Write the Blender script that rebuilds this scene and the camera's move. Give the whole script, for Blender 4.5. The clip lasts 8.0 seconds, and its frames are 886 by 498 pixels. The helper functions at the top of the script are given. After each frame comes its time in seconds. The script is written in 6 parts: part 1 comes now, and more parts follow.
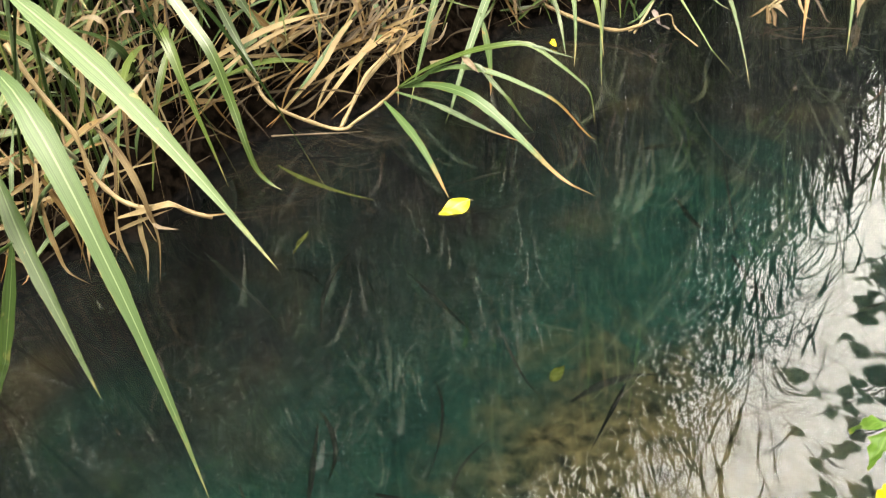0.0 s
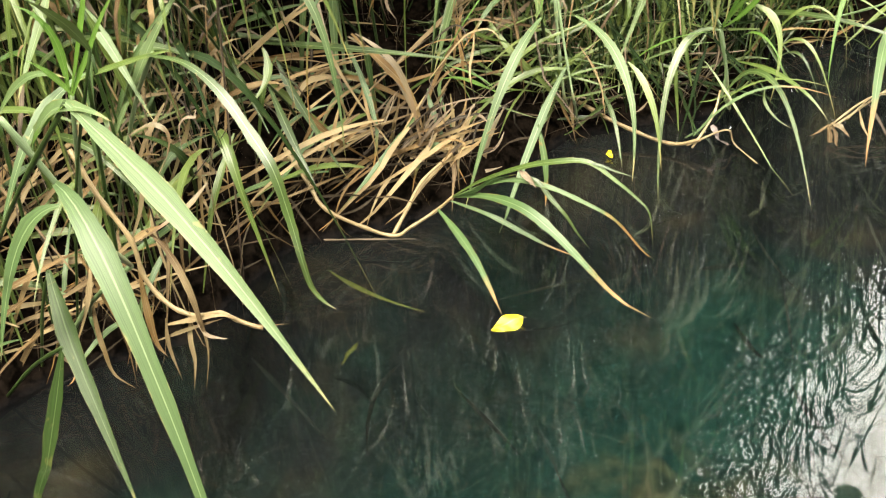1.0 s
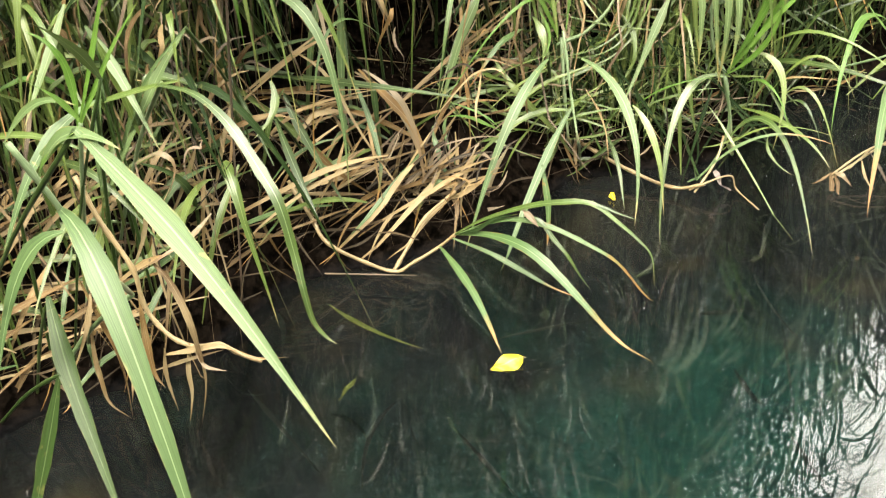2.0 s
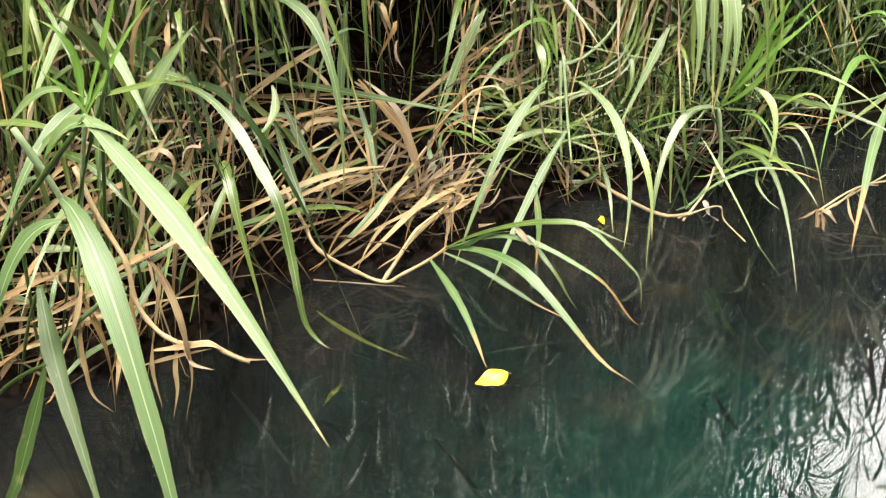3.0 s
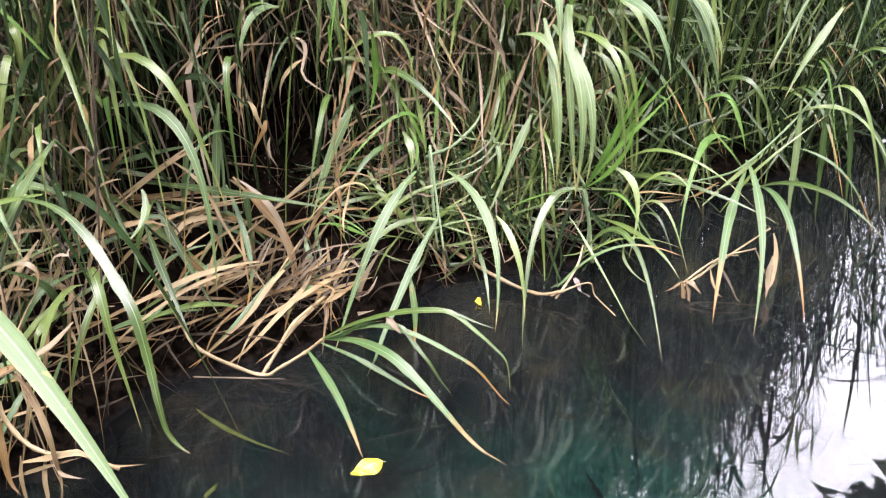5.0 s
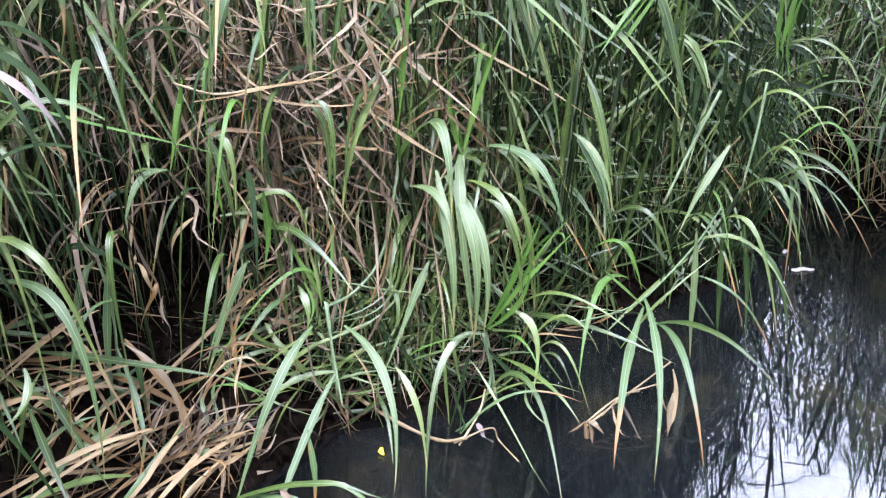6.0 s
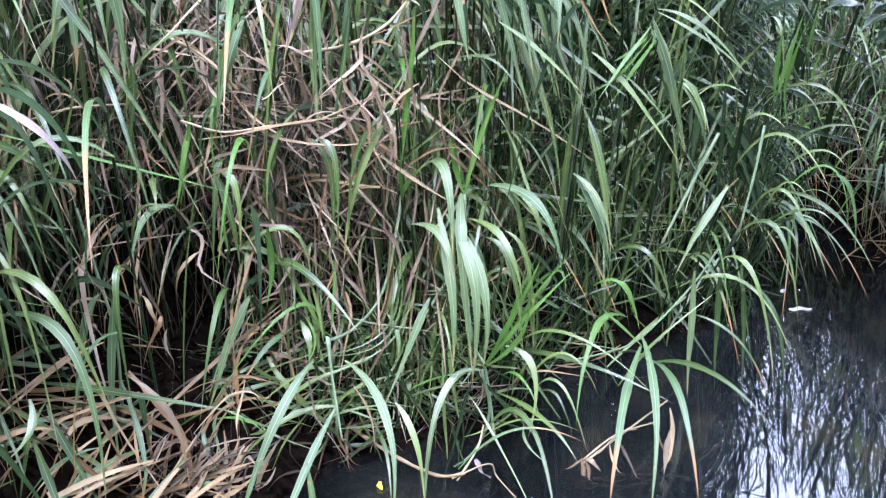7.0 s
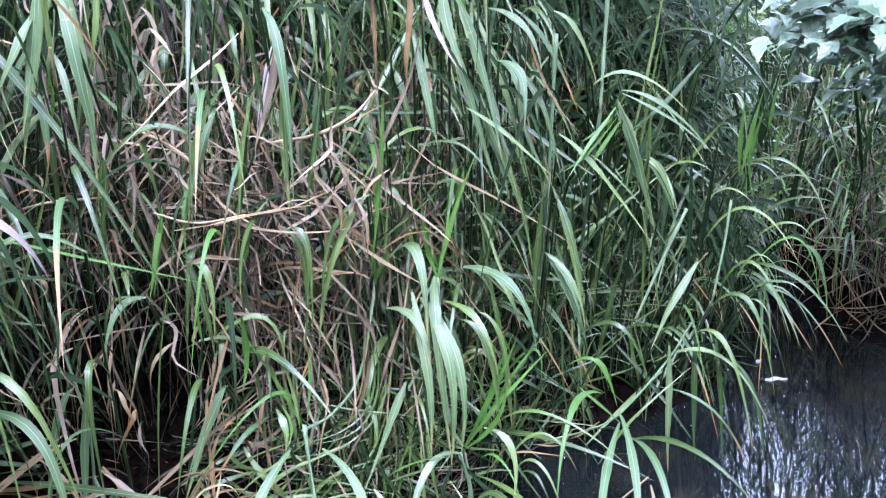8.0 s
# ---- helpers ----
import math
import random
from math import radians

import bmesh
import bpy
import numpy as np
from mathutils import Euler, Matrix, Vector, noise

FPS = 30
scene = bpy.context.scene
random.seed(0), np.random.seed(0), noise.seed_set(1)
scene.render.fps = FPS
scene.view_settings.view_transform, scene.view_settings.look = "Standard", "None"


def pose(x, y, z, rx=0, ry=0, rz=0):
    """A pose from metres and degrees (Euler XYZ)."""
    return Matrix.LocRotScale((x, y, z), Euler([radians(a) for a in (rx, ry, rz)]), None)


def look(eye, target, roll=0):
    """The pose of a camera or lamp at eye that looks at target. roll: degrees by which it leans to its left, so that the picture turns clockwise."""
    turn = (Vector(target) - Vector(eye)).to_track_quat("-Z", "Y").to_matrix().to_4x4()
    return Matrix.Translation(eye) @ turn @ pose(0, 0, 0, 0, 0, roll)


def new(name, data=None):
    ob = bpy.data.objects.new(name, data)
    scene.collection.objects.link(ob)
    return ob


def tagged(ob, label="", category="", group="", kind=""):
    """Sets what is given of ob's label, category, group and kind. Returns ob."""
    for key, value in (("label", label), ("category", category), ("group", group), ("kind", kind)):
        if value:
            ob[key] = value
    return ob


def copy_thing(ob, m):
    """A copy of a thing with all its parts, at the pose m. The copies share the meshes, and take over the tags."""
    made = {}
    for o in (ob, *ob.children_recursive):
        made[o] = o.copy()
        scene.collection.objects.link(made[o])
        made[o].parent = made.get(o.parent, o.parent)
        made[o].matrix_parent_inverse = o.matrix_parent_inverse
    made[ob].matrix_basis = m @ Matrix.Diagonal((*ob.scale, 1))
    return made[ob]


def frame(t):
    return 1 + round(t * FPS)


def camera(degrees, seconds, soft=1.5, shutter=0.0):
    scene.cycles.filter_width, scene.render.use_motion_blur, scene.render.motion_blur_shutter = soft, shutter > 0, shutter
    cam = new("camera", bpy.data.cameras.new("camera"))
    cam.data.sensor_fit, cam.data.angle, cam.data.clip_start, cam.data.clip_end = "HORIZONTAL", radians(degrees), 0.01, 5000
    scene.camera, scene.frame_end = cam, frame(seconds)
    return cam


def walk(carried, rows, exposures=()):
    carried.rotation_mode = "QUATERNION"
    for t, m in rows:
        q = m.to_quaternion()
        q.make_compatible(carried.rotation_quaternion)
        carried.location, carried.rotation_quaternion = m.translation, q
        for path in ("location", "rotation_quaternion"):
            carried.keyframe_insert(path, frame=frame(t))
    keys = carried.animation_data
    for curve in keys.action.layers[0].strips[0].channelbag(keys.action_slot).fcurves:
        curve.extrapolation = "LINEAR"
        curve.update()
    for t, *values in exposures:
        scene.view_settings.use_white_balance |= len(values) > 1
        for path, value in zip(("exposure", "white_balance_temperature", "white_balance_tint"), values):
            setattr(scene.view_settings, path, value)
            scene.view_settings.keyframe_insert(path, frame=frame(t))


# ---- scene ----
cam = camera(46.5, 8.0, soft=1.25)
PATH = [
    (0, (0.362, -0.065, 1.286), (0.106, 1.47, 0.03), -6.5),
    (0.5, (0.347, -0.035, 1.31), (0.059, 1.539, 0.111), -6.2),
    (1, (0.324, 0.008, 1.334), (-0.003, 1.622, 0.199), -5.4),
    (1.5, (0.322, 0.019, 1.336), (0.0, 1.658, 0.236), -4.8),
    (3, (0.282, -0.017, 1.331), (0.004, 1.665, 0.286), 0.6),
    (3.5, (0.306, -0.013, 1.34), (0.124, 1.693, 0.311), 2.1),
    (4, (0.328, -0.002, 1.357), (0.283, 1.725, 0.351), 3.1),
    (4.2, (0.319, 0.002, 1.363), (0.302, 1.731, 0.357), 3.5),
    (5.3, (0.454, -0.039, 1.489), (0.277, 1.748, 0.608), -0.5),
    (5.5, (0.475, 0.003, 1.553), (0.352, 1.81, 0.705), -0.7),
    (6, (0.517, 0.091, 1.632), (0.48, 1.905, 0.792), -0.1),
    (6.5, (0.511, 0.079, 1.654), (0.466, 1.901, 0.831), 0.5),
    (7, (0.521, 0.061, 1.666), (0.479, 1.899, 0.879), 0.6),
    (7.5, (0.536, 0.06, 1.686), (0.517, 1.931, 0.981), -0.3),
    (8, (0.528, 0.059, 1.69), (0.531, 1.95, 1.038), -0.6),
]
EXPOSURES = [(0, 2.69, 7650, 6), (1.5, 2.84, 7400, 5), (3.5, 2.9, 6900, 12), (4, 2.79, 6600, 14), (5.5, 2.84, 5900, 24), (6.2, 2.69, 5300, 22), (7, 2.75, 5080, 25), (8, 2.76, 4900, 25)]
walk(cam, [(t, look(eye, target, roll)) for t, eye, target, roll in PATH], EXPOSURES)

# ---- light: overcast sky, a weak and very soft sun ----
world = bpy.data.worlds.new("sky")
scene.world = world
world.use_nodes = True
wn, wl = world.node_tree.nodes, world.node_tree.links
sky = wn.new("ShaderNodeTexSky")
sky.sky_type = "NISHITA"
sky.sun_disc = False
sky.sun_elevation, sky.sun_rotation = radians(60), radians(197)
sky.air_density, sky.dust_density, sky.ozone_density = 1.0, 8.0, 1.0
cloud = wn.new("ShaderNodeMixRGB")
cloud.inputs[0].default_value = 0.85
cloud.inputs[2].default_value = (20.0, 20.2, 20.6, 1)
wl.new(sky.outputs[0], cloud.inputs[1])
wl.new(cloud.outputs[0], wn["Background"].inputs["Color"])
wn["Background"].inputs["Strength"].default_value = 0.1
sun_data = bpy.data.lights.new("sun", "SUN")
sun_data.energy, sun_data.angle, sun_data.color = 1.5, radians(18), (1.0, 0.97, 0.92)
sun = new("sun", sun_data)
sun.matrix_world = look((-0.87, -2.85, 5.2), (0.0, 0.0, 0.0))


# ---- materials ----
def nodes_of(name):
    m = bpy.data.materials.new(name)
    m.use_nodes = True
    return m, m.node_tree.nodes, m.node_tree.links, m.node_tree.nodes["Principled BSDF"]


def ramp_of(n, stops):
    r = n.new("ShaderNodeValToRGB")
    while len(r.color_ramp.elements) < len(stops):
        r.color_ramp.elements.new(0.5)
    for e, (at, c) in zip(r.color_ramp.elements, stops):
        e.position, e.color = at, (*c, 1)
    return r


def noise_of(n, l, vector, scale, detail=3, distort=0.0):
    t = n.new("ShaderNodeTexNoise")
    t.inputs["Scale"].default_value, t.inputs["Detail"].default_value, t.inputs["Distortion"].default_value = scale, detail, distort
    l.new(vector, t.inputs["Vector"])
    return t.outputs["Fac"]


def maths(n, l, kind, a, b):
    m = n.new("ShaderNodeMath")
    m.operation = kind
    for i, v in enumerate((a, b)):
        if isinstance(v, (int, float)):
            m.inputs[i].default_value = v
        else:
            l.new(v, m.inputs[i])
    return m.outputs[0]


def mixed(n, l, fac, a, b, kind="MIX"):
    m = n.new("ShaderNodeMixRGB")
    m.blend_type = kind
    for i, v in enumerate((fac, a, b)):
        if isinstance(v, (int, float)):
            m.inputs[i].default_value = v
        elif isinstance(v, tuple):
            m.inputs[i].default_value = (*v, 1)
        else:
            l.new(v, m.inputs[i])
    return m.outputs[0]


def leaf_material(name, shades, rib, tip, tip_from, rough=0.42, thin=0.15, rib_width=0.045, gloss=0.35):
    """A grass blade: lengthwise veins, a pale midrib, a withered tip, blotches; u runs across it and v along it."""
    m, n, l, p = nodes_of(name)
    uv = n.new("ShaderNodeUVMap").outputs[0]
    split = n.new("ShaderNodeSeparateXYZ")
    l.new(uv, split.inputs[0])
    place = n.new("ShaderNodeTexCoord").outputs["Object"]
    info, geo = n.new("ShaderNodeObjectInfo").outputs["Random"], n.new("ShaderNodeNewGeometry").outputs["Random Per Island"]
    own = maths(n, l, "FRACT", maths(n, l, "ADD", info, geo), 0)
    shade = ramp_of(n, [(i / (len(shades) - 1), s) for i, s in enumerate(shades)])
    wide = noise_of(n, l, place, 9, 2)
    l.new(maths(n, l, "ADD", maths(n, l, "MULTIPLY", own, 0.75), maths(n, l, "MULTIPLY", maths(n, l, "SUBTRACT", wide, 0.4), 0.6)), shade.inputs[0])
    veins = n.new("ShaderNodeTexNoise")
    stretch = n.new("ShaderNodeMapping")
    stretch.inputs["Scale"].default_value = (26, 1.4, 1)
    l.new(uv, stretch.inputs[0])
    l.new(stretch.outputs[0], veins.inputs["Vector"])
    veins.inputs["Scale"].default_value, veins.inputs["Detail"].default_value = 1.0, 3
    vein = ramp_of(n, [(0.3, (0.62, 0.62, 0.62)), (0.7, (1.28, 1.28, 1.28))])
    l.new(veins.outputs["Fac"], vein.inputs[0])
    colour = mixed(n, l, 1.0, shade.outputs[0], vein.outputs[0], "MULTIPLY")
    blot = ramp_of(n, [(0.66, (0, 0, 0)), (0.74, (1, 1, 1))])
    l.new(noise_of(n, l, place, 38, 4, 0.6), blot.inputs[0])
    colour = mixed(n, l, maths(n, l, "MULTIPLY", blot.outputs[0], 0.55), colour, tip)
    off = maths(n, l, "ABSOLUTE", maths(n, l, "SUBTRACT", split.outputs[0], 0.5), 0)
    band = ramp_of(n, [(rib_width * 0.5, (1, 1, 1)), (rib_width, (0, 0, 0))])
    l.new(off, band.inputs[0])
    colour = mixed(n, l, maths(n, l, "MULTIPLY", band.outputs[0], 0.4), colour, rib)
    fray = ramp_of(n, [(0.44, (0, 0, 0)), (0.52, (1, 1, 1))])
    l.new(maths(n, l, "ADD", off, maths(n, l, "MULTIPLY", maths(n, l, "SUBTRACT", noise_of(n, l, place, 30, 3), 0.6), 0.35)), fray.inputs[0])
    colour = mixed(n, l, maths(n, l, "MULTIPLY", fray.outputs[0], 0.6), colour, tip)
    end = ramp_of(n, [(max(0.0, tip_from - 0.06), (0, 0, 0)), (min(1.0, tip_from + 0.1), (1, 1, 1))])
    ragged = maths(n, l, "MULTIPLY", maths(n, l, "SUBTRACT", noise_of(n, l, place, 45, 3), 0.5), 0.25)
    spread = maths(n, l, "MULTIPLY", maths(n, l, "SUBTRACT", own, 0.5), 0.1)
    l.new(maths(n, l, "ADD", maths(n, l, "ADD", split.outputs[1], ragged), spread), end.inputs[0])
    colour = mixed(n, l, maths(n, l, "MULTIPLY", end.outputs[0], 0.85), colour, tip)
    l.new(colour, p.inputs["Base Color"])
    p.inputs["Roughness"].default_value = rough
    p.inputs["Specular IOR Level"].default_value = gloss
    bump = n.new("ShaderNodeBump")
    bump.inputs["Strength"].default_value, bump.inputs["Distance"].default_value = 0.35, 0.0012
    l.new(veins.outputs["Fac"], bump.inputs["Height"])
    l.new(bump.outputs[0], p.inputs["Normal"])
    glow = n.new("ShaderNodeBsdfTranslucent")
    l.new(colour, glow.inputs["Color"])
    blend = n.new("ShaderNodeMixShader")
    blend.inputs[0].default_value = thin
    l.new(p.outputs[0], blend.inputs[1])
    l.new(glow.outputs[0], blend.inputs[2])
    l.new(blend.outputs[0], n["Material Output"].inputs["Surface"])
    return m


def plain_material(name, low, high, scale, rough=0.8, fine=60, height=0.004):
    m, n, l, p = nodes_of(name)
    place = n.new("ShaderNodeTexCoord").outputs["Object"]
    a, b = noise_of(n, l, place, scale, 5, 0.3), noise_of(n, l, place, fine, 4)
    both = maths(n, l, "ADD", maths(n, l, "MULTIPLY", a, 0.65), maths(n, l, "MULTIPLY", b, 0.35))
    r = ramp_of(n, [(0.36, low), (0.64, high)])
    l.new(both, r.inputs[0])
    l.new(r.outputs[0], p.inputs["Base Color"])
    p.inputs["Roughness"].default_value = rough
    bump = n.new("ShaderNodeBump")
    bump.inputs["Strength"].default_value, bump.inputs["Distance"].default_value = 0.7, height
    l.new(both, bump.inputs["Height"])
    l.new(bump.outputs[0], p.inputs["Normal"])
    return m


MAT = {
    "leaf": leaf_material("reed_leaf", [(0.015, 0.031, 0.0064), (0.045, 0.0756, 0.015), (0.0836, 0.119, 0.0277), (0.144, 0.18, 0.0613)], (0.231, 0.291, 0.16), (0.207, 0.167, 0.064), 0.93, rough=0.34, gloss=0.45),
    "pale": leaf_material("reed_leaf_broad", [(0.042, 0.078, 0.0245), (0.065, 0.103, 0.0345), (0.091, 0.125, 0.049)], (0.246, 0.31, 0.17), (0.221, 0.178, 0.0681), 0.93, rough=0.5, gloss=0.4),
    "mid": leaf_material("reed_leaf_deep_green", [(0.0174, 0.0341, 0.00825), (0.0285, 0.0494, 0.0132)], (0.0951, 0.13, 0.0589), (0.0951, 0.0853, 0.0293), 0.97, rough=0.4, gloss=0.15),
    "tipped": leaf_material("reed_leaf_withering", [(0.036, 0.07, 0.022), (0.062, 0.104, 0.034)], (0.2, 0.26, 0.14), (0.2, 0.095, 0.028), 0.72),
    # Shaded copy of the leaf: the gloom inside the bank is in its colour.
    "dark": leaf_material("reed_leaf_shaded", [(0.0056, 0.0126, 0.0035), (0.0196, 0.0378, 0.0112)], (0.042, 0.07, 0.028), (0.14, 0.119, 0.049), 0.97, rough=0.6, gloss=0.08),
    "young": leaf_material("reed_leaf_young", [(0.0552, 0.125, 0.017), (0.104, 0.191, 0.0341)], (0.184, 0.277, 0.0963), (0.184, 0.224, 0.0568), 0.98, thin=0.4),
    "yellow": leaf_material("reed_leaf_yellowed", [(0.108, 0.0763, 0.0408), (0.133, 0.106, 0.0576)], (0.177, 0.148, 0.096), (0.128, 0.0836, 0.0456), 0.6),
    "dry": leaf_material("reed_leaf_dry", [(0.03, 0.019, 0.009), (0.15, 0.09, 0.034), (0.25, 0.19, 0.105), (0.075, 0.047, 0.022), (0.19, 0.135, 0.064)], (0.27, 0.21, 0.12), (0.12, 0.078, 0.035), 0.8, rough=0.6, thin=0.2, gloss=0.2),
    "grey": leaf_material("reed_leaf_old", [(0.012, 0.009, 0.006), (0.05, 0.037, 0.025), (0.17, 0.128, 0.088), (0.34, 0.275, 0.2)], (0.26, 0.21, 0.15), (0.1, 0.07, 0.05), 0.8, rough=0.65, thin=0.12, gloss=0.2),
    "pink": leaf_material("reed_leaf_bleached", [(0.21, 0.168, 0.158), (0.26, 0.215, 0.2)], (0.3, 0.26, 0.24), (0.3, 0.24, 0.2), 0.9, rough=0.65, gloss=0.15),
    "stem": leaf_material("reed_stem", [(0.0725, 0.114, 0.0464), (0.14, 0.186, 0.103)], (0.134, 0.18, 0.0877), (0.167, 0.162, 0.0877), 0.95, thin=0.0),
    "straw": leaf_material("straw_stem", [(0.17, 0.122, 0.06), (0.31, 0.245, 0.14)], (0.3, 0.24, 0.14), (0.15, 0.095, 0.043), 0.92, rough=0.5, thin=0.0),
    # Litter leaf: brown taken darker to stand for the shaded gaps in it.
    "rot": leaf_material("shaded_litter_leaf", [(0.008, 0.006, 0.004), (0.03, 0.021, 0.012), (0.085, 0.058, 0.03)], (0.08, 0.06, 0.035), (0.03, 0.02, 0.012), 0.8, rough=0.7, thin=0.05, gloss=0.15),
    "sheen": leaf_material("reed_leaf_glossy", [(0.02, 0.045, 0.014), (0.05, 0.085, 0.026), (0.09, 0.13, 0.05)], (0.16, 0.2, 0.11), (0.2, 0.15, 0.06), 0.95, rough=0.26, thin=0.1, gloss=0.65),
    "cream": leaf_material("reed_leaf_sun_dried", [(0.07, 0.048, 0.03), (0.2, 0.148, 0.095), (0.37, 0.3, 0.21)], (0.34, 0.28, 0.2), (0.2, 0.14, 0.09), 0.85, rough=0.55, thin=0.15, gloss=0.25),
    # Sunken leaves: near black, the dimming by the water is in the colour.
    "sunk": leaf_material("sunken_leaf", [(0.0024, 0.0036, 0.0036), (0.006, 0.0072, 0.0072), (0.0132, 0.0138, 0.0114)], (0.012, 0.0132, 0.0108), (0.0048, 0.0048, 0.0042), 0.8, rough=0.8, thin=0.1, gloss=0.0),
    "bark": plain_material("bark", (0.07, 0.055, 0.04), (0.16, 0.13, 0.1), 14, 0.9),
}


def water_material():
    m, n, l, p = nodes_of("pond_water")
    p.inputs["Base Color"].default_value = (0.8, 0.93, 0.92, 1)
    p.inputs["Transmission Weight"].default_value = 1.0
    p.inputs["IOR"].default_value = 1.38
    p.inputs["Coat Weight"].default_value = 0.5
    p.inputs["Coat IOR"].default_value = 1.5
    p.inputs["Coat Roughness"].default_value = 0.0
    p.inputs["Roughness"].default_value = 0.0
    place = n.new("ShaderNodeTexCoord").outputs["Object"]
    bump = n.new("ShaderNodeBump")
    bump.inputs["Strength"].default_value, bump.inputs["Distance"].default_value = 0.04, 0.004
    l.new(noise_of(n, l, place, 7, 2, 0.5), bump.inputs["Height"])
    l.new(bump.outputs[0], p.inputs["Normal"])
    l.new(bump.outputs[0], p.inputs["Coat Normal"])
    return m


def ground_material():
    """Wet soil on the bank, near black for the shade under the reeds; under the water silt with a band of blue-green
    algae, dimmed for the water above.
    """
    m, n, l, p = nodes_of("soil_and_pond_bed")
    place = n.new("ShaderNodeTexCoord").outputs["Object"]
    turn = n.new("ShaderNodeMapping")
    turn.inputs["Location"].default_value = (-0.15, -1.45, 0)
    l.new(place, turn.inputs[0])
    rot = n.new("ShaderNodeVectorRotate")
    rot.rotation_type = "Z_AXIS"
    rot.inputs["Angle"].default_value = radians(-42)
    l.new(turn.outputs[0], rot.inputs["Vector"])
    split = n.new("ShaderNodeSeparateXYZ")
    l.new(rot.outputs[0], split.inputs[0])
    drift = maths(n, l, "MULTIPLY", maths(n, l, "SUBTRACT", noise_of(n, l, place, 2.6, 5, 0.8), 0.5), 1.1)
    side = maths(n, l, "ADD", split.outputs[1], drift)
    across = maths(n, l, "MAXIMUM", side, maths(n, l, "MULTIPLY", side, -0.6))
    band = ramp_of(n, [(0.1, (1, 1, 1)), (0.5, (0, 0, 0))])
    l.new(maths(n, l, "ADD", across, maths(n, l, "MULTIPLY", maths(n, l, "POWER", maths(n, l, "ABSOLUTE", split.outputs[0], 0), 4), 0.22)), band.inputs[0])
    # Silt and algae are dark because the water's dimming is put in here.
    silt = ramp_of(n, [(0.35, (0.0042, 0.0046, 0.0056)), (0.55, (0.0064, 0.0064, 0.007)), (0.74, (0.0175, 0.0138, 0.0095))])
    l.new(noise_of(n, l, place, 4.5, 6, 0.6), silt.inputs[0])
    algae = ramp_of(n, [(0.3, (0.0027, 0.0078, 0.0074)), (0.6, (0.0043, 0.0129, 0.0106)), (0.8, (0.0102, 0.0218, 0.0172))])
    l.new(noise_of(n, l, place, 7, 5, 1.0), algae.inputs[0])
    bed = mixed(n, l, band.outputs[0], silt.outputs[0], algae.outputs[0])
    spot = n.new("ShaderNodeVectorMath")
    spot.operation = "DISTANCE"
    spot.inputs[1].default_value = (0.5, 1.2, -0.57)
    l.new(place, spot.inputs[0])
    heap = ramp_of(n, [(0.18, (1, 1, 1)), (0.46, (0, 0, 0))])
    l.new(maths(n, l, "ADD", spot.outputs["Value"], maths(n, l, "MULTIPLY", maths(n, l, "SUBTRACT", noise_of(n, l, place, 11, 5, 0.5), 0.5), 0.5)), heap.inputs[0])
    mud = ramp_of(n, [(0.35, (0.00612, 0.0051, 0.00255)), (0.7, (0.051, 0.0408, 0.0215))])
    l.new(noise_of(n, l, place, 26, 6, 0.5), mud.inputs[0])
    bed = mixed(n, l, maths(n, l, "MULTIPLY", heap.outputs[0], 0.8), bed, mud.outputs[0])
    # Soil near black: the shade between the reed stems is in the colour.
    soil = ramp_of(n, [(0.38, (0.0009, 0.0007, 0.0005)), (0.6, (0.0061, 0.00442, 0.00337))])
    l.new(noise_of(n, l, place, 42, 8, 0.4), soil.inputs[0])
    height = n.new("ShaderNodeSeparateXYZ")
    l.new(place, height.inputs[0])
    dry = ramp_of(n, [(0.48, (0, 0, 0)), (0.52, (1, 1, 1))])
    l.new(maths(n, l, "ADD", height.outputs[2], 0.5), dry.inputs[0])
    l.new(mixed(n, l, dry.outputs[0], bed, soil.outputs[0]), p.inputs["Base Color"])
    p.inputs["Roughness"].default_value = 0.9
    p.inputs["Specular IOR Level"].default_value = 0.0
    bump = n.new("ShaderNodeBump")
    bump.inputs["Strength"].default_value, bump.inputs["Distance"].default_value = 0.4, 0.02
    l.new(noise_of(n, l, place, 20, 4), bump.inputs["Height"])
    l.new(bump.outputs[0], p.inputs["Normal"])
    return m


# ---- shape of the ground ----
SHORE_X = [-0.95, -0.78, -0.5, -0.44, -0.13, 0.02, 0.2, 0.6, 0.8, 1.1, 1.5, 1.75, 1.93, 2.05, 2.12, 2.3, 2.7, 4.0, 7.0]
SHORE_Y = [1.15, 1.42, 1.55, 1.88, 2.02, 2.15, 2.42, 2.55, 2.98, 3.1, 3.36, 3.85, 4.6, 4.75, 4.0, 3.78, 3.6, 3.4, 3.0]
rng = np.random.default_rng(7)


def inland(x, y):
    """Metres from the water's edge; minus in the water."""
    x, y = np.asarray(x, float), np.asarray(y, float)
    return np.maximum(np.maximum(y - np.interp(x, SHORE_X, SHORE_Y), 0.3 - y), np.maximum(-0.95 - x, x - 7.0))


def ground_z(x, y):
    d = inland(x, y)
    bank = 0.42 * (1 - np.exp(-np.maximum(d, 0) / 0.8)) + 0.25 * np.clip(d - 1, 0, 3) / 3
    bed = -0.62 * (1 - np.exp(np.minimum(d, 0) / 0.38))
    rough = 0.02 * np.sin(9 * x + 3 * np.sin(5 * y)) * np.sin(8 * y + 2 * np.sin(7 * x))
    return np.where(d > 0, bank, bed) + rough * np.clip(np.abs(d) * 6, 0, 1)


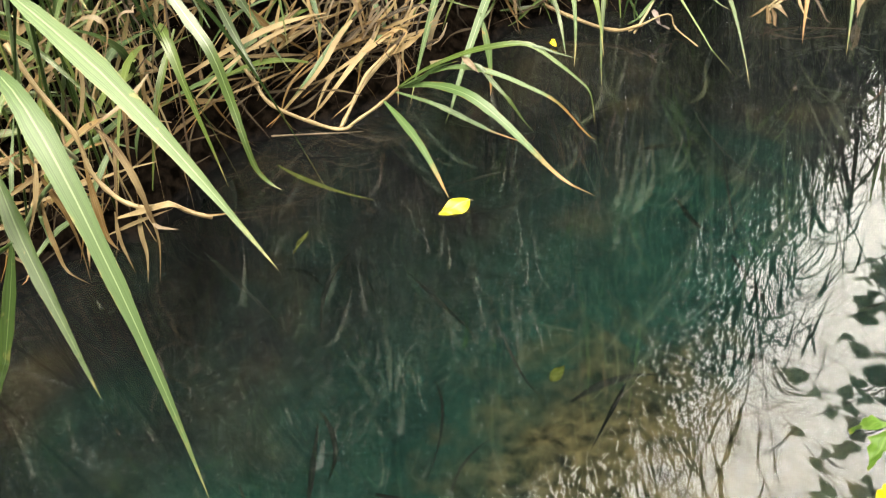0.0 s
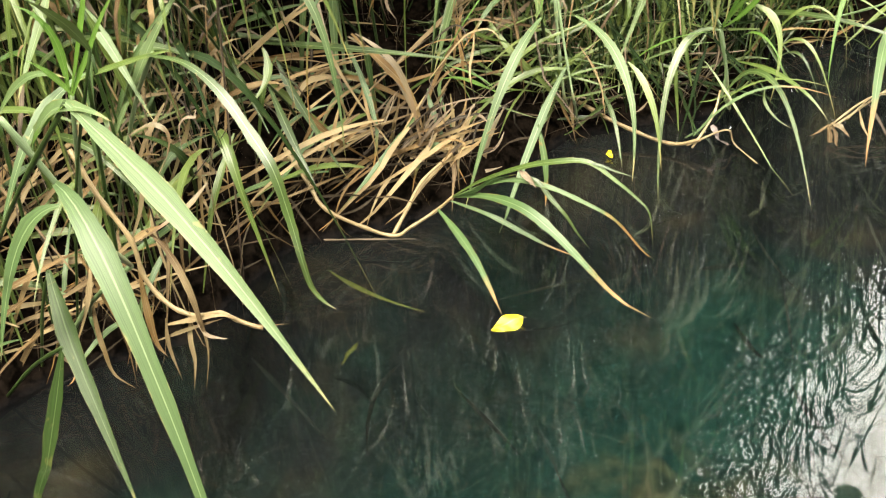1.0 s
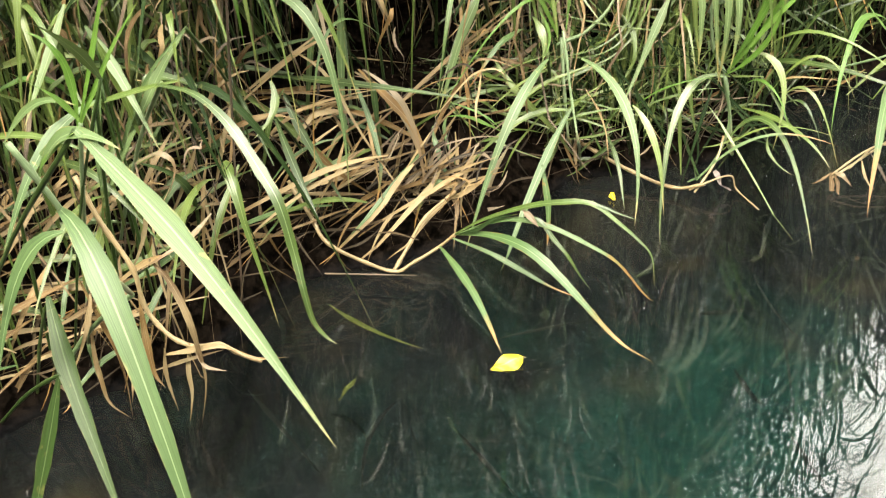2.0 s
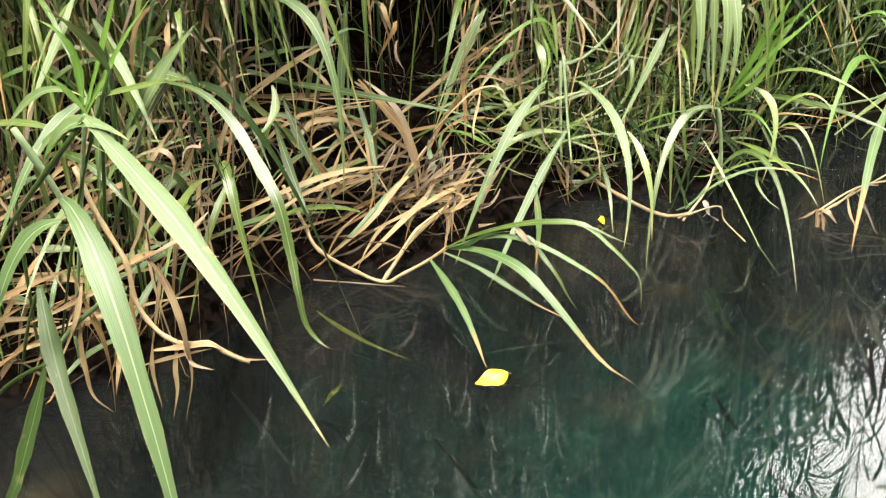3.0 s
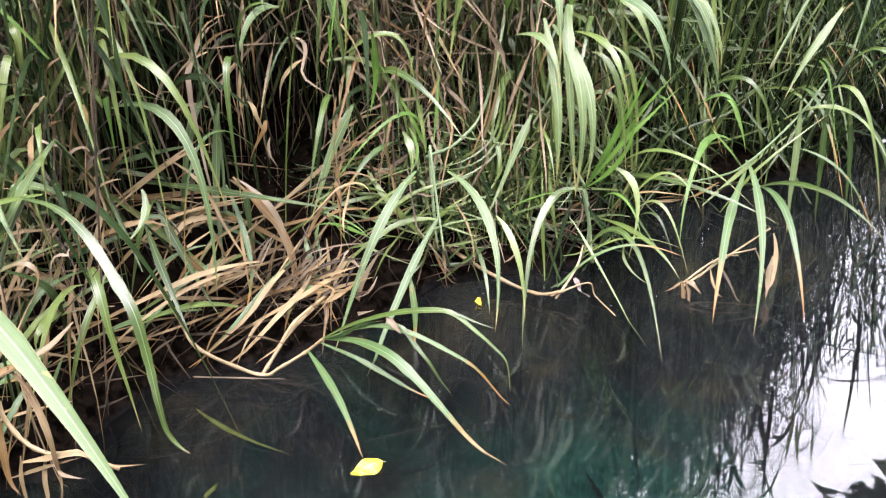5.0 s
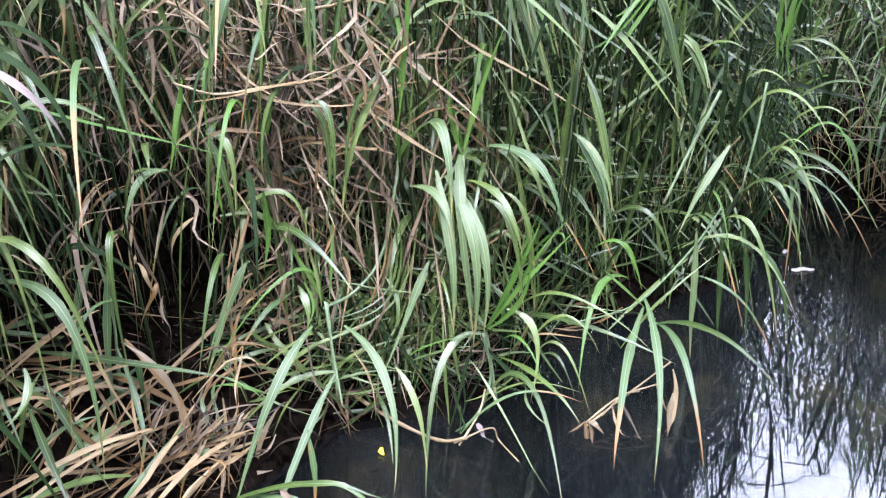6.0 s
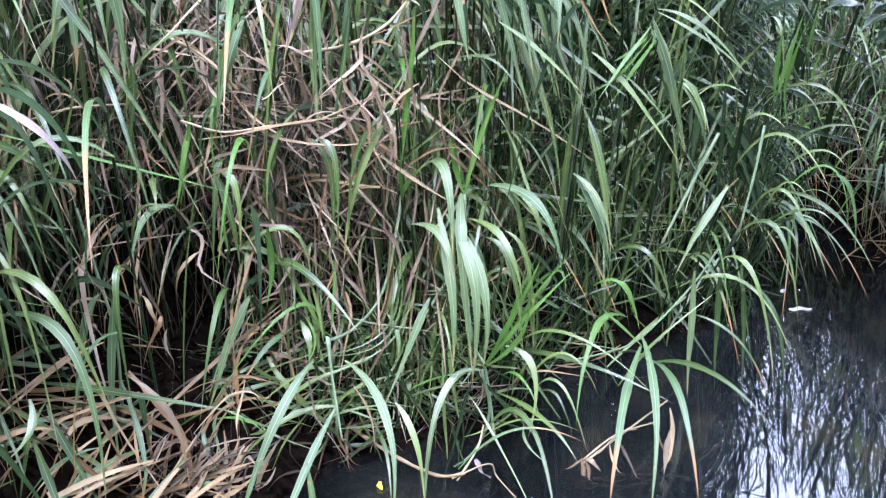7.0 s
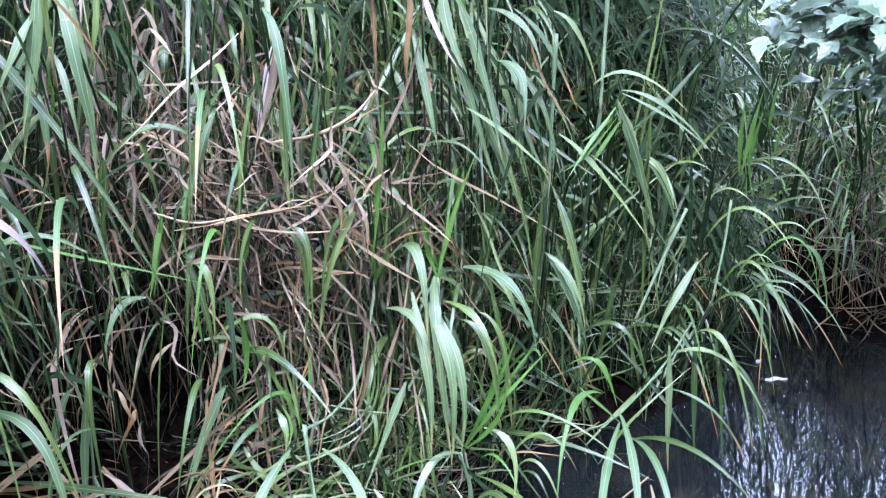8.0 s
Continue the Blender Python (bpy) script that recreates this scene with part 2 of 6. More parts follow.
def mesh_of(name, verts, faces, material, uvs=None, smooth=True):
    me = bpy.data.meshes.new(name)
    me.from_pydata(verts, [], faces)
    if uvs is not None:
        layer = me.uv_layers.new(name="UVMap")
        loops = np.empty(len(me.loops), dtype=np.int32)
        me.loops.foreach_get("vertex_index", loops)
        layer.data.foreach_set("uv", np.asarray(uvs, float)[loops].ravel())
    if smooth:
        me.polygons.foreach_set("use_smooth", [True] * len(me.polygons))
    me.materials.append(material)
    me.update()
    return me


def ground():
    def steps(inner, outer):
        near = np.arange(inner[0], inner[1] + 0.001, 0.06)
        far = np.geomspace(0.1, outer, 26)
        return np.concatenate([inner[0] - far[::-1], near, inner[1] + far])
    xs, ys = steps((-2.2, 4.6), 900), steps((-0.6, 6.2), 900)
    X, Y = np.meshgrid(xs, ys)
    Z = ground_z(X, Y)
    w = len(xs)
    verts = np.stack([X.ravel(), Y.ravel(), Z.ravel()], 1)
    faces = [(j * w + i, j * w + i + 1, (j + 1) * w + i + 1, (j + 1) * w + i) for j in range(len(ys) - 1) for i in range(w - 1)]
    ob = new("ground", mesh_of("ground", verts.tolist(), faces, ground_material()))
    tagged(ob, "wet soil bank, darkened for reed shade, sloping into a silty pond bed", "ground", kind="structure")


ground()


def pond():
    n, size = 40, 8.2
    verts = [(-1.2 + size * i / n, -0.2 + 5.2 * j / n, 0.0) for j in range(n + 1) for i in range(n + 1)]
    faces = [(j * (n + 1) + i, j * (n + 1) + i + 1, (j + 1) * (n + 1) + i + 1, (j + 1) * (n + 1) + i) for j in range(n) for i in range(n)]
    ob = new("water", mesh_of("water", verts, faces, water_material()))
    ob.visible_shadow = False
    tagged(ob, "still clear dark blue-green pond water reflecting sky and reeds", "water", kind="structure")


pond()


# ---- blades and stalks ----
def curve_points(a, c, b, n):
    """Points on the arc from a to b that leans to c: arrays of (k, 3) give (k, n + 1, 3)."""
    t = np.linspace(0, 1, n + 1)[None, :, None]
    a, c, b = (np.asarray(v, float)[:, None, :] for v in (a, c, b))
    return (1 - t) ** 2 * a + 2 * t * (1 - t) * c + t ** 2 * b


def ribbons(name, a, c, b, width, material, n=9, fold=0.18, facing=(0, -0.55, 0.83), wave=0.0, twist=None, shape="blade", kink=0.0, line=None):
    """One mesh of grass blades, each three vertices across and folded along its midrib."""
    p = curve_points(a, c, b, n) if line is None else np.asarray(line, float)[None]
    n = p.shape[1] - 1
    k = len(p)
    width = np.broadcast_to(np.asarray(width, float), (k,))
    if wave:
        ph = rng.uniform(0, 6.3, (k, 1, 3))
        s = np.linspace(0, 1, n + 1)[None, :, None]
        p = p + wave * np.sin(ph + s * rng.uniform(4, 9, (k, 1, 3))) * s * (1.2 - s)
    if kink:
        s = np.linspace(0, 1, n + 1)[None, :, None]
        span = np.linalg.norm(p[:, -1] - p[:, 0], axis=1)[:, None, None]
        turn = rng.normal(0, kink, (k, 1, 3)) * np.array([1, 0.6, 0.7]) - np.array([0, 0, 0.35 * kink])
        p = p + turn * span * np.maximum(0, s - rng.uniform(0.3, 0.8, (k, 1, 1)))
        if kink > 0.1:
            p[:, :, 2] = np.maximum(p[:, :, 2], 0.004)
    tan = np.gradient(p, axis=1)
    tan /= np.linalg.norm(tan, axis=2, keepdims=True) + 1e-9
    face = np.broadcast_to(np.asarray(facing, float).reshape(-1, 1, 3), p.shape)
    side = np.cross(tan, face)
    side /= np.linalg.norm(side, axis=2, keepdims=True) + 1e-6
    up = np.cross(side, tan)
    if twist is not None:
        ang = (np.asarray(twist, float)[:, None] * np.linspace(-0.3, 1, n + 1)[None, :])[:, :, None]
        side, up = side * np.cos(ang) + up * np.sin(ang), up * np.cos(ang) - side * np.sin(ang)
    t = np.linspace(0, 1, n + 1)
    if shape == "blade":
        prof = np.minimum(1, 0.25 + 2.4 * t) * np.minimum(1, (1 - t) / 0.62) ** 0.9
    else:
        prof = np.minimum(1, 0.6 + 3 * t) * np.clip(1.02 - t, 0, 1) ** 0.35
    prof = np.minimum(prof, 1.0)
    half = (width[:, None] * prof[None, :] / 2 * rng.uniform(0.86, 1.06, (k, n + 1)))[:, :, None]
    verts = np.stack([p - side * half + up * half * fold, p, p + side * half + up * half * fold], 2).reshape(-1, 3)
    uv = np.stack(np.broadcast_arrays(np.array([0, 0.5, 1])[None, None, :], t[None, :, None], np.zeros((k, 1, 1)))[:2], 3).reshape(-1, 2)
    base = (np.arange(k) * (n + 1) * 3)[:, None, None] + (np.arange(n) * 3)[None, :, None] + np.arange(2)[None, None, :]
    base = base.reshape(-1, 1)
    faces = base + np.array([0, 1, 4, 3])
    return mesh_of(name, verts.tolist(), faces.tolist(), material, uv)


def smooth_line(points, per):
    """A smooth line through the points, in per steps from one to the next."""
    pts = [Vector(p) for p in points]
    ext = [pts[0] * 2 - pts[1]] + pts + [pts[-1] * 2 - pts[-2]]
    line = []
    for i in range(1, len(ext) - 2):
        a, b, c, d = ext[i - 1:i + 3]
        for k in range(per):
            t = k / per
            line.append(0.5 * ((2 * b) + (c - a) * t + (2 * a - 5 * b + 4 * c - d) * t * t + (3 * b - a - 3 * c + d) * t ** 3))
    return line + [pts[-1]]


def tube(name, points, radius, material, sides=7, taper=0.75, nodes=True):
    """A jointed stalk along a smooth line through the points."""
    line = smooth_line(points, 5)
    verts, uv, faces = [], [], []
    for i, p in enumerate(line):
        v = (line[min(i + 1, len(line) - 1)] - line[max(i - 1, 0)]).normalized()
        u = v.cross(Vector((0.3, 0.9, 0.2))).normalized()
        w = v.cross(u)
        f = i / (len(line) - 1)
        r = radius * (1 + (taper - 1) * f) * (1.28 if nodes and i % 4 == 2 else 1.0)
        for s in range(sides):
            ang = 2 * math.pi * s / sides
            verts.append(tuple(p + u * math.cos(ang) * r + w * math.sin(ang) * r))
            uv.append((s / sides, f))
    for i in range(len(line) - 1):
        for s in range(sides):
            q = (s + 1) % sides
            faces.append((i * sides + s, i * sides + q, (i + 1) * sides + q, (i + 1) * sides + s))
    faces.append(tuple(range(sides))[::-1])
    faces.append(tuple(range((len(line) - 1) * sides, len(line) * sides)))
    return mesh_of(name, verts, faces, material, uv)


def part(name, me, parent, label=""):
    ob = new(name, me)
    ob.parent = parent
    return tagged(ob, label)


def stuff(name, me, label, category):
    return tagged(new(name, me), label, category, kind="stuff")


def clump(name, me, count, label, category):
    """A countable tangle: the blades of one mesh as leaves of one thing, rooted at its lowest point."""
    co = np.zeros(len(me.vertices) * 3)
    me.vertices.foreach_get("co", co)
    co = co.reshape(count, -1, 3)
    uv = np.zeros(len(me.loops) * 2)
    me.uv_layers[0].data.foreach_get("uv", uv)
    corner = np.zeros(len(me.loops), int)
    me.loops.foreach_get("vertex_index", corner)
    flat = np.zeros((len(me.vertices), 2))
    flat[corner] = uv.reshape(-1, 2)
    flat = flat.reshape(count, -1, 2)
    rows = co.shape[1] // 3 - 1
    faces = [(i * 3 + j, i * 3 + j + 1, i * 3 + j + 4, i * 3 + j + 3) for i in range(rows) for j in range(2)]
    base = np.array([co[:, :, 0].mean(), co[:, :, 1].mean(), co[:, :, 2].min()])
    root = new(name)
    root.location = tuple(base)
    for k in range(count):
        part("leaf", mesh_of("leaf", (co[k] - base).tolist(), faces, me.materials[0], flat[k]), root)
    bpy.data.meshes.remove(me)
    return tagged(root, label, category)


# ---- single reeds that overhang the water ----
def blade(root, over, tip, width, tone):
    if tone == "leaf" and width >= 0.03:
        tone = "pale"
    if tone == "dark" and width >= 0.022:
        tone = "mid"
    width *= {"yellow": 0.8, "young": 0.6}.get(tone, 0.78 if root[1] < 1.75 else 0.76)
    return ("blade", root, over, tip, width, tone)


def bend(points, width, tone):
    """A leaf that bends more than once on its way."""
    return ("bend", points, width, tone)


def stalk(points, radius, tone):
    return ("stalk", points, radius, tone)


def to_ground(p):
    """A culm's line from the point p down to the bank behind it."""
    x, y, z = p
    go, foot_x, foot_y = ((-0.03, 0.008) if y < 1.75 else (0.0, 0.03)), x, y + (0.0 if y < 1.75 else 0.1 + 0.35 * z)
    while inland(foot_x, foot_y) < 0.04 and foot_y < y + 1.2:
        foot_x, foot_y = foot_x + go[0], foot_y + go[1]
    foot = (foot_x, foot_y, float(ground_z(foot_x, foot_y)) - 0.03)
    if z < foot[2] + 0.03:
        return None
    return (p, (x + (foot_x - x) * 0.45, y + (foot_y - y) * 0.45, z * 0.62 + foot[2] * 0.38), foot)


PART_LABEL = {"dry": "withered tan leaf", "yellow": "yellowed leaf", "young": "bright young leaf", "tipped": "leaf with a browned tip", "pink": "bleached pale leaf"}


def reed(name, label, pieces):
    stalks = [p for p in pieces if p[0] == "stalk"]
    first = stalks[0][1][-1] if stalks else pieces[0][1][0] if pieces[0][0] == "bend" else pieces[0][1]
    root = new(name)
    fy = first[1]
    while inland(first[0], fy) < 0.04 and fy < first[1] + 1.2:
        fy += 0.03
    root.location = (first[0], fy, float(ground_z(first[0], fy)))
    shift = Matrix.Translation(-Vector(root.location))
    tagged(root, label, "reed", "reeds overhanging the pond")
    joined = []

    def put(kind, me, tag=""):
        me.transform(shift)
        part(kind, me, root, tag)

    for p in stalks:
        put("stem", tube("stem", p[1], p[2], MAT[p[3]]), "dry tan stalk" if p[3] == "straw" else "")
        joined += [Vector(q) for q in p[1]]
        ends = [q for q in (p[1][0], p[1][-1])]
        low = min(ends, key=lambda q: q[2])
        way = to_ground(low)
        if way and p is stalks[0] and p[3] != "straw":
            put("stem", tube("stem", way, p[2], MAT[p[3]]))
            joined += [Vector(q) for q in way]
    for p in pieces:
        if p[0] == "bend":
            dead = p[3] in ("dry", "yellow", "grey")
            me = ribbons("leaf", None, None, None, [p[2]], MAT[p[3]], fold=0.5 if dead else 0.22, twist=[rng.uniform(-0.4, 0.4)], line=smooth_line(p[1], 4))
            put("leaf", me, PART_LABEL.get(p[3], ""))
        if p[0] != "blade":
            continue
        _, a, c, b, width, tone = p
        near = min([(Vector(a) - q).length for q in joined], default=9)
        if near > 0.09:
            way = to_ground(a)
            if way:
                put("stem", tube("stem", way, min(0.004, width * 0.16), MAT["grey" if tone in ("dry", "yellow", "grey", "pink") else "mid"], 6))
                joined += [Vector(q) for q in way]
        n = 12
        me = ribbons("leaf", [a], [c], [b], [width], MAT[tone], n, fold=0.22 if tone != "dry" else 0.5, twist=[rng.uniform(-0.3, 0.3)], wave=0.006 if tone in ("dry", "yellow", "grey") else 0.003, kink=0.3 if tone in ("dry", "grey") else 0.04)
        put("leaf", me, PART_LABEL.get(tone, ""))
    return root


reed('reed', 'tall pale green reed with broad arching blades over the water', (
    stalk(((-0.573, 1.250, 0.680), (-0.541, 1.280, 0.555), (-0.540, 1.320, 0.444), (-0.528, 1.400, 0.305)), 0.0054, 'stem'),
    blade((-0.504, 1.200, 0.653), (-0.434, 1.180, 0.777), (-0.327, 1.120, 0.748), 0.038, 'leaf'),
    blade((-0.404, 1.160, 0.751), (-0.210, 1.025, 0.687), (0.011, 0.870, 0.507), 0.045, 'leaf'),
    blade((-0.499, 1.220, 0.587), (-0.344, 1.085, 0.613), (-0.203, 0.865, 0.035), 0.060, 'leaf'),
    blade((-0.694, 1.400, 0.288), (-0.639, 1.305, 0.191), (-0.488, 1.110, -0.009), 0.052, 'dark'),
    blade((-0.648, 1.300, 0.193), (-0.670, 1.210, 0.047), (-0.733, 1.080, -0.208), 0.041, 'dark'),
    blade((-0.560, 1.300, 0.495), (-0.667, 1.310, 0.476), (-0.698, 1.200, 0.244), 0.044, 'leaf'),
    blade((-0.561, 1.500, 0.634), (-0.628, 1.400, 0.633), (-0.691, 1.300, 0.420), 0.034, 'leaf'),
    blade((-0.502, 1.200, 0.659), (-0.475, 1.185, 0.700), (-0.396, 1.150, 0.753), 0.025, 'young'),
))
reed('reed', 'bright green upright young reed shoot with narrow blades', (
    blade((-0.538, 1.400, 0.641), (-0.511, 1.415, 0.702), (-0.419, 1.450, 0.834), 0.023, 'young'),
    blade((-0.546, 1.400, 0.631), (-0.542, 1.440, 0.765), (-0.594, 1.400, 0.795), 0.025, 'young'),
    blade((-0.544, 1.400, 0.636), (-0.471, 1.430, 0.824), (-0.433, 1.420, 0.929), 0.022, 'young'),
    blade((-0.486, 1.400, 0.719), (-0.458, 1.300, 0.823), (-0.454, 1.200, 0.895), 0.026, 'leaf'),
    blade((-0.538, 1.400, 0.641), (-0.575, 1.410, 0.692), (-0.584, 1.300, 0.774), 0.019, 'young'),
    stalk(((-0.540, 1.400, 0.641), (-0.574, 1.420, 0.537), (-0.653, 1.480, 0.309), (-0.711, 1.500, 0.102)), 0.0039, 'stem'),
))
reed('reed', 'green reed with a long drooping blade and dry tip', (
    stalk(((-0.471, 1.570, 0.637), (-0.570, 1.650, 0.504), (-0.691, 1.720, 0.273), (-0.779, 1.750, 0.046)), 0.0043, 'stem'),
    bend(((-0.471, 1.550, 0.643), (-0.385, 1.500, 0.651), (-0.312, 1.450, 0.624), (-0.249, 1.400, 0.562), (-0.215, 1.370, 0.520), (-0.191, 1.340, 0.445), (-0.173, 1.310, 0.390), (-0.161, 1.300, 0.343), (-0.141, 1.295, 0.317), (-0.122, 1.290, 0.307)), 0.021, 'leaf'),
    blade((-0.513, 1.800, 0.650), (-0.591, 1.740, 0.553), (-0.720, 1.600, 0.267), 0.030, 'leaf'),
    blade((-0.418, 1.950, 0.392), (-0.373, 1.915, 0.270), (-0.300, 1.820, 0.195), 0.025, 'leaf'),
    blade((-0.434, 2.000, 0.455), (-0.393, 1.950, 0.403), (-0.456, 1.900, 0.364), 0.027, 'leaf'),
    blade((-0.429, 1.550, 0.651), (-0.619, 1.625, 0.589), (-0.748, 1.600, 0.519), 0.020, 'leaf'),
    blade((-0.649, 1.700, 0.665), (-0.619, 1.700, 0.578), (-0.598, 1.700, 0.430), 0.025, 'leaf'),
    blade((-0.589, 1.650, 0.432), (-0.513, 1.775, 0.345), (-0.585, 1.800, 0.123), 0.027, 'dark'),
))
reed('reed', 'bent tan reed stalk lying on the water with green leaves', (
    stalk(((-0.428, 2.000, 0.208), (-0.372, 1.960, 0.138), (-0.328, 1.930, 0.085), (-0.230, 1.950, 0.016), (-0.176, 1.950, 0.004), (-0.145, 1.960, 0.020), (-0.090, 1.990, 0.045), (-0.040, 2.000, 0.085)), 0.0046, 'straw'),
    bend(((-0.052, 2.000, 0.077), (0.026, 1.960, 0.147), (0.119, 1.920, 0.206), (0.194, 1.890, 0.239), (0.267, 1.870, 0.251), (0.323, 1.850, 0.220), (0.369, 1.840, 0.182), (0.395, 1.830, 0.152), (0.404, 1.820, 0.084)), 0.015, 'leaf'),
    bend(((0.255, 1.872, 0.250), (0.290, 1.865, 0.247), (0.325, 1.860, 0.235), (0.371, 1.860, 0.219)), 0.007, 'leaf'),
    bend(((-0.045, 2.000, 0.082), (0.044, 1.930, 0.127), (0.128, 1.860, 0.143), (0.195, 1.810, 0.118), (0.262, 1.765, 0.069), (0.327, 1.730, 0.014), (0.405, 1.690, -0.022)), 0.026, 'tipped'),
    bend(((-0.058, 2.000, 0.073), (0.042, 1.950, 0.066), (0.125, 1.920, 0.037), (0.179, 1.900, 0.018), (0.244, 1.890, -0.004)), 0.013, 'tipped'),
    bend(((-0.079, 1.980, 0.060), (-0.027, 1.900, 0.055), (0.024, 1.820, 0.039), (0.068, 1.740, 0.012), (0.098, 1.680, -0.014)), 0.019, 'tipped'),
    bend(((-0.035, 1.990, 0.090), (0.040, 1.950, 0.145), (0.106, 1.930, 0.170), (0.184, 1.900, 0.171), (0.261, 1.880, 0.145), (0.326, 1.870, 0.108), (0.383, 1.890, 0.020), (0.410, 1.895, -0.010)), 0.013, 'tipped'),
    bend(((0.120, 1.925, 0.185), (0.158, 1.910, 0.181), (0.186, 1.890, 0.152), (0.221, 1.870, 0.118), (0.248, 1.870, 0.069), (0.273, 1.880, 0.025)), 0.011, 'leaf'),
    bend(((-0.047, 2.000, 0.079), (0.010, 1.960, 0.120), (0.060, 1.940, 0.165), (0.115, 1.925, 0.188)), 0.014, 'dark'),
    bend(((0.120, 1.920, 0.200), (0.140, 1.900, 0.192), (0.158, 1.890, 0.175)), 0.016, 'grey'),
))
reed('dry_reed', 'broken dry tan reed stalk resting on the water', (
    bend(((-0.317, 2.300, 0.357), (-0.240, 2.240, 0.314), (-0.174, 2.190, 0.271), (-0.143, 2.160, 0.225), (-0.125, 2.130, 0.163)), 0.022, 'dry'),
    stalk(((-0.186, 1.950, 0.003), (-0.160, 2.000, 0.038), (-0.123, 2.050, 0.093), (-0.060, 2.120, 0.127)), 0.0047, 'straw'),
    stalk(((-0.393, 1.930, 0.000), (-0.256, 1.936, 0.001), (-0.130, 1.947, -0.004)), 0.0019, 'grey'),
    blade((-0.061, 2.120, 0.115), (-0.152, 2.055, 0.070), (-0.184, 1.970, -0.006), 0.017, 'dry'),
    blade((-0.278, 2.200, 0.399), (-0.131, 2.150, 0.338), (-0.116, 2.100, 0.153), 0.020, 'yellow'),
))
reed('reed', 'green reed with drooping blades that reach the water', (
    stalk(((0.168, 2.450, 0.385), (0.178, 2.420, 0.266), (0.192, 2.400, 0.122)), 0.0045, 'stem'),
    blade((0.142, 2.350, 0.369), (0.065, 2.200, 0.338), (-0.024, 2.050, 0.024), 0.038, 'leaf'),
    blade((0.201, 2.330, 0.251), (0.106, 2.135, 0.130), (0.058, 2.000, -0.054), 0.031, 'leaf'),
    blade((0.140, 2.200, 0.160), (0.166, 2.140, 0.074), (0.159, 2.120, -0.039), 0.022, 'tipped'),
    blade((0.222, 2.350, 0.373), (0.385, 2.200, 0.356), (0.369, 2.050, 0.091), 0.033, 'leaf'),
    blade((0.349, 2.350, 0.252), (0.418, 2.285, 0.220), (0.435, 2.200, 0.032), 0.025, 'leaf'),
    blade((0.197, 2.350, 0.236), (0.064, 2.300, 0.274), (-0.081, 2.250, 0.088), 0.025, 'leaf'),
    blade((0.044, 2.300, 0.149), (-0.003, 2.250, 0.086), (-0.014, 2.200, -0.029), 0.021, 'yellow'),
))
reed('reed', 'thin reed with whitish blades arching over the water', (
    blade((1.452, 3.150, 0.778), (1.598, 3.100, 0.920), (1.696, 3.050, 0.846), 0.015, 'leaf'),
    blade((1.509, 3.150, 0.706), (1.631, 3.100, 0.854), (1.754, 3.050, 0.771), 0.015, 'leaf'),
    blade((1.501, 3.100, 0.660), (1.585, 3.050, 0.790), (1.649, 3.000, 0.691), 0.014, 'leaf'),
    blade((1.505, 3.080, 0.593), (1.638, 3.030, 0.814), (1.675, 2.980, 0.523), 0.016, 'young'),
    blade((1.449, 3.000, 0.510), (1.546, 2.950, 0.633), (1.612, 2.900, 0.548), 0.014, 'leaf'),
    blade((1.356, 3.100, 0.803), (1.405, 3.050, 0.872), (1.458, 3.000, 0.816), 0.014, 'leaf'),
    blade((1.187, 3.050, 0.903), (1.270, 3.000, 0.962), (1.316, 2.950, 0.924), 0.015, 'leaf'),
    blade((1.451, 3.150, 0.873), (1.488, 3.100, 0.942), (1.525, 3.050, 0.907), 0.014, 'leaf'),
    blade((1.429, 3.000, 0.572), (1.458, 2.950, 0.723), (1.515, 2.900, 0.635), 0.014, 'leaf'),
))
reed('reed', 'thin reed with whitish blades arching over the water', (
    blade((1.438, 2.950, 0.493), (1.460, 2.900, 0.585), (1.494, 2.850, 0.494), 0.016, 'leaf'),
    blade((1.499, 3.200, 0.873), (1.620, 3.150, 0.962), (1.662, 3.100, 0.987), 0.013, 'leaf'),
    stalk(((1.405, 3.050, 0.806), (1.381, 3.000, 0.680), (1.344, 2.950, 0.516)), 0.0044, 'stem'),
    stalk(((1.248, 2.950, 0.810), (1.172, 2.900, 0.663), (1.096, 2.850, 0.503)), 0.0051, 'stem'),
))
reed('dry_reed', 'orange dry reed stalk floating beside hanging blades', (
    stalk(((0.215, 2.500, 0.074), (0.337, 2.420, 0.042), (0.458, 2.360, 0.022), (0.533, 2.340, 0.044)), 0.0052, 'straw'),
    stalk(((0.513, 2.340, 0.021), (0.564, 2.400, 0.080), (0.582, 2.450, 0.126)), 0.0030, 'straw'),
    stalk(((0.499, 2.340, 0.027), (0.596, 2.370, 0.056), (0.619, 2.370, 0.016), (0.669, 2.299, 0.000)), 0.0022, 'straw'),
))
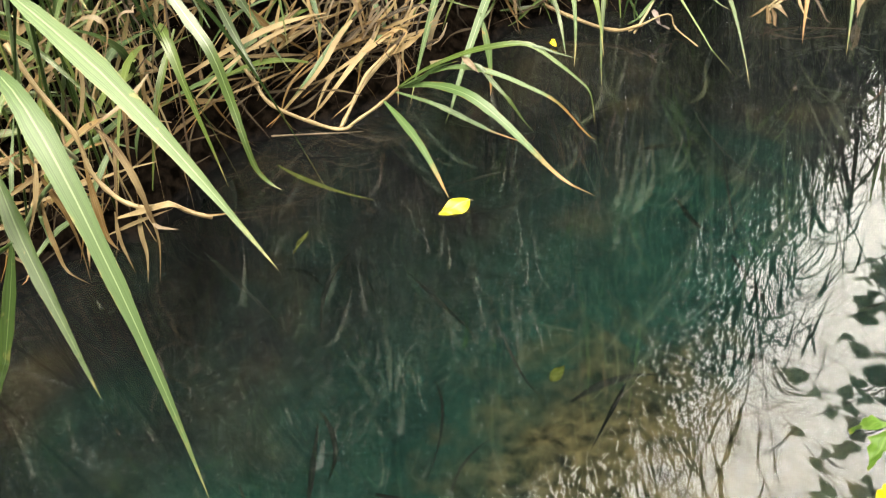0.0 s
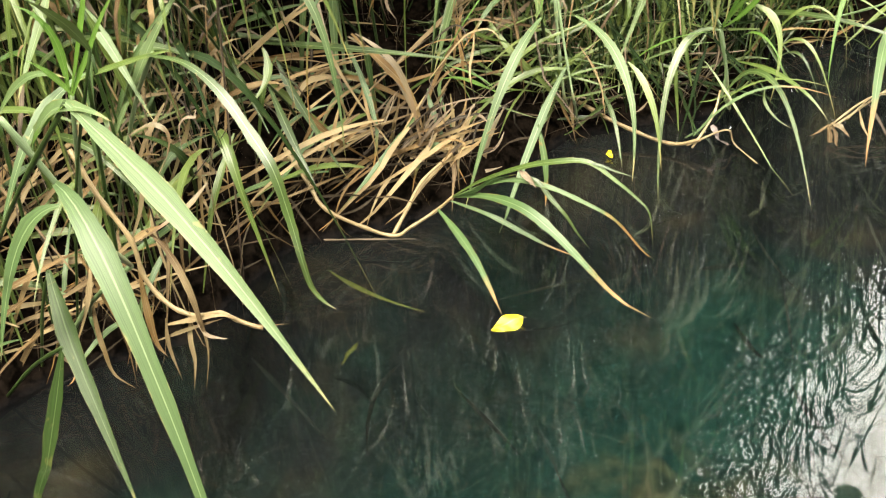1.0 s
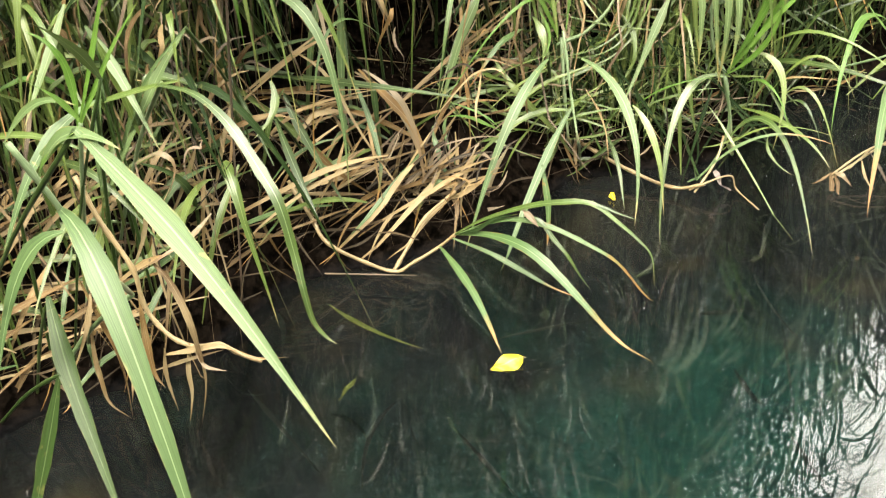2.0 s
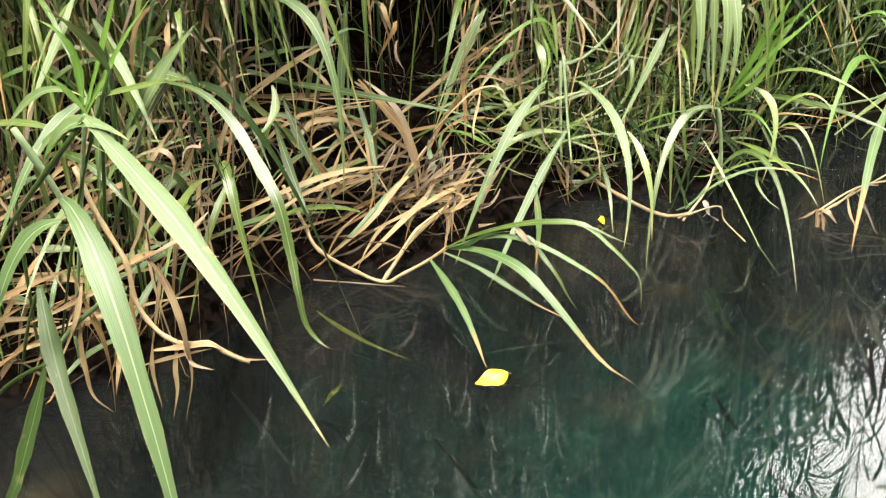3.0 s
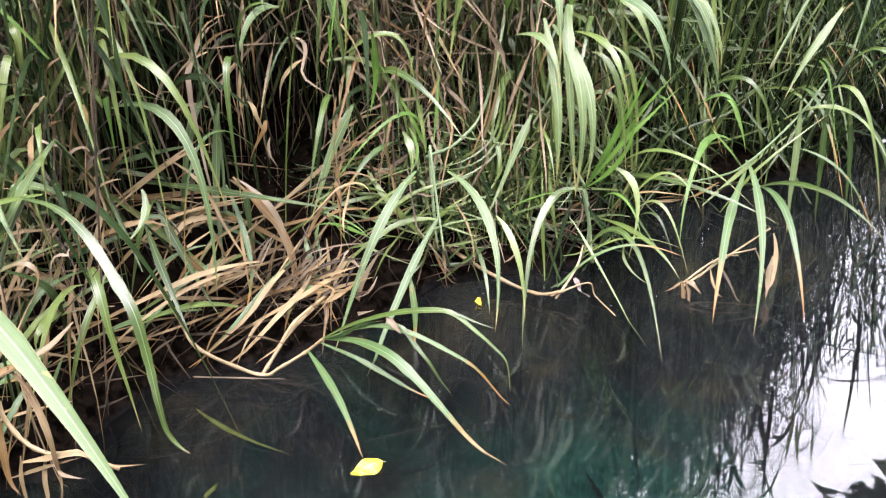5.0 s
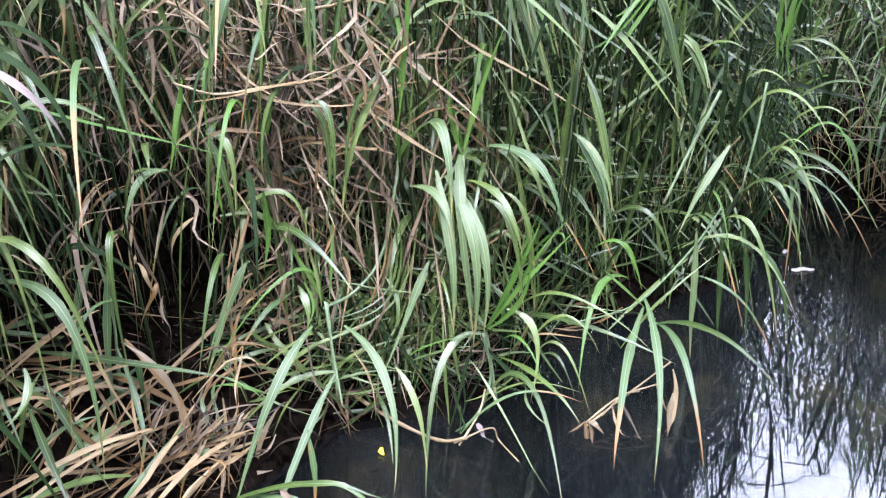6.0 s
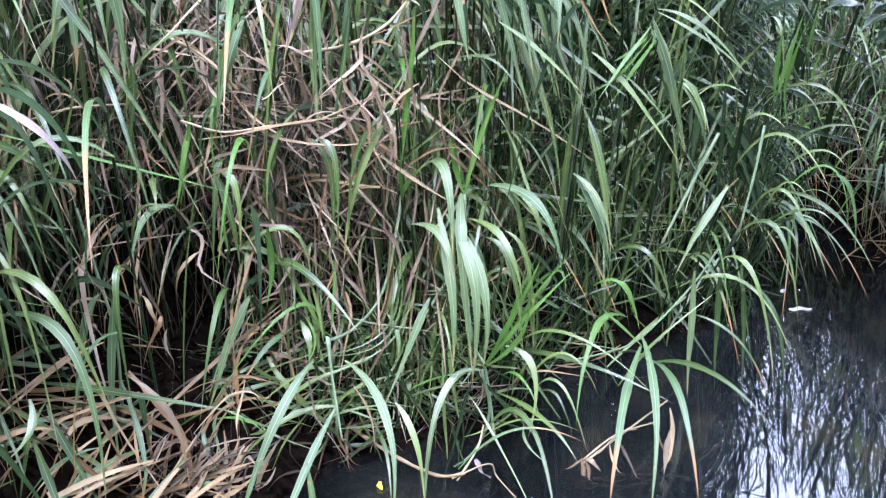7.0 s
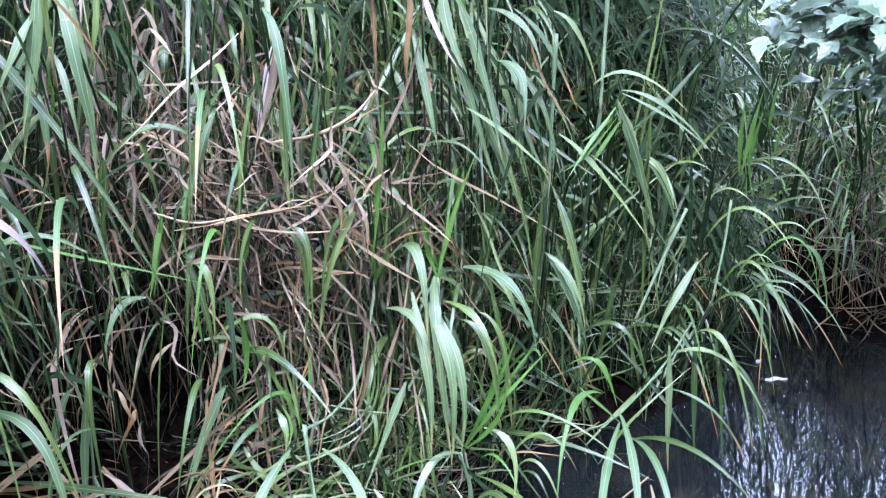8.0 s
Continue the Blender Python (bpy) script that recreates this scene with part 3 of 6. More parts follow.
reed('reed', 'green reed leaning over the water with hanging blades', (
    stalk(((1.303, 3.000, 0.430), (1.207, 2.900, 0.342), (1.037, 2.720, 0.262), (0.930, 2.650, 0.248), (0.815, 2.600, 0.245)), 0.0034, 'stem'),
    blade((0.973, 2.650, 0.364), (0.833, 2.500, 0.490), (0.830, 2.350, 0.189), 0.035, 'young'),
    blade((1.025, 2.650, 0.271), (0.922, 2.375, 0.230), (0.903, 2.200, 0.046), 0.035, 'tipped'),
    blade((1.022, 2.650, 0.307), (1.047, 2.385, 0.294), (0.999, 2.180, 0.030), 0.033, 'leaf'),
    blade((1.041, 2.600, 0.254), (1.110, 2.400, 0.347), (1.115, 2.200, 0.052), 0.029, 'tipped'),
    blade((1.034, 2.600, 0.239), (1.146, 2.400, 0.410), (1.281, 2.200, 0.298), 0.026, 'leaf'),
    blade((0.864, 2.550, 0.502), (0.932, 2.475, 0.598), (0.965, 2.500, 0.451), 0.019, 'young'),
    blade((1.268, 2.850, 0.683), (1.195, 2.800, 0.598), (1.115, 2.750, 0.449), 0.031, 'leaf'),
    blade((1.028, 2.650, 0.271), (0.896, 2.525, 0.440), (0.896, 2.500, 0.450), 0.025, 'young'),
))
reed('dry_reed', 'broken dry stalk with ragged orange leaf ends at the water', (
    stalk(((0.854, 2.420, 0.030), (0.955, 2.500, 0.063), (1.105, 2.600, 0.125)), 0.0030, 'straw'),
    stalk(((0.855, 2.430, 0.035), (0.949, 2.480, 0.086), (1.055, 2.520, 0.101)), 0.0026, 'straw'),
    stalk(((0.900, 2.455, 0.040), (0.960, 2.495, 0.082), (1.010, 2.520, 0.078)), 0.0021, 'straw'),
    blade((0.850, 2.425, 0.044), (0.853, 2.400, 0.010), (0.862, 2.400, -0.037), 0.018, 'dry'),
    blade((0.858, 2.420, 0.040), (0.874, 2.400, 0.020), (0.878, 2.395, -0.030), 0.014, 'dry'),
    blade((0.860, 2.425, 0.046), (0.880, 2.400, 0.048), (0.902, 2.400, 0.022), 0.020, 'yellow'),
    blade((0.848, 2.425, 0.040), (0.830, 2.405, 0.030), (0.812, 2.400, 0.010), 0.010, 'dry'),
    blade((1.095, 2.520, 0.150), (1.107, 2.450, 0.082), (1.083, 2.420, -0.010), 0.020, 'dry'),
    blade((1.092, 2.480, 0.100), (1.083, 2.440, 0.050), (1.072, 2.420, 0.004), 0.022, 'yellow'),
    blade((1.050, 2.515, 0.104), (1.069, 2.460, 0.076), (1.086, 2.440, 0.040), 0.010, 'dry'),
    blade((0.948, 2.480, 0.075), (0.977, 2.420, 0.053), (1.000, 2.400, 0.000), 0.012, 'grey'),
    blade((0.930, 2.470, 0.060), (0.935, 2.420, 0.030), (0.960, 2.400, -0.010), 0.010, 'dry'),
))
reed('reed', 'green reed with hanging blades above tan thatch', (
    stalk(((-0.453, 2.450, 0.735), (-0.405, 2.400, 0.589), (-0.361, 2.360, 0.420), (-0.347, 2.300, 0.224)), 0.0045, 'stem'),
    blade((-0.518, 2.100, 0.608), (-0.246, 2.000, 0.727), (-0.258, 1.900, 0.226), 0.036, 'leaf'),
    blade((-0.396, 2.380, 0.532), (-0.418, 2.285, 0.532), (-0.464, 2.250, 0.144), 0.034, 'leaf'),
    blade((-0.353, 2.360, 0.532), (-0.374, 2.320, 0.385), (-0.338, 2.200, 0.122), 0.030, 'leaf'),
    blade((-0.325, 2.300, 0.349), (-0.143, 2.215, 0.296), (-0.142, 2.150, 0.079), 0.025, 'yellow'),
    blade((-0.510, 2.200, 0.379), (-0.275, 2.150, 0.391), (0.015, 2.100, 0.376), 0.028, 'leaf'),
    blade((-0.444, 2.100, 0.379), (-0.403, 2.050, 0.295), (-0.278, 2.000, 0.132), 0.028, 'leaf'),
    blade((-0.596, 2.300, 0.761), (-0.466, 2.260, 0.766), (-0.400, 2.300, 0.736), 0.014, 'leaf'),
))
reed('reed', 'thin bright green stalk leaning across brown thatch', (
    blade((-0.450, 2.000, 1.075), (-0.232, 2.150, 0.957), (0.013, 2.300, 0.826), 0.014, 'young'),
    blade((-0.304, 1.700, 1.228), (-0.195, 1.750, 1.165), (-0.171, 1.800, 1.039), 0.022, 'pink'),
    blade((-0.208, 2.500, 1.187), (-0.173, 2.485, 1.065), (-0.149, 2.450, 0.971), 0.017, 'leaf'),
    blade((-0.144, 2.450, 0.981), (-0.154, 2.385, 0.881), (-0.181, 2.380, 0.752), 0.026, 'young'),
    blade((-0.193, 2.400, 0.766), (-0.263, 2.350, 0.794), (-0.280, 2.300, 0.637), 0.031, 'leaf'),
    blade((-0.259, 2.400, 1.116), (-0.245, 2.400, 1.054), (-0.308, 2.400, 0.815), 0.025, 'leaf'),
))
reed('reed_tuft', 'hanging green blades in front of brown thatch', (
    blade((-0.010, 2.500, 1.203), (-0.052, 2.440, 1.112), (-0.094, 2.420, 0.897), 0.033, 'leaf'),
    blade((0.066, 2.500, 1.204), (0.048, 2.485, 1.041), (0.023, 2.450, 0.854), 0.024, 'dark'),
    blade((0.144, 2.550, 1.261), (0.142, 2.515, 1.040), (0.156, 2.500, 0.926), 0.025, 'leaf'),
    blade((0.104, 2.500, 0.986), (0.028, 2.485, 0.906), (0.023, 2.450, 0.722), 0.024, 'dark'),
    blade((-0.101, 2.450, 0.842), (-0.048, 2.415, 0.758), (-0.036, 2.400, 0.597), 0.028, 'leaf'),
    blade((0.132, 2.500, 0.911), (0.219, 2.485, 0.883), (0.186, 2.450, 0.563), 0.024, 'leaf'),
    blade((0.347, 2.500, 0.993), (0.237, 2.440, 0.871), (0.219, 2.420, 0.609), 0.029, 'leaf'),
    blade((0.238, 2.500, 1.219), (0.208, 2.510, 1.020), (0.194, 2.480, 0.926), 0.022, 'dark'),
))
reed('reed', 'green reed shoots in front of a dark hollow', (
    stalk(((0.160, 2.450, 0.368), (0.235, 2.520, 0.383), (0.305, 2.600, 0.464), (0.350, 2.650, 0.706)), 0.0046, 'stem'),
    blade((-0.020, 2.400, 0.523), (-0.060, 2.350, 0.447), (-0.132, 2.300, 0.247), 0.036, 'leaf'),
    blade((0.160, 2.450, 0.384), (0.147, 2.410, 0.681), (-0.125, 2.250, 0.254), 0.021, 'young'),
    blade((0.101, 2.420, 0.448), (0.139, 2.375, 0.428), (0.130, 2.350, 0.348), 0.026, 'leaf'),
    blade((0.160, 2.450, 0.384), (0.152, 2.435, 0.438), (-0.036, 2.480, 0.732), 0.018, 'young'),
    blade((0.030, 2.420, 0.705), (0.046, 2.430, 0.600), (0.018, 2.400, 0.490), 0.032, 'young'),
    blade((0.028, 2.300, 0.200), (-0.044, 2.250, 0.269), (-0.087, 2.200, 0.286), 0.020, 'young'),
    blade((0.430, 2.550, 0.457), (0.402, 2.515, 0.406), (0.315, 2.420, 0.183), 0.030, 'leaf'),
))
reed('reed_tuft', 'bright green young shoots standing in the reed bed', (
    blade((0.353, 2.600, 0.717), (0.341, 2.620, 0.906), (0.388, 2.640, 1.196), 0.032, 'young'),
    blade((0.353, 2.600, 0.717), (0.358, 2.585, 0.775), (0.435, 2.550, 0.850), 0.029, 'young'),
    blade((0.517, 2.600, 0.735), (0.551, 2.620, 0.889), (0.629, 2.640, 1.102), 0.026, 'young'),
    blade((0.517, 2.600, 0.735), (0.478, 2.600, 0.827), (0.475, 2.600, 0.946), 0.026, 'young'),
    blade((0.582, 2.550, 0.250), (0.689, 2.550, 0.473), (0.721, 2.550, 0.585), 0.029, 'young'),
    blade((0.582, 2.550, 0.250), (0.704, 2.550, 0.441), (0.817, 2.550, 0.547), 0.026, 'young'),
    blade((0.582, 2.550, 0.250), (0.711, 2.515, 0.341), (0.688, 2.500, 0.503), 0.026, 'young'),
    stalk(((0.517, 2.600, 0.735), (0.525, 2.600, 0.552), (0.545, 2.580, 0.324), (0.586, 2.550, 0.236), (0.614, 2.500, 0.049)), 0.0047, 'stem'),
))
reed('reed_tuft', 'dense tuft of overlapping pale green hanging blades', (
    blade((0.414, 2.600, 0.811), (0.489, 2.490, 0.925), (0.492, 2.420, 0.630), 0.042, 'leaf'),
    blade((0.509, 2.600, 0.738), (0.499, 2.400, 0.722), (0.553, 2.400, 0.287), 0.040, 'leaf'),
    blade((0.450, 2.550, 0.714), (0.498, 2.375, 0.577), (0.506, 2.380, 0.340), 0.040, 'leaf'),
    blade((0.472, 2.550, 0.699), (0.585, 2.340, 0.632), (0.546, 2.370, 0.288), 0.039, 'leaf'),
    blade((0.494, 2.550, 0.684), (0.611, 2.375, 0.568), (0.575, 2.380, 0.333), 0.037, 'leaf'),
    blade((0.382, 2.550, 0.669), (0.478, 2.425, 0.731), (0.502, 2.400, 0.577), 0.031, 'leaf'),
    blade((0.584, 2.600, 0.763), (0.752, 2.475, 0.803), (0.764, 2.450, 0.583), 0.036, 'leaf'),
    blade((0.530, 2.600, 0.668), (0.647, 2.475, 0.699), (0.671, 2.450, 0.510), 0.029, 'leaf'),
))
reed('reed_tuft', 'grey-green reed with narrow blades in the bank', (
    blade((0.821, 2.750, 0.735), (0.900, 2.685, 0.655), (0.927, 2.680, 0.482), 0.034, 'leaf'),
    blade((0.837, 2.800, 0.919), (0.895, 2.750, 0.796), (0.925, 2.700, 0.533), 0.028, 'leaf'),
    blade((1.021, 2.900, 1.143), (1.071, 2.850, 1.030), (1.126, 2.800, 0.805), 0.029, 'leaf'),
    blade((1.113, 2.900, 0.959), (1.158, 2.840, 0.949), (1.191, 2.820, 0.783), 0.027, 'leaf'),
    blade((0.611, 2.700, 1.216), (0.688, 2.650, 1.041), (0.698, 2.600, 0.935), 0.026, 'leaf'),
    blade((0.650, 2.700, 1.118), (0.740, 2.650, 0.983), (0.762, 2.600, 0.748), 0.026, 'leaf'),
    blade((0.849, 2.800, 1.071), (0.936, 2.750, 1.032), (1.090, 2.700, 0.781), 0.024, 'leaf'),
    blade((1.022, 2.800, 1.117), (0.948, 2.785, 1.009), (0.898, 2.750, 0.933), 0.023, 'young'),
))
reed('reed_tuft', 'bright yellow-green shoots at the end of the bank', (
    blade((1.576, 3.500, 0.661), (1.564, 3.500, 0.870), (1.587, 3.500, 1.094), 0.019, 'young'),
    blade((1.583, 3.500, 0.681), (1.593, 3.500, 0.945), (1.652, 3.500, 1.077), 0.019, 'young'),
    blade((1.654, 3.500, 0.582), (1.660, 3.500, 0.862), (1.713, 3.500, 1.042), 0.019, 'young'),
    blade((1.820, 3.600, 0.469), (1.888, 3.500, 0.526), (1.885, 3.400, 0.251), 0.030, 'young'),
    blade((1.547, 3.400, 0.473), (1.682, 3.150, 0.593), (1.849, 3.100, 0.301), 0.025, 'leaf'),
    blade((1.588, 3.400, 0.453), (1.619, 3.150, 0.487), (1.681, 3.100, 0.297), 0.027, 'leaf'),
))
reed('dry_reed', 'dry tan broken reed with hanging withered leaves over the water', (
    stalk(((-0.640, 1.500, 0.486), (-0.600, 1.480, 0.400), (-0.550, 1.460, 0.319), (-0.539, 1.450, 0.241), (-0.494, 1.430, 0.194), (-0.442, 1.420, 0.178), (-0.392, 1.420, 0.187), (-0.357, 1.420, 0.167), (-0.316, 1.420, 0.152)), 0.0050, 'straw'),
    bend(((-0.514, 1.460, 0.341), (-0.479, 1.450, 0.303), (-0.442, 1.420, 0.248), (-0.427, 1.405, 0.185), (-0.424, 1.400, 0.111), (-0.446, 1.390, 0.014)), 0.015, 'dry'),
    bend(((-0.451, 1.420, 0.186), (-0.459, 1.410, 0.125), (-0.460, 1.405, 0.075), (-0.476, 1.400, 0.006)), 0.012, 'dry'),
    bend(((-0.503, 1.420, 0.170), (-0.506, 1.410, 0.106), (-0.494, 1.400, 0.031)), 0.010, 'dry'),
    bend(((-0.548, 1.455, 0.260), (-0.540, 1.430, 0.179), (-0.536, 1.420, 0.107), (-0.515, 1.410, 0.080)), 0.016, 'dry'),
    bend(((-0.507, 1.420, 0.153), (-0.445, 1.412, 0.174), (-0.388, 1.408, 0.190), (-0.354, 1.410, 0.180)), 0.013, 'dry'),
    bend(((-0.532, 1.420, 0.114), (-0.448, 1.410, 0.156), (-0.378, 1.408, 0.185)), 0.010, 'yellow'),
    bend(((-0.442, 1.415, 0.176), (-0.421, 1.400, 0.151), (-0.400, 1.400, 0.143), (-0.377, 1.400, 0.141)), 0.008, 'cream'),
    bend(((-0.360, 1.425, 0.170), (-0.330, 1.430, 0.150), (-0.270, 1.440, 0.150)), 0.006, 'dry'),
))
reed('dry_reed', 'withered tan reed leaves hanging to the water', (
    bend(((-0.418, 1.550, 0.388), (-0.443, 1.500, 0.366), (-0.481, 1.460, 0.351), (-0.541, 1.450, 0.315)), 0.013, 'yellow'),
    bend(((-0.487, 1.460, 0.350), (-0.515, 1.460, 0.335), (-0.563, 1.470, 0.299), (-0.652, 1.500, 0.219), (-0.705, 1.500, 0.180)), 0.016, 'dry'),
    bend(((-0.660, 1.455, 0.290), (-0.629, 1.440, 0.212), (-0.607, 1.430, 0.157), (-0.598, 1.420, 0.086), (-0.594, 1.400, 0.004)), 0.012, 'dry'),
    bend(((-0.655, 1.455, 0.230), (-0.662, 1.440, 0.129), (-0.650, 1.420, 0.079), (-0.639, 1.410, 0.030), (-0.596, 1.400, 0.004)), 0.012, 'dry'),
    blade((-0.641, 1.450, 0.266), (-0.634, 1.415, 0.204), (-0.691, 1.400, 0.111), 0.018, 'dry'),
    blade((-0.590, 1.460, 0.260), (-0.664, 1.440, 0.228), (-0.774, 1.420, 0.164), 0.016, 'dry'),
    blade((-0.761, 1.450, 0.140), (-0.861, 1.415, 0.036), (-0.864, 1.400, -0.029), 0.020, 'dry'),
    blade((-0.565, 1.480, 0.299), (-0.488, 1.485, 0.421), (-0.547, 1.550, 0.499), 0.014, 'yellow'),
    blade((-0.573, 1.600, 0.460), (-0.459, 1.610, 0.525), (-0.513, 1.580, 0.398), 0.014, 'yellow'),
))
reed('reed', 'tall reed with long pale green blades hanging in the bank', (
    blade((-0.382, 2.500, 1.543), (-0.378, 2.415, 1.357), (-0.431, 2.350, 1.090), 0.039, 'leaf'),
    blade((-0.337, 2.500, 1.542), (-0.281, 2.450, 1.300), (-0.276, 2.400, 1.027), 0.039, 'leaf'),
    blade((-0.418, 2.500, 1.377), (-0.485, 2.450, 1.280), (-0.515, 2.400, 1.078), 0.032, 'leaf'),
    blade((-0.273, 2.550, 1.513), (-0.273, 2.515, 1.373), (-0.305, 2.500, 1.284), 0.024, 'leaf'),
    blade((-0.382, 2.500, 1.351), (-0.328, 2.450, 1.292), (-0.311, 2.400, 1.130), 0.025, 'leaf'),
    blade((-0.243, 2.600, 1.376), (-0.263, 2.585, 1.223), (-0.271, 2.550, 1.035), 0.021, 'dark'),
))
reed('dry_reed', 'withered tan reed leaves hanging among green blades', (
    blade((0.372, 2.500, 1.535), (0.377, 2.480, 1.348), (0.382, 2.460, 1.257), 0.015, 'dry'),
    blade((0.459, 2.500, 1.534), (0.468, 2.465, 1.332), (0.430, 2.450, 1.238), 0.020, 'dry'),
    blade((0.489, 2.450, 1.512), (0.508, 2.415, 1.395), (0.572, 2.400, 1.310), 0.021, 'pink'),
    blade((0.141, 2.500, 1.352), (0.143, 2.480, 1.264), (0.097, 2.460, 1.145), 0.030, 'grey'),
    blade((-0.205, 2.500, 1.491), (-0.163, 2.440, 1.352), (-0.094, 2.420, 1.230), 0.008, 'dry'),
    blade((0.745, 2.600, 1.392), (0.751, 2.550, 1.227), (0.890, 2.500, 1.155), 0.011, 'dry'),
    blade((0.249, 2.500, 1.120), (0.337, 2.465, 1.036), (0.338, 2.450, 0.840), 0.012, 'yellow'),
    blade((0.404, 2.500, 1.055), (0.343, 2.480, 1.026), (0.305, 2.460, 0.968), 0.012, 'dry'),
))
reed('dry_reed', 'bent straw stalks caught across the reeds', (
    stalk(((0.106, 2.500, 1.122), (0.230, 2.500, 1.144), (0.318, 2.520, 1.185), (0.373, 2.550, 1.240)), 0.0045, 'straw'),
    stalk(((-0.160, 2.420, 0.975), (-0.060, 2.415, 0.950), (0.050, 2.430, 0.963), (0.150, 2.440, 0.972), (0.260, 2.460, 1.014)), 0.0026, 'straw'),
    blade((-0.120, 2.415, 0.930), (0.050, 2.420, 0.955), (0.262, 2.450, 1.002), 0.013, 'dry'),
    blade((0.262, 2.452, 1.008), (0.290, 2.440, 0.985), (0.300, 2.430, 0.930), 0.020, 'dry'),
    blade((0.255, 2.455, 1.010), (0.235, 2.440, 1.050), (0.200, 2.430, 1.090), 0.016, 'dry'),
    blade((0.268, 2.450, 1.012), (0.300, 2.440, 1.040), (0.318, 2.430, 1.075), 0.014, 'yellow'),
    stalk(((-0.198, 2.480, 1.165), (-0.103, 2.460, 1.120), (-0.027, 2.450, 1.045)), 0.0042, 'straw'),
    stalk(((-0.518, 2.400, 0.974), (-0.414, 2.420, 1.002), (-0.275, 2.450, 1.006)), 0.0036, 'straw'),
    blade((0.040, 2.450, 0.843), (-0.071, 2.415, 0.865), (-0.099, 2.400, 0.874), 0.018, 'dry'),
))
reed('reed', 'tall grey-green reed with crossing hanging blades', (
    blade((0.554, 2.600, 1.488), (0.639, 2.560, 1.332), (0.672, 2.480, 1.072), 0.030, 'leaf'),
    blade((0.531, 2.550, 1.530), (0.544, 2.490, 1.372), (0.573, 2.470, 1.299), 0.038, 'leaf'),
    blade((0.651, 2.650, 1.422), (0.747, 2.600, 1.415), (0.779, 2.550, 1.291), 0.028, 'leaf'),
    blade((0.673, 2.600, 1.301), (0.754, 2.550, 1.303), (0.734, 2.500, 1.150), 0.031, 'leaf'),
    blade((0.592, 2.550, 1.196), (0.686, 2.515, 1.147), (0.811, 2.500, 1.037), 0.019, 'leaf'),
    blade((0.694, 2.650, 1.318), (0.797, 2.600, 1.193), (0.845, 2.550, 1.037), 0.023, 'leaf'),
    stalk(((0.825, 2.700, 1.352), (0.817, 2.680, 1.183), (0.811, 2.660, 0.994)), 0.0052, 'stem'),
))
reed('reed', 'reed with pale curved blades and a grey-blue stem', (
    stalk(((0.976, 2.850, 1.478), (0.968, 2.830, 1.304), (0.959, 2.800, 1.128)), 0.0054, 'stem'),
    blade((0.822, 2.750, 1.403), (0.892, 2.715, 1.385), (0.934, 2.700, 1.222), 0.022, 'leaf'),
    blade((1.003, 2.800, 1.158), (1.066, 2.750, 0.998), (1.117, 2.700, 0.839), 0.029, 'leaf'),
    blade((1.097, 2.800, 1.004), (1.142, 2.785, 0.978), (1.167, 2.750, 0.871), 0.027, 'leaf'),
    blade((0.938, 2.800, 1.204), (1.036, 2.785, 1.302), (1.202, 2.750, 1.135), 0.020, 'leaf'),
    blade((1.032, 2.900, 1.170), (1.147, 2.850, 1.170), (1.269, 2.800, 1.015), 0.022, 'leaf'),
    blade((1.001, 2.800, 1.143), (0.915, 2.750, 1.039), (0.858, 2.700, 0.967), 0.021, 'young'),
    blade((1.271, 3.000, 1.230), (1.147, 2.950, 1.086), (1.054, 2.900, 1.042), 0.023, 'dark'),
))
reed('reed', "thin-leaved reed arching over dark water at the bank's end", (
    blade((1.437, 3.200, 0.825), (1.487, 3.100, 0.967), (1.548, 3.000, 0.861), 0.022, 'leaf'),
    blade((1.452, 3.200, 0.861), (1.588, 3.025, 1.026), (1.676, 2.950, 0.752), 0.021, 'leaf'),
    blade((1.352, 3.100, 0.671), (1.447, 3.000, 0.925), (1.570, 2.900, 0.647), 0.021, 'leaf'),
    blade((1.417, 3.100, 0.520), (1.477, 3.000, 0.758), (1.577, 2.900, 0.412), 0.022, 'leaf'),
    blade((1.359, 3.000, 0.484), (1.462, 2.900, 0.669), (1.508, 2.800, 0.275), 0.025, 'leaf'),
    blade((1.300, 2.950, 0.412), (1.385, 2.850, 0.536), (1.441, 2.750, 0.115), 0.026, 'leaf'),
    blade((2.243, 4.300, 0.262), (2.226, 4.350, 0.592), (2.366, 4.200, 0.518), 0.023, 'leaf'),
    blade((2.281, 4.200, 0.038), (2.202, 4.100, 0.381), (2.302, 4.000, 0.016), 0.025, 'leaf'),
))
reed('reed', 'reed with long glossy blades crossing the bank', (
    blade((1.007, 2.850, 1.132), (1.068, 2.800, 0.992), (1.133, 2.750, 0.804), 0.022, 'leaf'),
    blade((1.113, 2.900, 0.971), (1.171, 2.850, 0.944), (1.173, 2.800, 0.865), 0.021, 'leaf'),
    blade((0.941, 2.850, 1.002), (0.986, 2.800, 0.991), (1.128, 2.750, 0.804), 0.011, 'leaf'),
    blade((1.036, 2.950, 1.155), (1.179, 2.900, 1.102), (1.282, 2.850, 0.997), 0.016, 'leaf'),
    blade((1.079, 2.950, 1.040), (1.121, 2.950, 1.126), (1.106, 2.950, 1.208), 0.016, 'dark'),
    blade((1.175, 2.950, 0.832), (1.062, 2.950, 0.889), (1.060, 2.950, 1.071), 0.017, 'dark'),
))
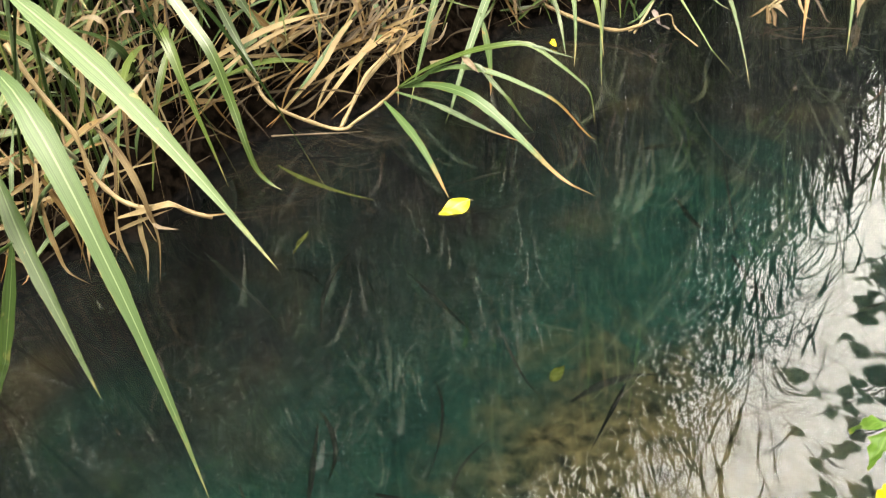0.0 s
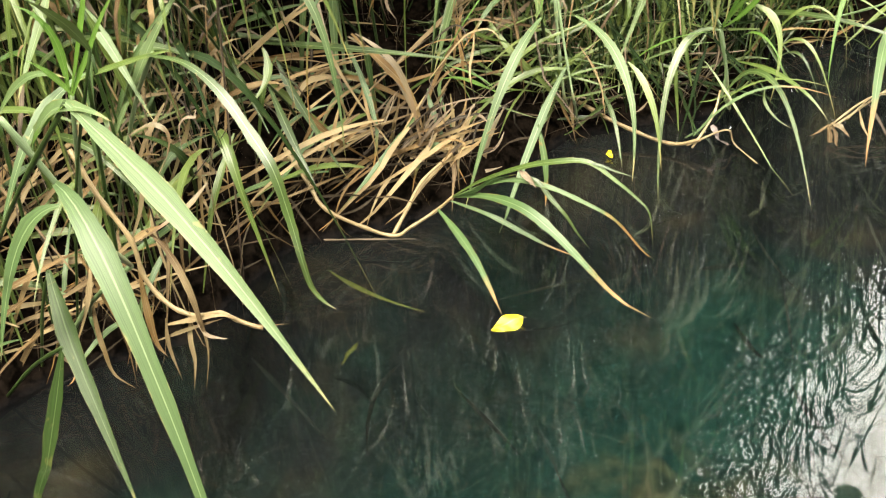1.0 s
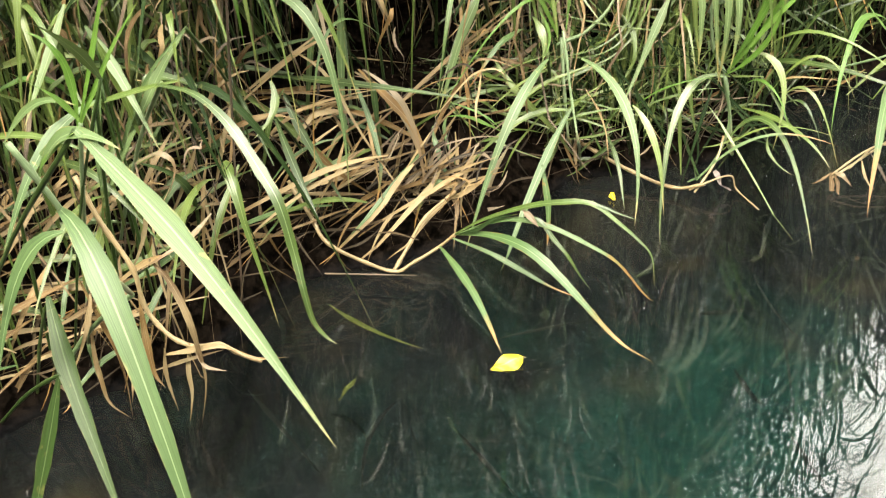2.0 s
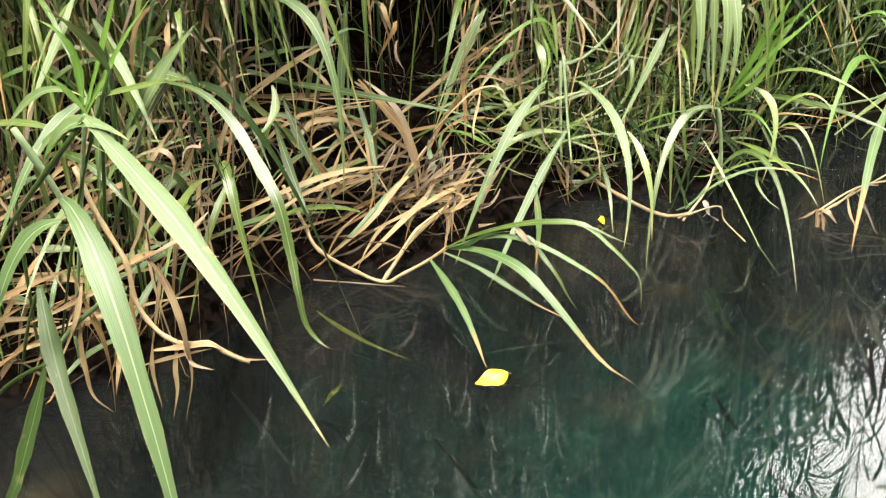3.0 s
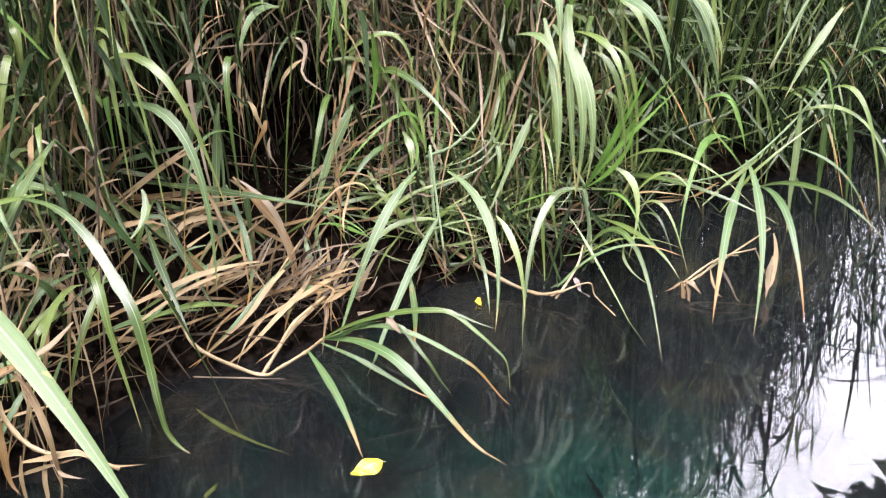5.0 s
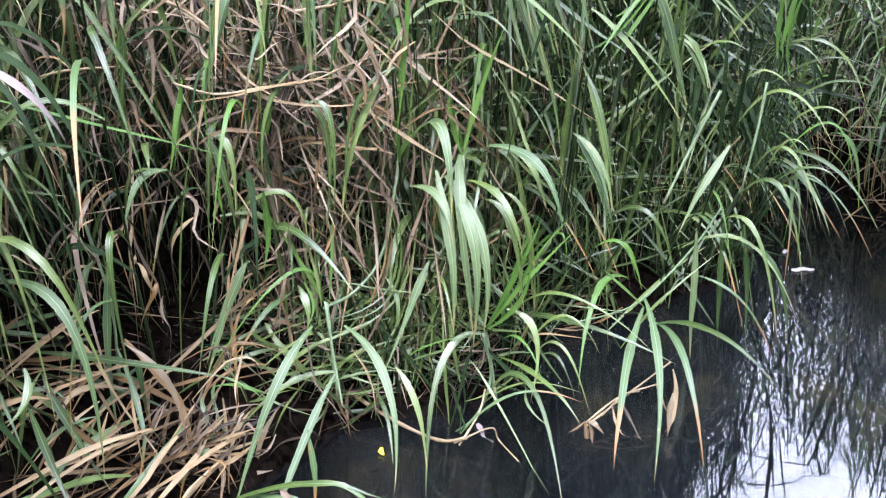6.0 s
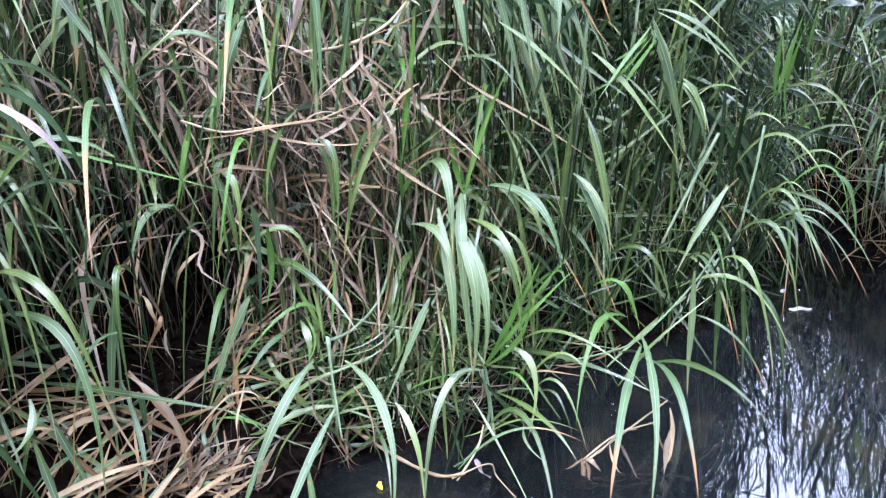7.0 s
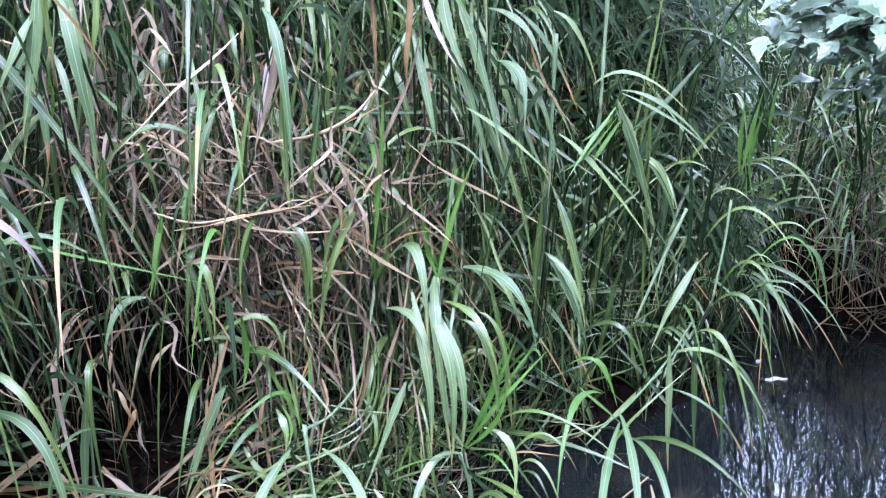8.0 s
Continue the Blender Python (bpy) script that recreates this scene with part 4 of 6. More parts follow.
reed('reed', 'pale grey-green reed with broad hanging blades', (
    blade((0.591, 2.650, 0.747), (0.695, 2.600, 0.774), (0.743, 2.550, 0.601), 0.028, 'leaf'),
    blade((0.812, 2.650, 0.773), (0.895, 2.600, 0.735), (0.902, 2.550, 0.604), 0.022, 'leaf'),
    blade((0.835, 2.680, 0.925), (0.873, 2.630, 0.865), (0.902, 2.580, 0.656), 0.025, 'leaf'),
    blade((0.785, 2.720, 0.631), (0.787, 2.720, 0.786), (0.805, 2.720, 0.985), 0.025, 'leaf'),
    blade((0.630, 2.650, 1.212), (0.664, 2.600, 1.107), (0.747, 2.550, 0.902), 0.019, 'leaf'),
    blade((0.657, 2.660, 1.248), (0.665, 2.610, 1.121), (0.726, 2.560, 1.054), 0.016, 'leaf'),
    blade((0.729, 2.680, 1.246), (0.719, 2.630, 1.119), (0.822, 2.580, 0.973), 0.019, 'leaf'),
    blade((0.477, 2.600, 1.090), (0.592, 2.550, 1.149), (0.659, 2.500, 1.016), 0.014, 'leaf'),
))
reed('reed_tuft', "bright green upright young reed blades at the bank's end", (
    blade((1.438, 3.100, 0.869), (1.427, 3.100, 1.008), (1.443, 3.100, 1.118), 0.025, 'young'),
    blade((1.447, 3.100, 0.886), (1.462, 3.100, 1.010), (1.494, 3.100, 1.146), 0.025, 'young'),
    blade((1.527, 3.150, 0.980), (1.540, 3.150, 1.089), (1.554, 3.150, 1.171), 0.018, 'young'),
    blade((1.363, 3.050, 0.921), (1.320, 3.000, 1.016), (1.269, 2.950, 1.042), 0.015, 'young'),
    blade((1.489, 3.100, 0.793), (1.445, 3.100, 0.930), (1.482, 3.100, 1.035), 0.016, 'young'),
))
reed('reed_tuft', 'bright green young reed shoots between grey-green blades', (
    blade((0.521, 2.700, 0.733), (0.555, 2.700, 0.867), (0.620, 2.700, 1.068), 0.026, 'young'),
    blade((0.859, 2.750, 0.979), (0.935, 2.750, 1.019), (1.007, 2.750, 1.147), 0.017, 'young'),
    blade((0.539, 2.720, 0.856), (0.561, 2.720, 0.995), (0.568, 2.720, 0.997), 0.014, 'young'),
    blade((0.521, 2.680, 0.719), (0.489, 2.680, 0.831), (0.477, 2.680, 0.919), 0.020, 'young'),
    blade((1.170, 2.850, 0.481), (1.207, 2.850, 0.589), (1.268, 2.850, 0.697), 0.025, 'leaf'),
))
reed('reed', 'green reed with long blades hanging to the water', (
    blade((0.576, 2.500, 0.266), (0.422, 2.490, 0.320), (0.421, 2.200, -0.101), 0.029, 'leaf'),
    blade((0.548, 2.500, 0.231), (0.522, 2.450, 0.178), (0.479, 2.400, -0.024), 0.015, 'dark'),
    blade((0.542, 2.500, 0.185), (0.611, 2.450, 0.116), (0.736, 2.200, -0.053), 0.010, 'leaf'),
    blade((0.595, 2.450, 0.121), (0.717, 2.491, 0.301), (0.742, 2.087, 0.000), 0.025, 'leaf'),
    blade((0.583, 2.450, 0.086), (0.672, 2.400, 0.220), (0.825, 2.350, 0.185), 0.009, 'leaf'),
    blade((0.638, 2.550, 0.316), (0.761, 2.515, 0.315), (0.699, 2.420, 0.106), 0.026, 'leaf'),
    blade((0.634, 2.550, 0.226), (0.687, 2.485, 0.306), (0.732, 2.400, 0.173), 0.017, 'young'),
    blade((0.691, 2.450, 0.128), (0.677, 2.425, 0.082), (0.758, 2.380, 0.052), 0.012, 'leaf'),
    stalk(((0.574, 2.500, 0.269), (0.598, 2.500, 0.138), (0.567, 2.480, 0.035), (0.503, 2.450, -0.024)), 0.0039, 'stem'),
))
reed('reed', 'pale green reed with arching blades over the water', (
    blade((0.674, 2.600, 0.301), (0.791, 2.500, 0.473), (1.003, 2.400, 0.273), 0.016, 'leaf'),
    blade((0.704, 2.550, 0.215), (0.797, 2.500, 0.424), (0.882, 2.450, 0.233), 0.014, 'leaf'),
    blade((0.709, 2.550, 0.232), (0.726, 2.500, 0.278), (0.875, 2.450, 0.277), 0.009, 'dry'),
    blade((0.729, 2.550, 0.191), (0.793, 2.515, 0.312), (0.866, 2.420, 0.061), 0.014, 'leaf'),
    blade((0.739, 2.550, 0.175), (0.789, 2.500, 0.236), (0.823, 2.450, 0.096), 0.012, 'leaf'),
    blade((0.628, 2.600, 0.242), (0.679, 2.570, 0.449), (0.813, 2.580, 0.600), 0.023, 'young'),
    blade((0.622, 2.600, 0.228), (0.656, 2.600, 0.438), (0.730, 2.600, 0.596), 0.018, 'young'),
    blade((0.721, 2.650, 0.213), (0.782, 2.615, 0.368), (0.820, 2.600, 0.435), 0.014, 'leaf'),
    blade((0.962, 2.600, 0.168), (1.040, 2.575, 0.337), (1.210, 2.650, 0.459), 0.013, 'leaf'),
))
reed('reed', 'grey-green reed with upright and hanging blades', (
    blade((0.335, 2.550, 0.200), (0.343, 2.535, 0.359), (0.391, 2.580, 0.461), 0.021, 'leaf'),
    blade((0.311, 2.550, 0.412), (0.378, 2.485, 0.357), (0.332, 2.480, 0.269), 0.018, 'leaf'),
    blade((0.278, 2.450, 0.140), (0.334, 2.425, 0.044), (0.347, 2.300, -0.024), 0.016, 'leaf'),
    blade((0.577, 2.600, 0.615), (0.662, 2.550, 0.629), (0.683, 2.500, 0.316), 0.025, 'leaf'),
    blade((0.628, 2.620, 0.627), (0.715, 2.575, 0.614), (0.714, 2.550, 0.305), 0.019, 'leaf'),
    blade((0.533, 2.600, 0.627), (0.590, 2.560, 0.544), (0.582, 2.520, 0.380), 0.027, 'leaf'),
    blade((0.491, 2.600, 0.624), (0.478, 2.540, 0.456), (0.514, 2.520, 0.312), 0.025, 'leaf'),
    blade((0.357, 2.500, 0.180), (0.447, 2.485, 0.274), (0.545, 2.450, 0.284), 0.010, 'young'),
    blade((0.365, 2.500, 0.172), (0.467, 2.485, 0.237), (0.565, 2.450, 0.255), 0.010, 'leaf'),
))
reed('reed', 'grey-green reed with upright and hanging blades', (
    blade((0.136, 2.350, 0.176), (0.271, 2.350, 0.268), (0.378, 2.350, 0.231), 0.011, 'leaf'),
    blade((0.452, 2.600, 0.411), (0.434, 2.580, 0.307), (0.435, 2.520, 0.151), 0.017, 'leaf'),
    blade((0.514, 2.500, 0.115), (0.474, 2.550, 0.274), (0.486, 2.600, 0.366), 0.018, 'leaf'),
))
reed('reed', 'reed with thin bent yellow-green stems and blades', (
    blade((0.335, 2.550, 0.600), (0.409, 2.525, 0.277), (0.078, 2.400, 0.355), 0.010, 'leaf'),
    blade((0.350, 2.550, 0.587), (0.401, 2.525, 0.256), (0.113, 2.400, 0.349), 0.009, 'leaf'),
    blade((0.323, 2.550, 0.570), (0.331, 2.515, 0.317), (0.154, 2.420, 0.360), 0.007, 'dry'),
    blade((0.400, 2.580, 0.595), (0.390, 2.520, 0.188), (0.059, 2.380, 0.350), 0.009, 'leaf'),
    blade((-0.024, 2.450, 0.501), (-0.070, 2.425, 0.480), (-0.120, 2.300, 0.278), 0.023, 'leaf'),
    blade((0.118, 2.400, 0.469), (0.165, 2.385, 0.409), (0.132, 2.350, 0.365), 0.014, 'young'),
    blade((-0.074, 2.200, 0.319), (0.019, 2.180, 0.302), (0.048, 2.160, 0.269), 0.011, 'young'),
    blade((0.162, 2.400, 0.399), (0.153, 2.415, 0.521), (0.103, 2.450, 0.615), 0.013, 'leaf'),
    blade((0.182, 2.400, 0.422), (0.191, 2.450, 0.544), (0.188, 2.500, 0.634), 0.014, 'young'),
))
reed('reed', 'reed with thin bent yellow-green stems and blades', (
    blade((0.366, 2.500, 0.567), (0.443, 2.485, 0.524), (0.485, 2.450, 0.438), 0.007, 'dry'),
    blade((0.436, 2.600, 0.592), (0.415, 2.550, 0.398), (0.389, 2.500, 0.256), 0.010, 'grey'),
    blade((0.398, 2.600, 0.530), (0.372, 2.550, 0.388), (0.378, 2.500, 0.206), 0.009, 'dry'),
    stalk(((0.178, 2.350, 0.441), (0.201, 2.300, 0.301), (0.222, 2.250, 0.201)), 0.0035, 'stem'),
))
reed('reed_tuft', 'withered golden brown leaves bent over the bank edge', (
    blade((-0.022, 2.100, 0.438), (0.022, 2.060, 0.513), (0.103, 2.100, 0.467), 0.011, 'dry'),
    blade((-0.075, 2.000, 0.377), (0.080, 1.975, 0.580), (0.084, 2.050, 0.480), 0.008, 'dry'),
    blade((-0.099, 2.100, 0.398), (-0.000, 2.110, 0.521), (0.024, 2.000, 0.425), 0.008, 'grey'),
    blade((0.000, 2.200, 0.397), (0.005, 2.075, 0.364), (-0.003, 2.050, 0.331), 0.009, 'dry'),
    blade((-0.060, 1.900, 0.252), (0.031, 1.885, 0.323), (-0.058, 1.850, 0.226), 0.010, 'dry'),
    blade((-0.051, 1.950, 0.260), (0.062, 1.900, 0.292), (-0.045, 1.850, 0.240), 0.007, 'dry'),
    blade((0.113, 2.400, 0.373), (0.147, 2.300, 0.235), (0.180, 2.200, 0.101), 0.007, 'grey'),
    blade((0.230, 2.420, 0.264), (0.289, 2.415, 0.167), (0.305, 2.350, 0.126), 0.009, 'dry'),
    blade((0.348, 2.580, 0.411), (0.428, 2.560, 0.315), (0.392, 2.500, 0.223), 0.009, 'dry'),
))
reed('reed', 'grey-green reed with long blades hanging before dead leaves', (
    blade((0.026, 2.460, 1.272), (-0.062, 2.430, 1.185), (-0.081, 2.400, 0.938), 0.023, 'leaf'),
    blade((0.083, 2.500, 1.248), (0.037, 2.470, 1.087), (0.035, 2.440, 0.875), 0.017, 'leaf'),
    blade((0.156, 2.480, 1.270), (0.164, 2.450, 1.107), (0.164, 2.420, 1.020), 0.018, 'leaf'),
    blade((0.247, 2.500, 1.268), (0.224, 2.470, 1.077), (0.197, 2.440, 0.959), 0.016, 'leaf'),
    blade((0.113, 2.450, 0.997), (0.033, 2.420, 0.929), (0.037, 2.390, 0.750), 0.018, 'leaf'),
    blade((0.156, 2.450, 0.922), (0.229, 2.420, 0.960), (0.201, 2.390, 0.658), 0.022, 'leaf'),
    blade((0.356, 2.470, 1.000), (0.221, 2.440, 0.971), (0.234, 2.410, 0.650), 0.019, 'leaf'),
    blade((-0.098, 2.440, 0.843), (-0.008, 2.410, 0.862), (-0.038, 2.380, 0.657), 0.025, 'leaf'),
))
reed('reed', 'pale green reed with arching blades beside dead leaves', (
    blade((-0.388, 2.400, 1.267), (-0.361, 2.370, 1.207), (-0.366, 2.340, 1.103), 0.028, 'tipped'),
    blade((-0.482, 2.380, 1.277), (-0.514, 2.350, 1.176), (-0.526, 2.320, 1.027), 0.021, 'leaf'),
    blade((-0.395, 2.380, 1.224), (-0.520, 2.350, 1.205), (-0.529, 2.320, 1.022), 0.013, 'leaf'),
    blade((-0.305, 2.400, 0.643), (-0.288, 2.370, 0.820), (-0.172, 2.340, 0.785), 0.019, 'leaf'),
    blade((-0.425, 2.420, 1.272), (-0.427, 2.390, 1.161), (-0.428, 2.360, 1.102), 0.011, 'leaf'),
    blade((-0.530, 2.380, 0.903), (-0.506, 2.350, 0.856), (-0.499, 2.320, 0.733), 0.019, 'leaf'),
    blade((-0.574, 2.360, 0.946), (-0.482, 2.330, 0.906), (-0.381, 2.300, 0.810), 0.011, 'leaf'),
))
reed('reed_tuft', 'bright green young reed blades before dead leaves', (
    blade((0.393, 2.500, 1.235), (0.385, 2.500, 1.039), (0.354, 2.500, 0.791), 0.021, 'young'),
    blade((-0.264, 2.420, 1.108), (-0.280, 2.420, 1.046), (-0.297, 2.420, 0.980), 0.017, 'young'),
    blade((-0.136, 2.420, 0.992), (-0.145, 2.420, 0.929), (-0.189, 2.420, 0.739), 0.021, 'young'),
    blade((-0.193, 2.450, 1.192), (-0.165, 2.450, 1.166), (-0.145, 2.450, 0.853), 0.014, 'leaf'),
    blade((-0.282, 2.430, 0.977), (-0.284, 2.430, 0.907), (-0.314, 2.430, 0.773), 0.019, 'leaf'),
    blade((-0.071, 2.420, 0.639), (-0.084, 2.420, 0.701), (-0.064, 2.420, 0.762), 0.013, 'young'),
))
reed('dry_reed', 'withered tan leaves hanging and crossing in the reeds', (
    blade((0.122, 2.500, 1.267), (0.108, 2.470, 1.167), (0.082, 2.440, 1.100), 0.011, 'dry'),
    blade((-0.025, 2.500, 1.000), (0.048, 2.470, 0.830), (0.314, 2.440, 0.980), 0.013, 'dry'),
    blade((-0.146, 2.480, 0.836), (-0.064, 2.450, 0.894), (0.033, 2.420, 0.912), 0.017, 'grey'),
    blade((-0.389, 2.400, 0.880), (-0.322, 2.370, 0.972), (-0.279, 2.340, 1.019), 0.011, 'dry'),
    blade((0.294, 2.460, 1.058), (0.331, 2.430, 0.976), (0.304, 2.400, 0.977), 0.011, 'dry'),
    blade((0.313, 2.460, 1.002), (0.364, 2.430, 0.958), (0.343, 2.400, 0.846), 0.011, 'yellow'),
    blade((-0.206, 2.500, 1.160), (-0.111, 2.470, 1.166), (-0.012, 2.440, 1.016), 0.008, 'dry'),
    blade((-0.059, 2.500, 1.042), (0.018, 2.470, 0.921), (0.120, 2.440, 0.923), 0.010, 'dry'),
    blade((-0.292, 2.420, 0.727), (-0.265, 2.390, 0.881), (-0.235, 2.360, 0.938), 0.011, 'dry'),
))
reed('dry_reed', 'withered tan leaves hanging and crossing in the reeds', (
    blade((-0.247, 2.420, 0.748), (-0.221, 2.390, 0.843), (-0.207, 2.360, 0.882), 0.010, 'grey'),
    blade((0.146, 2.470, 0.633), (0.169, 2.440, 0.788), (0.153, 2.410, 0.906), 0.010, 'dry'),
    blade((-0.249, 2.500, 1.006), (-0.142, 2.470, 1.050), (-0.107, 2.440, 1.178), 0.007, 'dry'),
    blade((-0.502, 2.400, 0.991), (-0.430, 2.370, 1.096), (-0.318, 2.340, 1.002), 0.010, 'dry'),
    blade((-0.064, 2.500, 0.711), (-0.099, 2.470, 0.867), (-0.003, 2.440, 1.007), 0.006, 'grey'),
    blade((0.080, 2.500, 0.876), (0.136, 2.470, 1.046), (0.268, 2.440, 0.965), 0.008, 'grey'),
    blade((0.223, 2.520, 1.139), (0.338, 2.490, 1.102), (0.350, 2.460, 1.026), 0.010, 'dry'),
))

reed('reed', 'tall reed with long pale green blades bending downward', (
    blade((-0.279, 2.300, 1.508), (-0.215, 2.200, 1.369), (-0.207, 2.200, 1.128), 0.040, 'leaf'),
    blade((-0.324, 2.300, 1.509), (-0.328, 2.250, 1.362), (-0.355, 2.200, 1.210), 0.036, 'leaf'),
    blade((-0.330, 2.300, 1.462), (-0.352, 2.200, 1.393), (-0.404, 2.200, 1.276), 0.032, 'leaf'),
))
reed('reed', 'tall reed with hanging grey-green blades before brown straw', (
    blade((0.112, 2.550, 1.438), (0.183, 2.450, 1.390), (0.167, 2.400, 1.001), 0.036, 'leaf'),
    blade((0.121, 2.600, 1.345), (0.106, 2.550, 1.243), (0.082, 2.500, 1.129), 0.030, 'pink'),
    blade((0.224, 2.600, 1.261), (0.227, 2.550, 1.144), (0.202, 2.500, 1.008), 0.024, 'mid'),
    blade((0.064, 2.550, 1.230), (0.049, 2.500, 1.059), (0.021, 2.450, 0.821), 0.024, 'tipped'),
))
reed('reed', 'tall reed with a sheaf of long drooping pale blades', (
    blade((0.533, 2.700, 1.411), (0.601, 2.600, 1.243), (0.684, 2.550, 0.921), 0.030, 'leaf'),
    blade((0.576, 2.750, 1.419), (0.645, 2.650, 1.248), (0.731, 2.600, 0.936), 0.028, 'leaf'),
    blade((0.621, 2.800, 1.399), (0.705, 2.700, 1.210), (0.771, 2.650, 0.967), 0.026, 'leaf'),
    blade((0.463, 2.600, 1.368), (0.503, 2.500, 1.221), (0.522, 2.500, 1.103), 0.030, 'leaf'),
    blade((0.696, 2.800, 1.262), (0.755, 2.700, 1.253), (0.748, 2.650, 1.035), 0.032, 'leaf'),
    blade((0.724, 2.800, 1.405), (0.816, 2.750, 1.346), (0.904, 2.700, 1.141), 0.022, 'tipped'),
))
reed('reed', 'slender grey-green reed with shining bent blades', (
    blade((1.052, 3.100, 1.091), (1.096, 3.000, 1.036), (1.143, 2.950, 0.802), 0.032, 'leaf'),
    blade((1.146, 3.100, 0.921), (1.192, 3.000, 0.933), (1.220, 2.950, 0.801), 0.030, 'leaf'),
    blade((0.815, 2.750, 0.747), (0.880, 2.700, 0.728), (0.913, 2.650, 0.565), 0.030, 'leaf'),
    blade((0.927, 2.900, 1.027), (0.989, 2.900, 1.059), (1.049, 2.900, 1.138), 0.020, 'young'),
    blade((1.184, 2.950, 0.319), (1.384, 2.900, 0.488), (1.530, 2.850, 0.124), 0.022, 'leaf'),
))
reed('reed', 'reed with dark blades dipping into the water', (
    blade((1.211, 2.900, 0.400), (1.213, 2.850, 0.196), (1.214, 2.850, -0.020), 0.030, 'leaf'),
    blade((1.373, 2.980, 0.380), (1.384, 2.900, 0.212), (1.402, 2.880, 0.000), 0.024, 'mid'),
    blade((1.311, 2.980, 0.400), (1.290, 2.900, 0.210), (1.321, 2.880, 0.000), 0.028, 'mid'),
    blade((1.203, 2.950, 0.231), (1.368, 2.850, 0.260), (1.461, 2.800, 0.020), 0.014, 'tipped'),
    blade((1.434, 3.000, 0.300), (1.498, 2.900, 0.270), (1.523, 2.850, 0.020), 0.022, 'mid'),
))
reed('reed', 'pale thin reed arching low over the dark water', (
    blade((0.582, 2.750, 0.197), (0.827, 2.500, 0.343), (1.092, 2.420, 0.245), 0.024, 'leaf'),
    blade((0.620, 2.600, 0.138), (0.751, 2.400, 0.208), (0.824, 2.300, 0.120), 0.022, 'leaf'),
    blade((0.516, 2.350, 0.050), (0.647, 2.400, 0.222), (0.830, 2.300, 0.180), 0.012, 'tipped'),
    blade((0.940, 2.600, 0.495), (0.975, 2.600, 0.479), (1.003, 2.600, 0.349), 0.026, 'young'),
))

reed('reed', 'broad pale green reed blades crossing over tan straw', (
    blade((-0.679, 1.720, 0.382), (-0.576, 1.700, 0.611), (-0.408, 1.620, 0.732), 0.030, 'leaf'),
    blade((-0.691, 1.750, 0.670), (-0.604, 1.680, 0.619), (-0.524, 1.600, 0.486), 0.030, 'leaf'),
    blade((-0.721, 1.450, 0.575), (-0.645, 1.450, 0.680), (-0.539, 1.400, 0.678), 0.030, 'leaf'),
    blade((-0.603, 1.600, 0.622), (-0.633, 1.580, 0.519), (-0.632, 1.550, 0.405), 0.030, 'leaf'),
    blade((-0.682, 1.400, 0.516), (-0.617, 1.400, 0.592), (-0.555, 1.380, 0.634), 0.030, 'leaf'),
    blade((-0.693, 1.700, 0.732), (-0.703, 1.600, 0.644), (-0.717, 1.500, 0.571), 0.030, 'leaf'),
))

# ---- the reed bed: leafy culms, copied ----
def culm_plant(height, seed, tones):
    r = np.random.default_rng(seed)
    root = new("reed")
    lean = r.uniform(-0.3, 0.3, 2) * height
    top = np.array([lean[0], lean[1] - 0.10 * height, height])
    midp = np.array([lean[0] * 0.3, lean[1] * 0.3, height * 0.52])
    part("stem", tube("stem", [(0, 0, -0.05), tuple(midp), tuple(top)], 0.0034, MAT["dark"], 6), root)
    count = int(6 + height * 3)
    for i in range(count):
        f = 0.22 + 0.78 * (i + 0.6 * r.random()) / count
        a = np.array([0, 0, -0.05]) * (1 - f) ** 2 + 2 * f * (1 - f) * midp + f * f * top
        az = r.uniform(0, 2 * math.pi) if r.random() < 0.45 else r.normal(-math.pi / 2, 0.75)
        length = r.uniform(0.38, 0.72)
        out = np.array([math.cos(az), math.sin(az), 0])
        rise = r.uniform(0.25, 0.6) * length
        c = a + out * length * r.uniform(0.22, 0.42) + np.array([0, 0, rise])
        b = a + out * length * r.uniform(0.45, 0.75) + np.array([0, 0, rise * 0.6 - length * r.uniform(0.35, 0.95)])
        if i >= count - 2:
            c, b = a + out * 0.05 + np.array([0, 0, 0.25]), a + out * 0.14 + np.array([0, 0, 0.5])
        tone = tones[int(r.integers(len(tones)))]
        part("leaf", ribbons("leaf", [a], [c], [b], [r.uniform(0.009, 0.019)], MAT[tone], 14, fold=0.25, twist=[r.uniform(-0.7, 0.7)]), root, PART_LABEL.get(tone, ""))
    return tagged(root, "leafy green reed standing in the dense bank", "reed", "reeds of the bank")


def crest(x):
    """Height of the reed bed along the bank."""
    return float(np.interp(x, [-2, 0.2, 0.7, 1.2, 2.0, 3.0, 5.0], [2.15, 2.05, 1.6, 1.15, 1.15, 1.3, 1.6]))


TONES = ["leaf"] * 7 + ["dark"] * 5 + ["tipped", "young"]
KINDS = [(0.8, 11), (1.0, 12), (1.15, 13), (1.35, 14), (1.55, 15), (1.7, 16), (0.65, 17), (1.25, 18)]
PROTOS = [(h, culm_plant(h, s, TONES)) for h, s in KINDS]
spots = []
tries = 0
while len(spots) < 190 and tries < 6000:
    tries += 1
    x = rng.uniform(-1.6, 3.1)
    front = float(np.interp(x, SHORE_X, SHORE_Y))
    y = front + abs(rng.normal(0, 0.45)) + (0.3 if x < 1.0 else 0.06)
    if -0.55 < x < 0.35 and y < 3.0 and rng.random() < 0.85:
        continue
    if inland(x, y) < 0.02 or y > front + 1.5 or (x < -0.2 and y < 1.75):
        continue
    if any((x - a) ** 2 + (y - b) ** 2 < 0.0081 for a, b in spots):
        continue
    spots.append((x, y))
used = set()
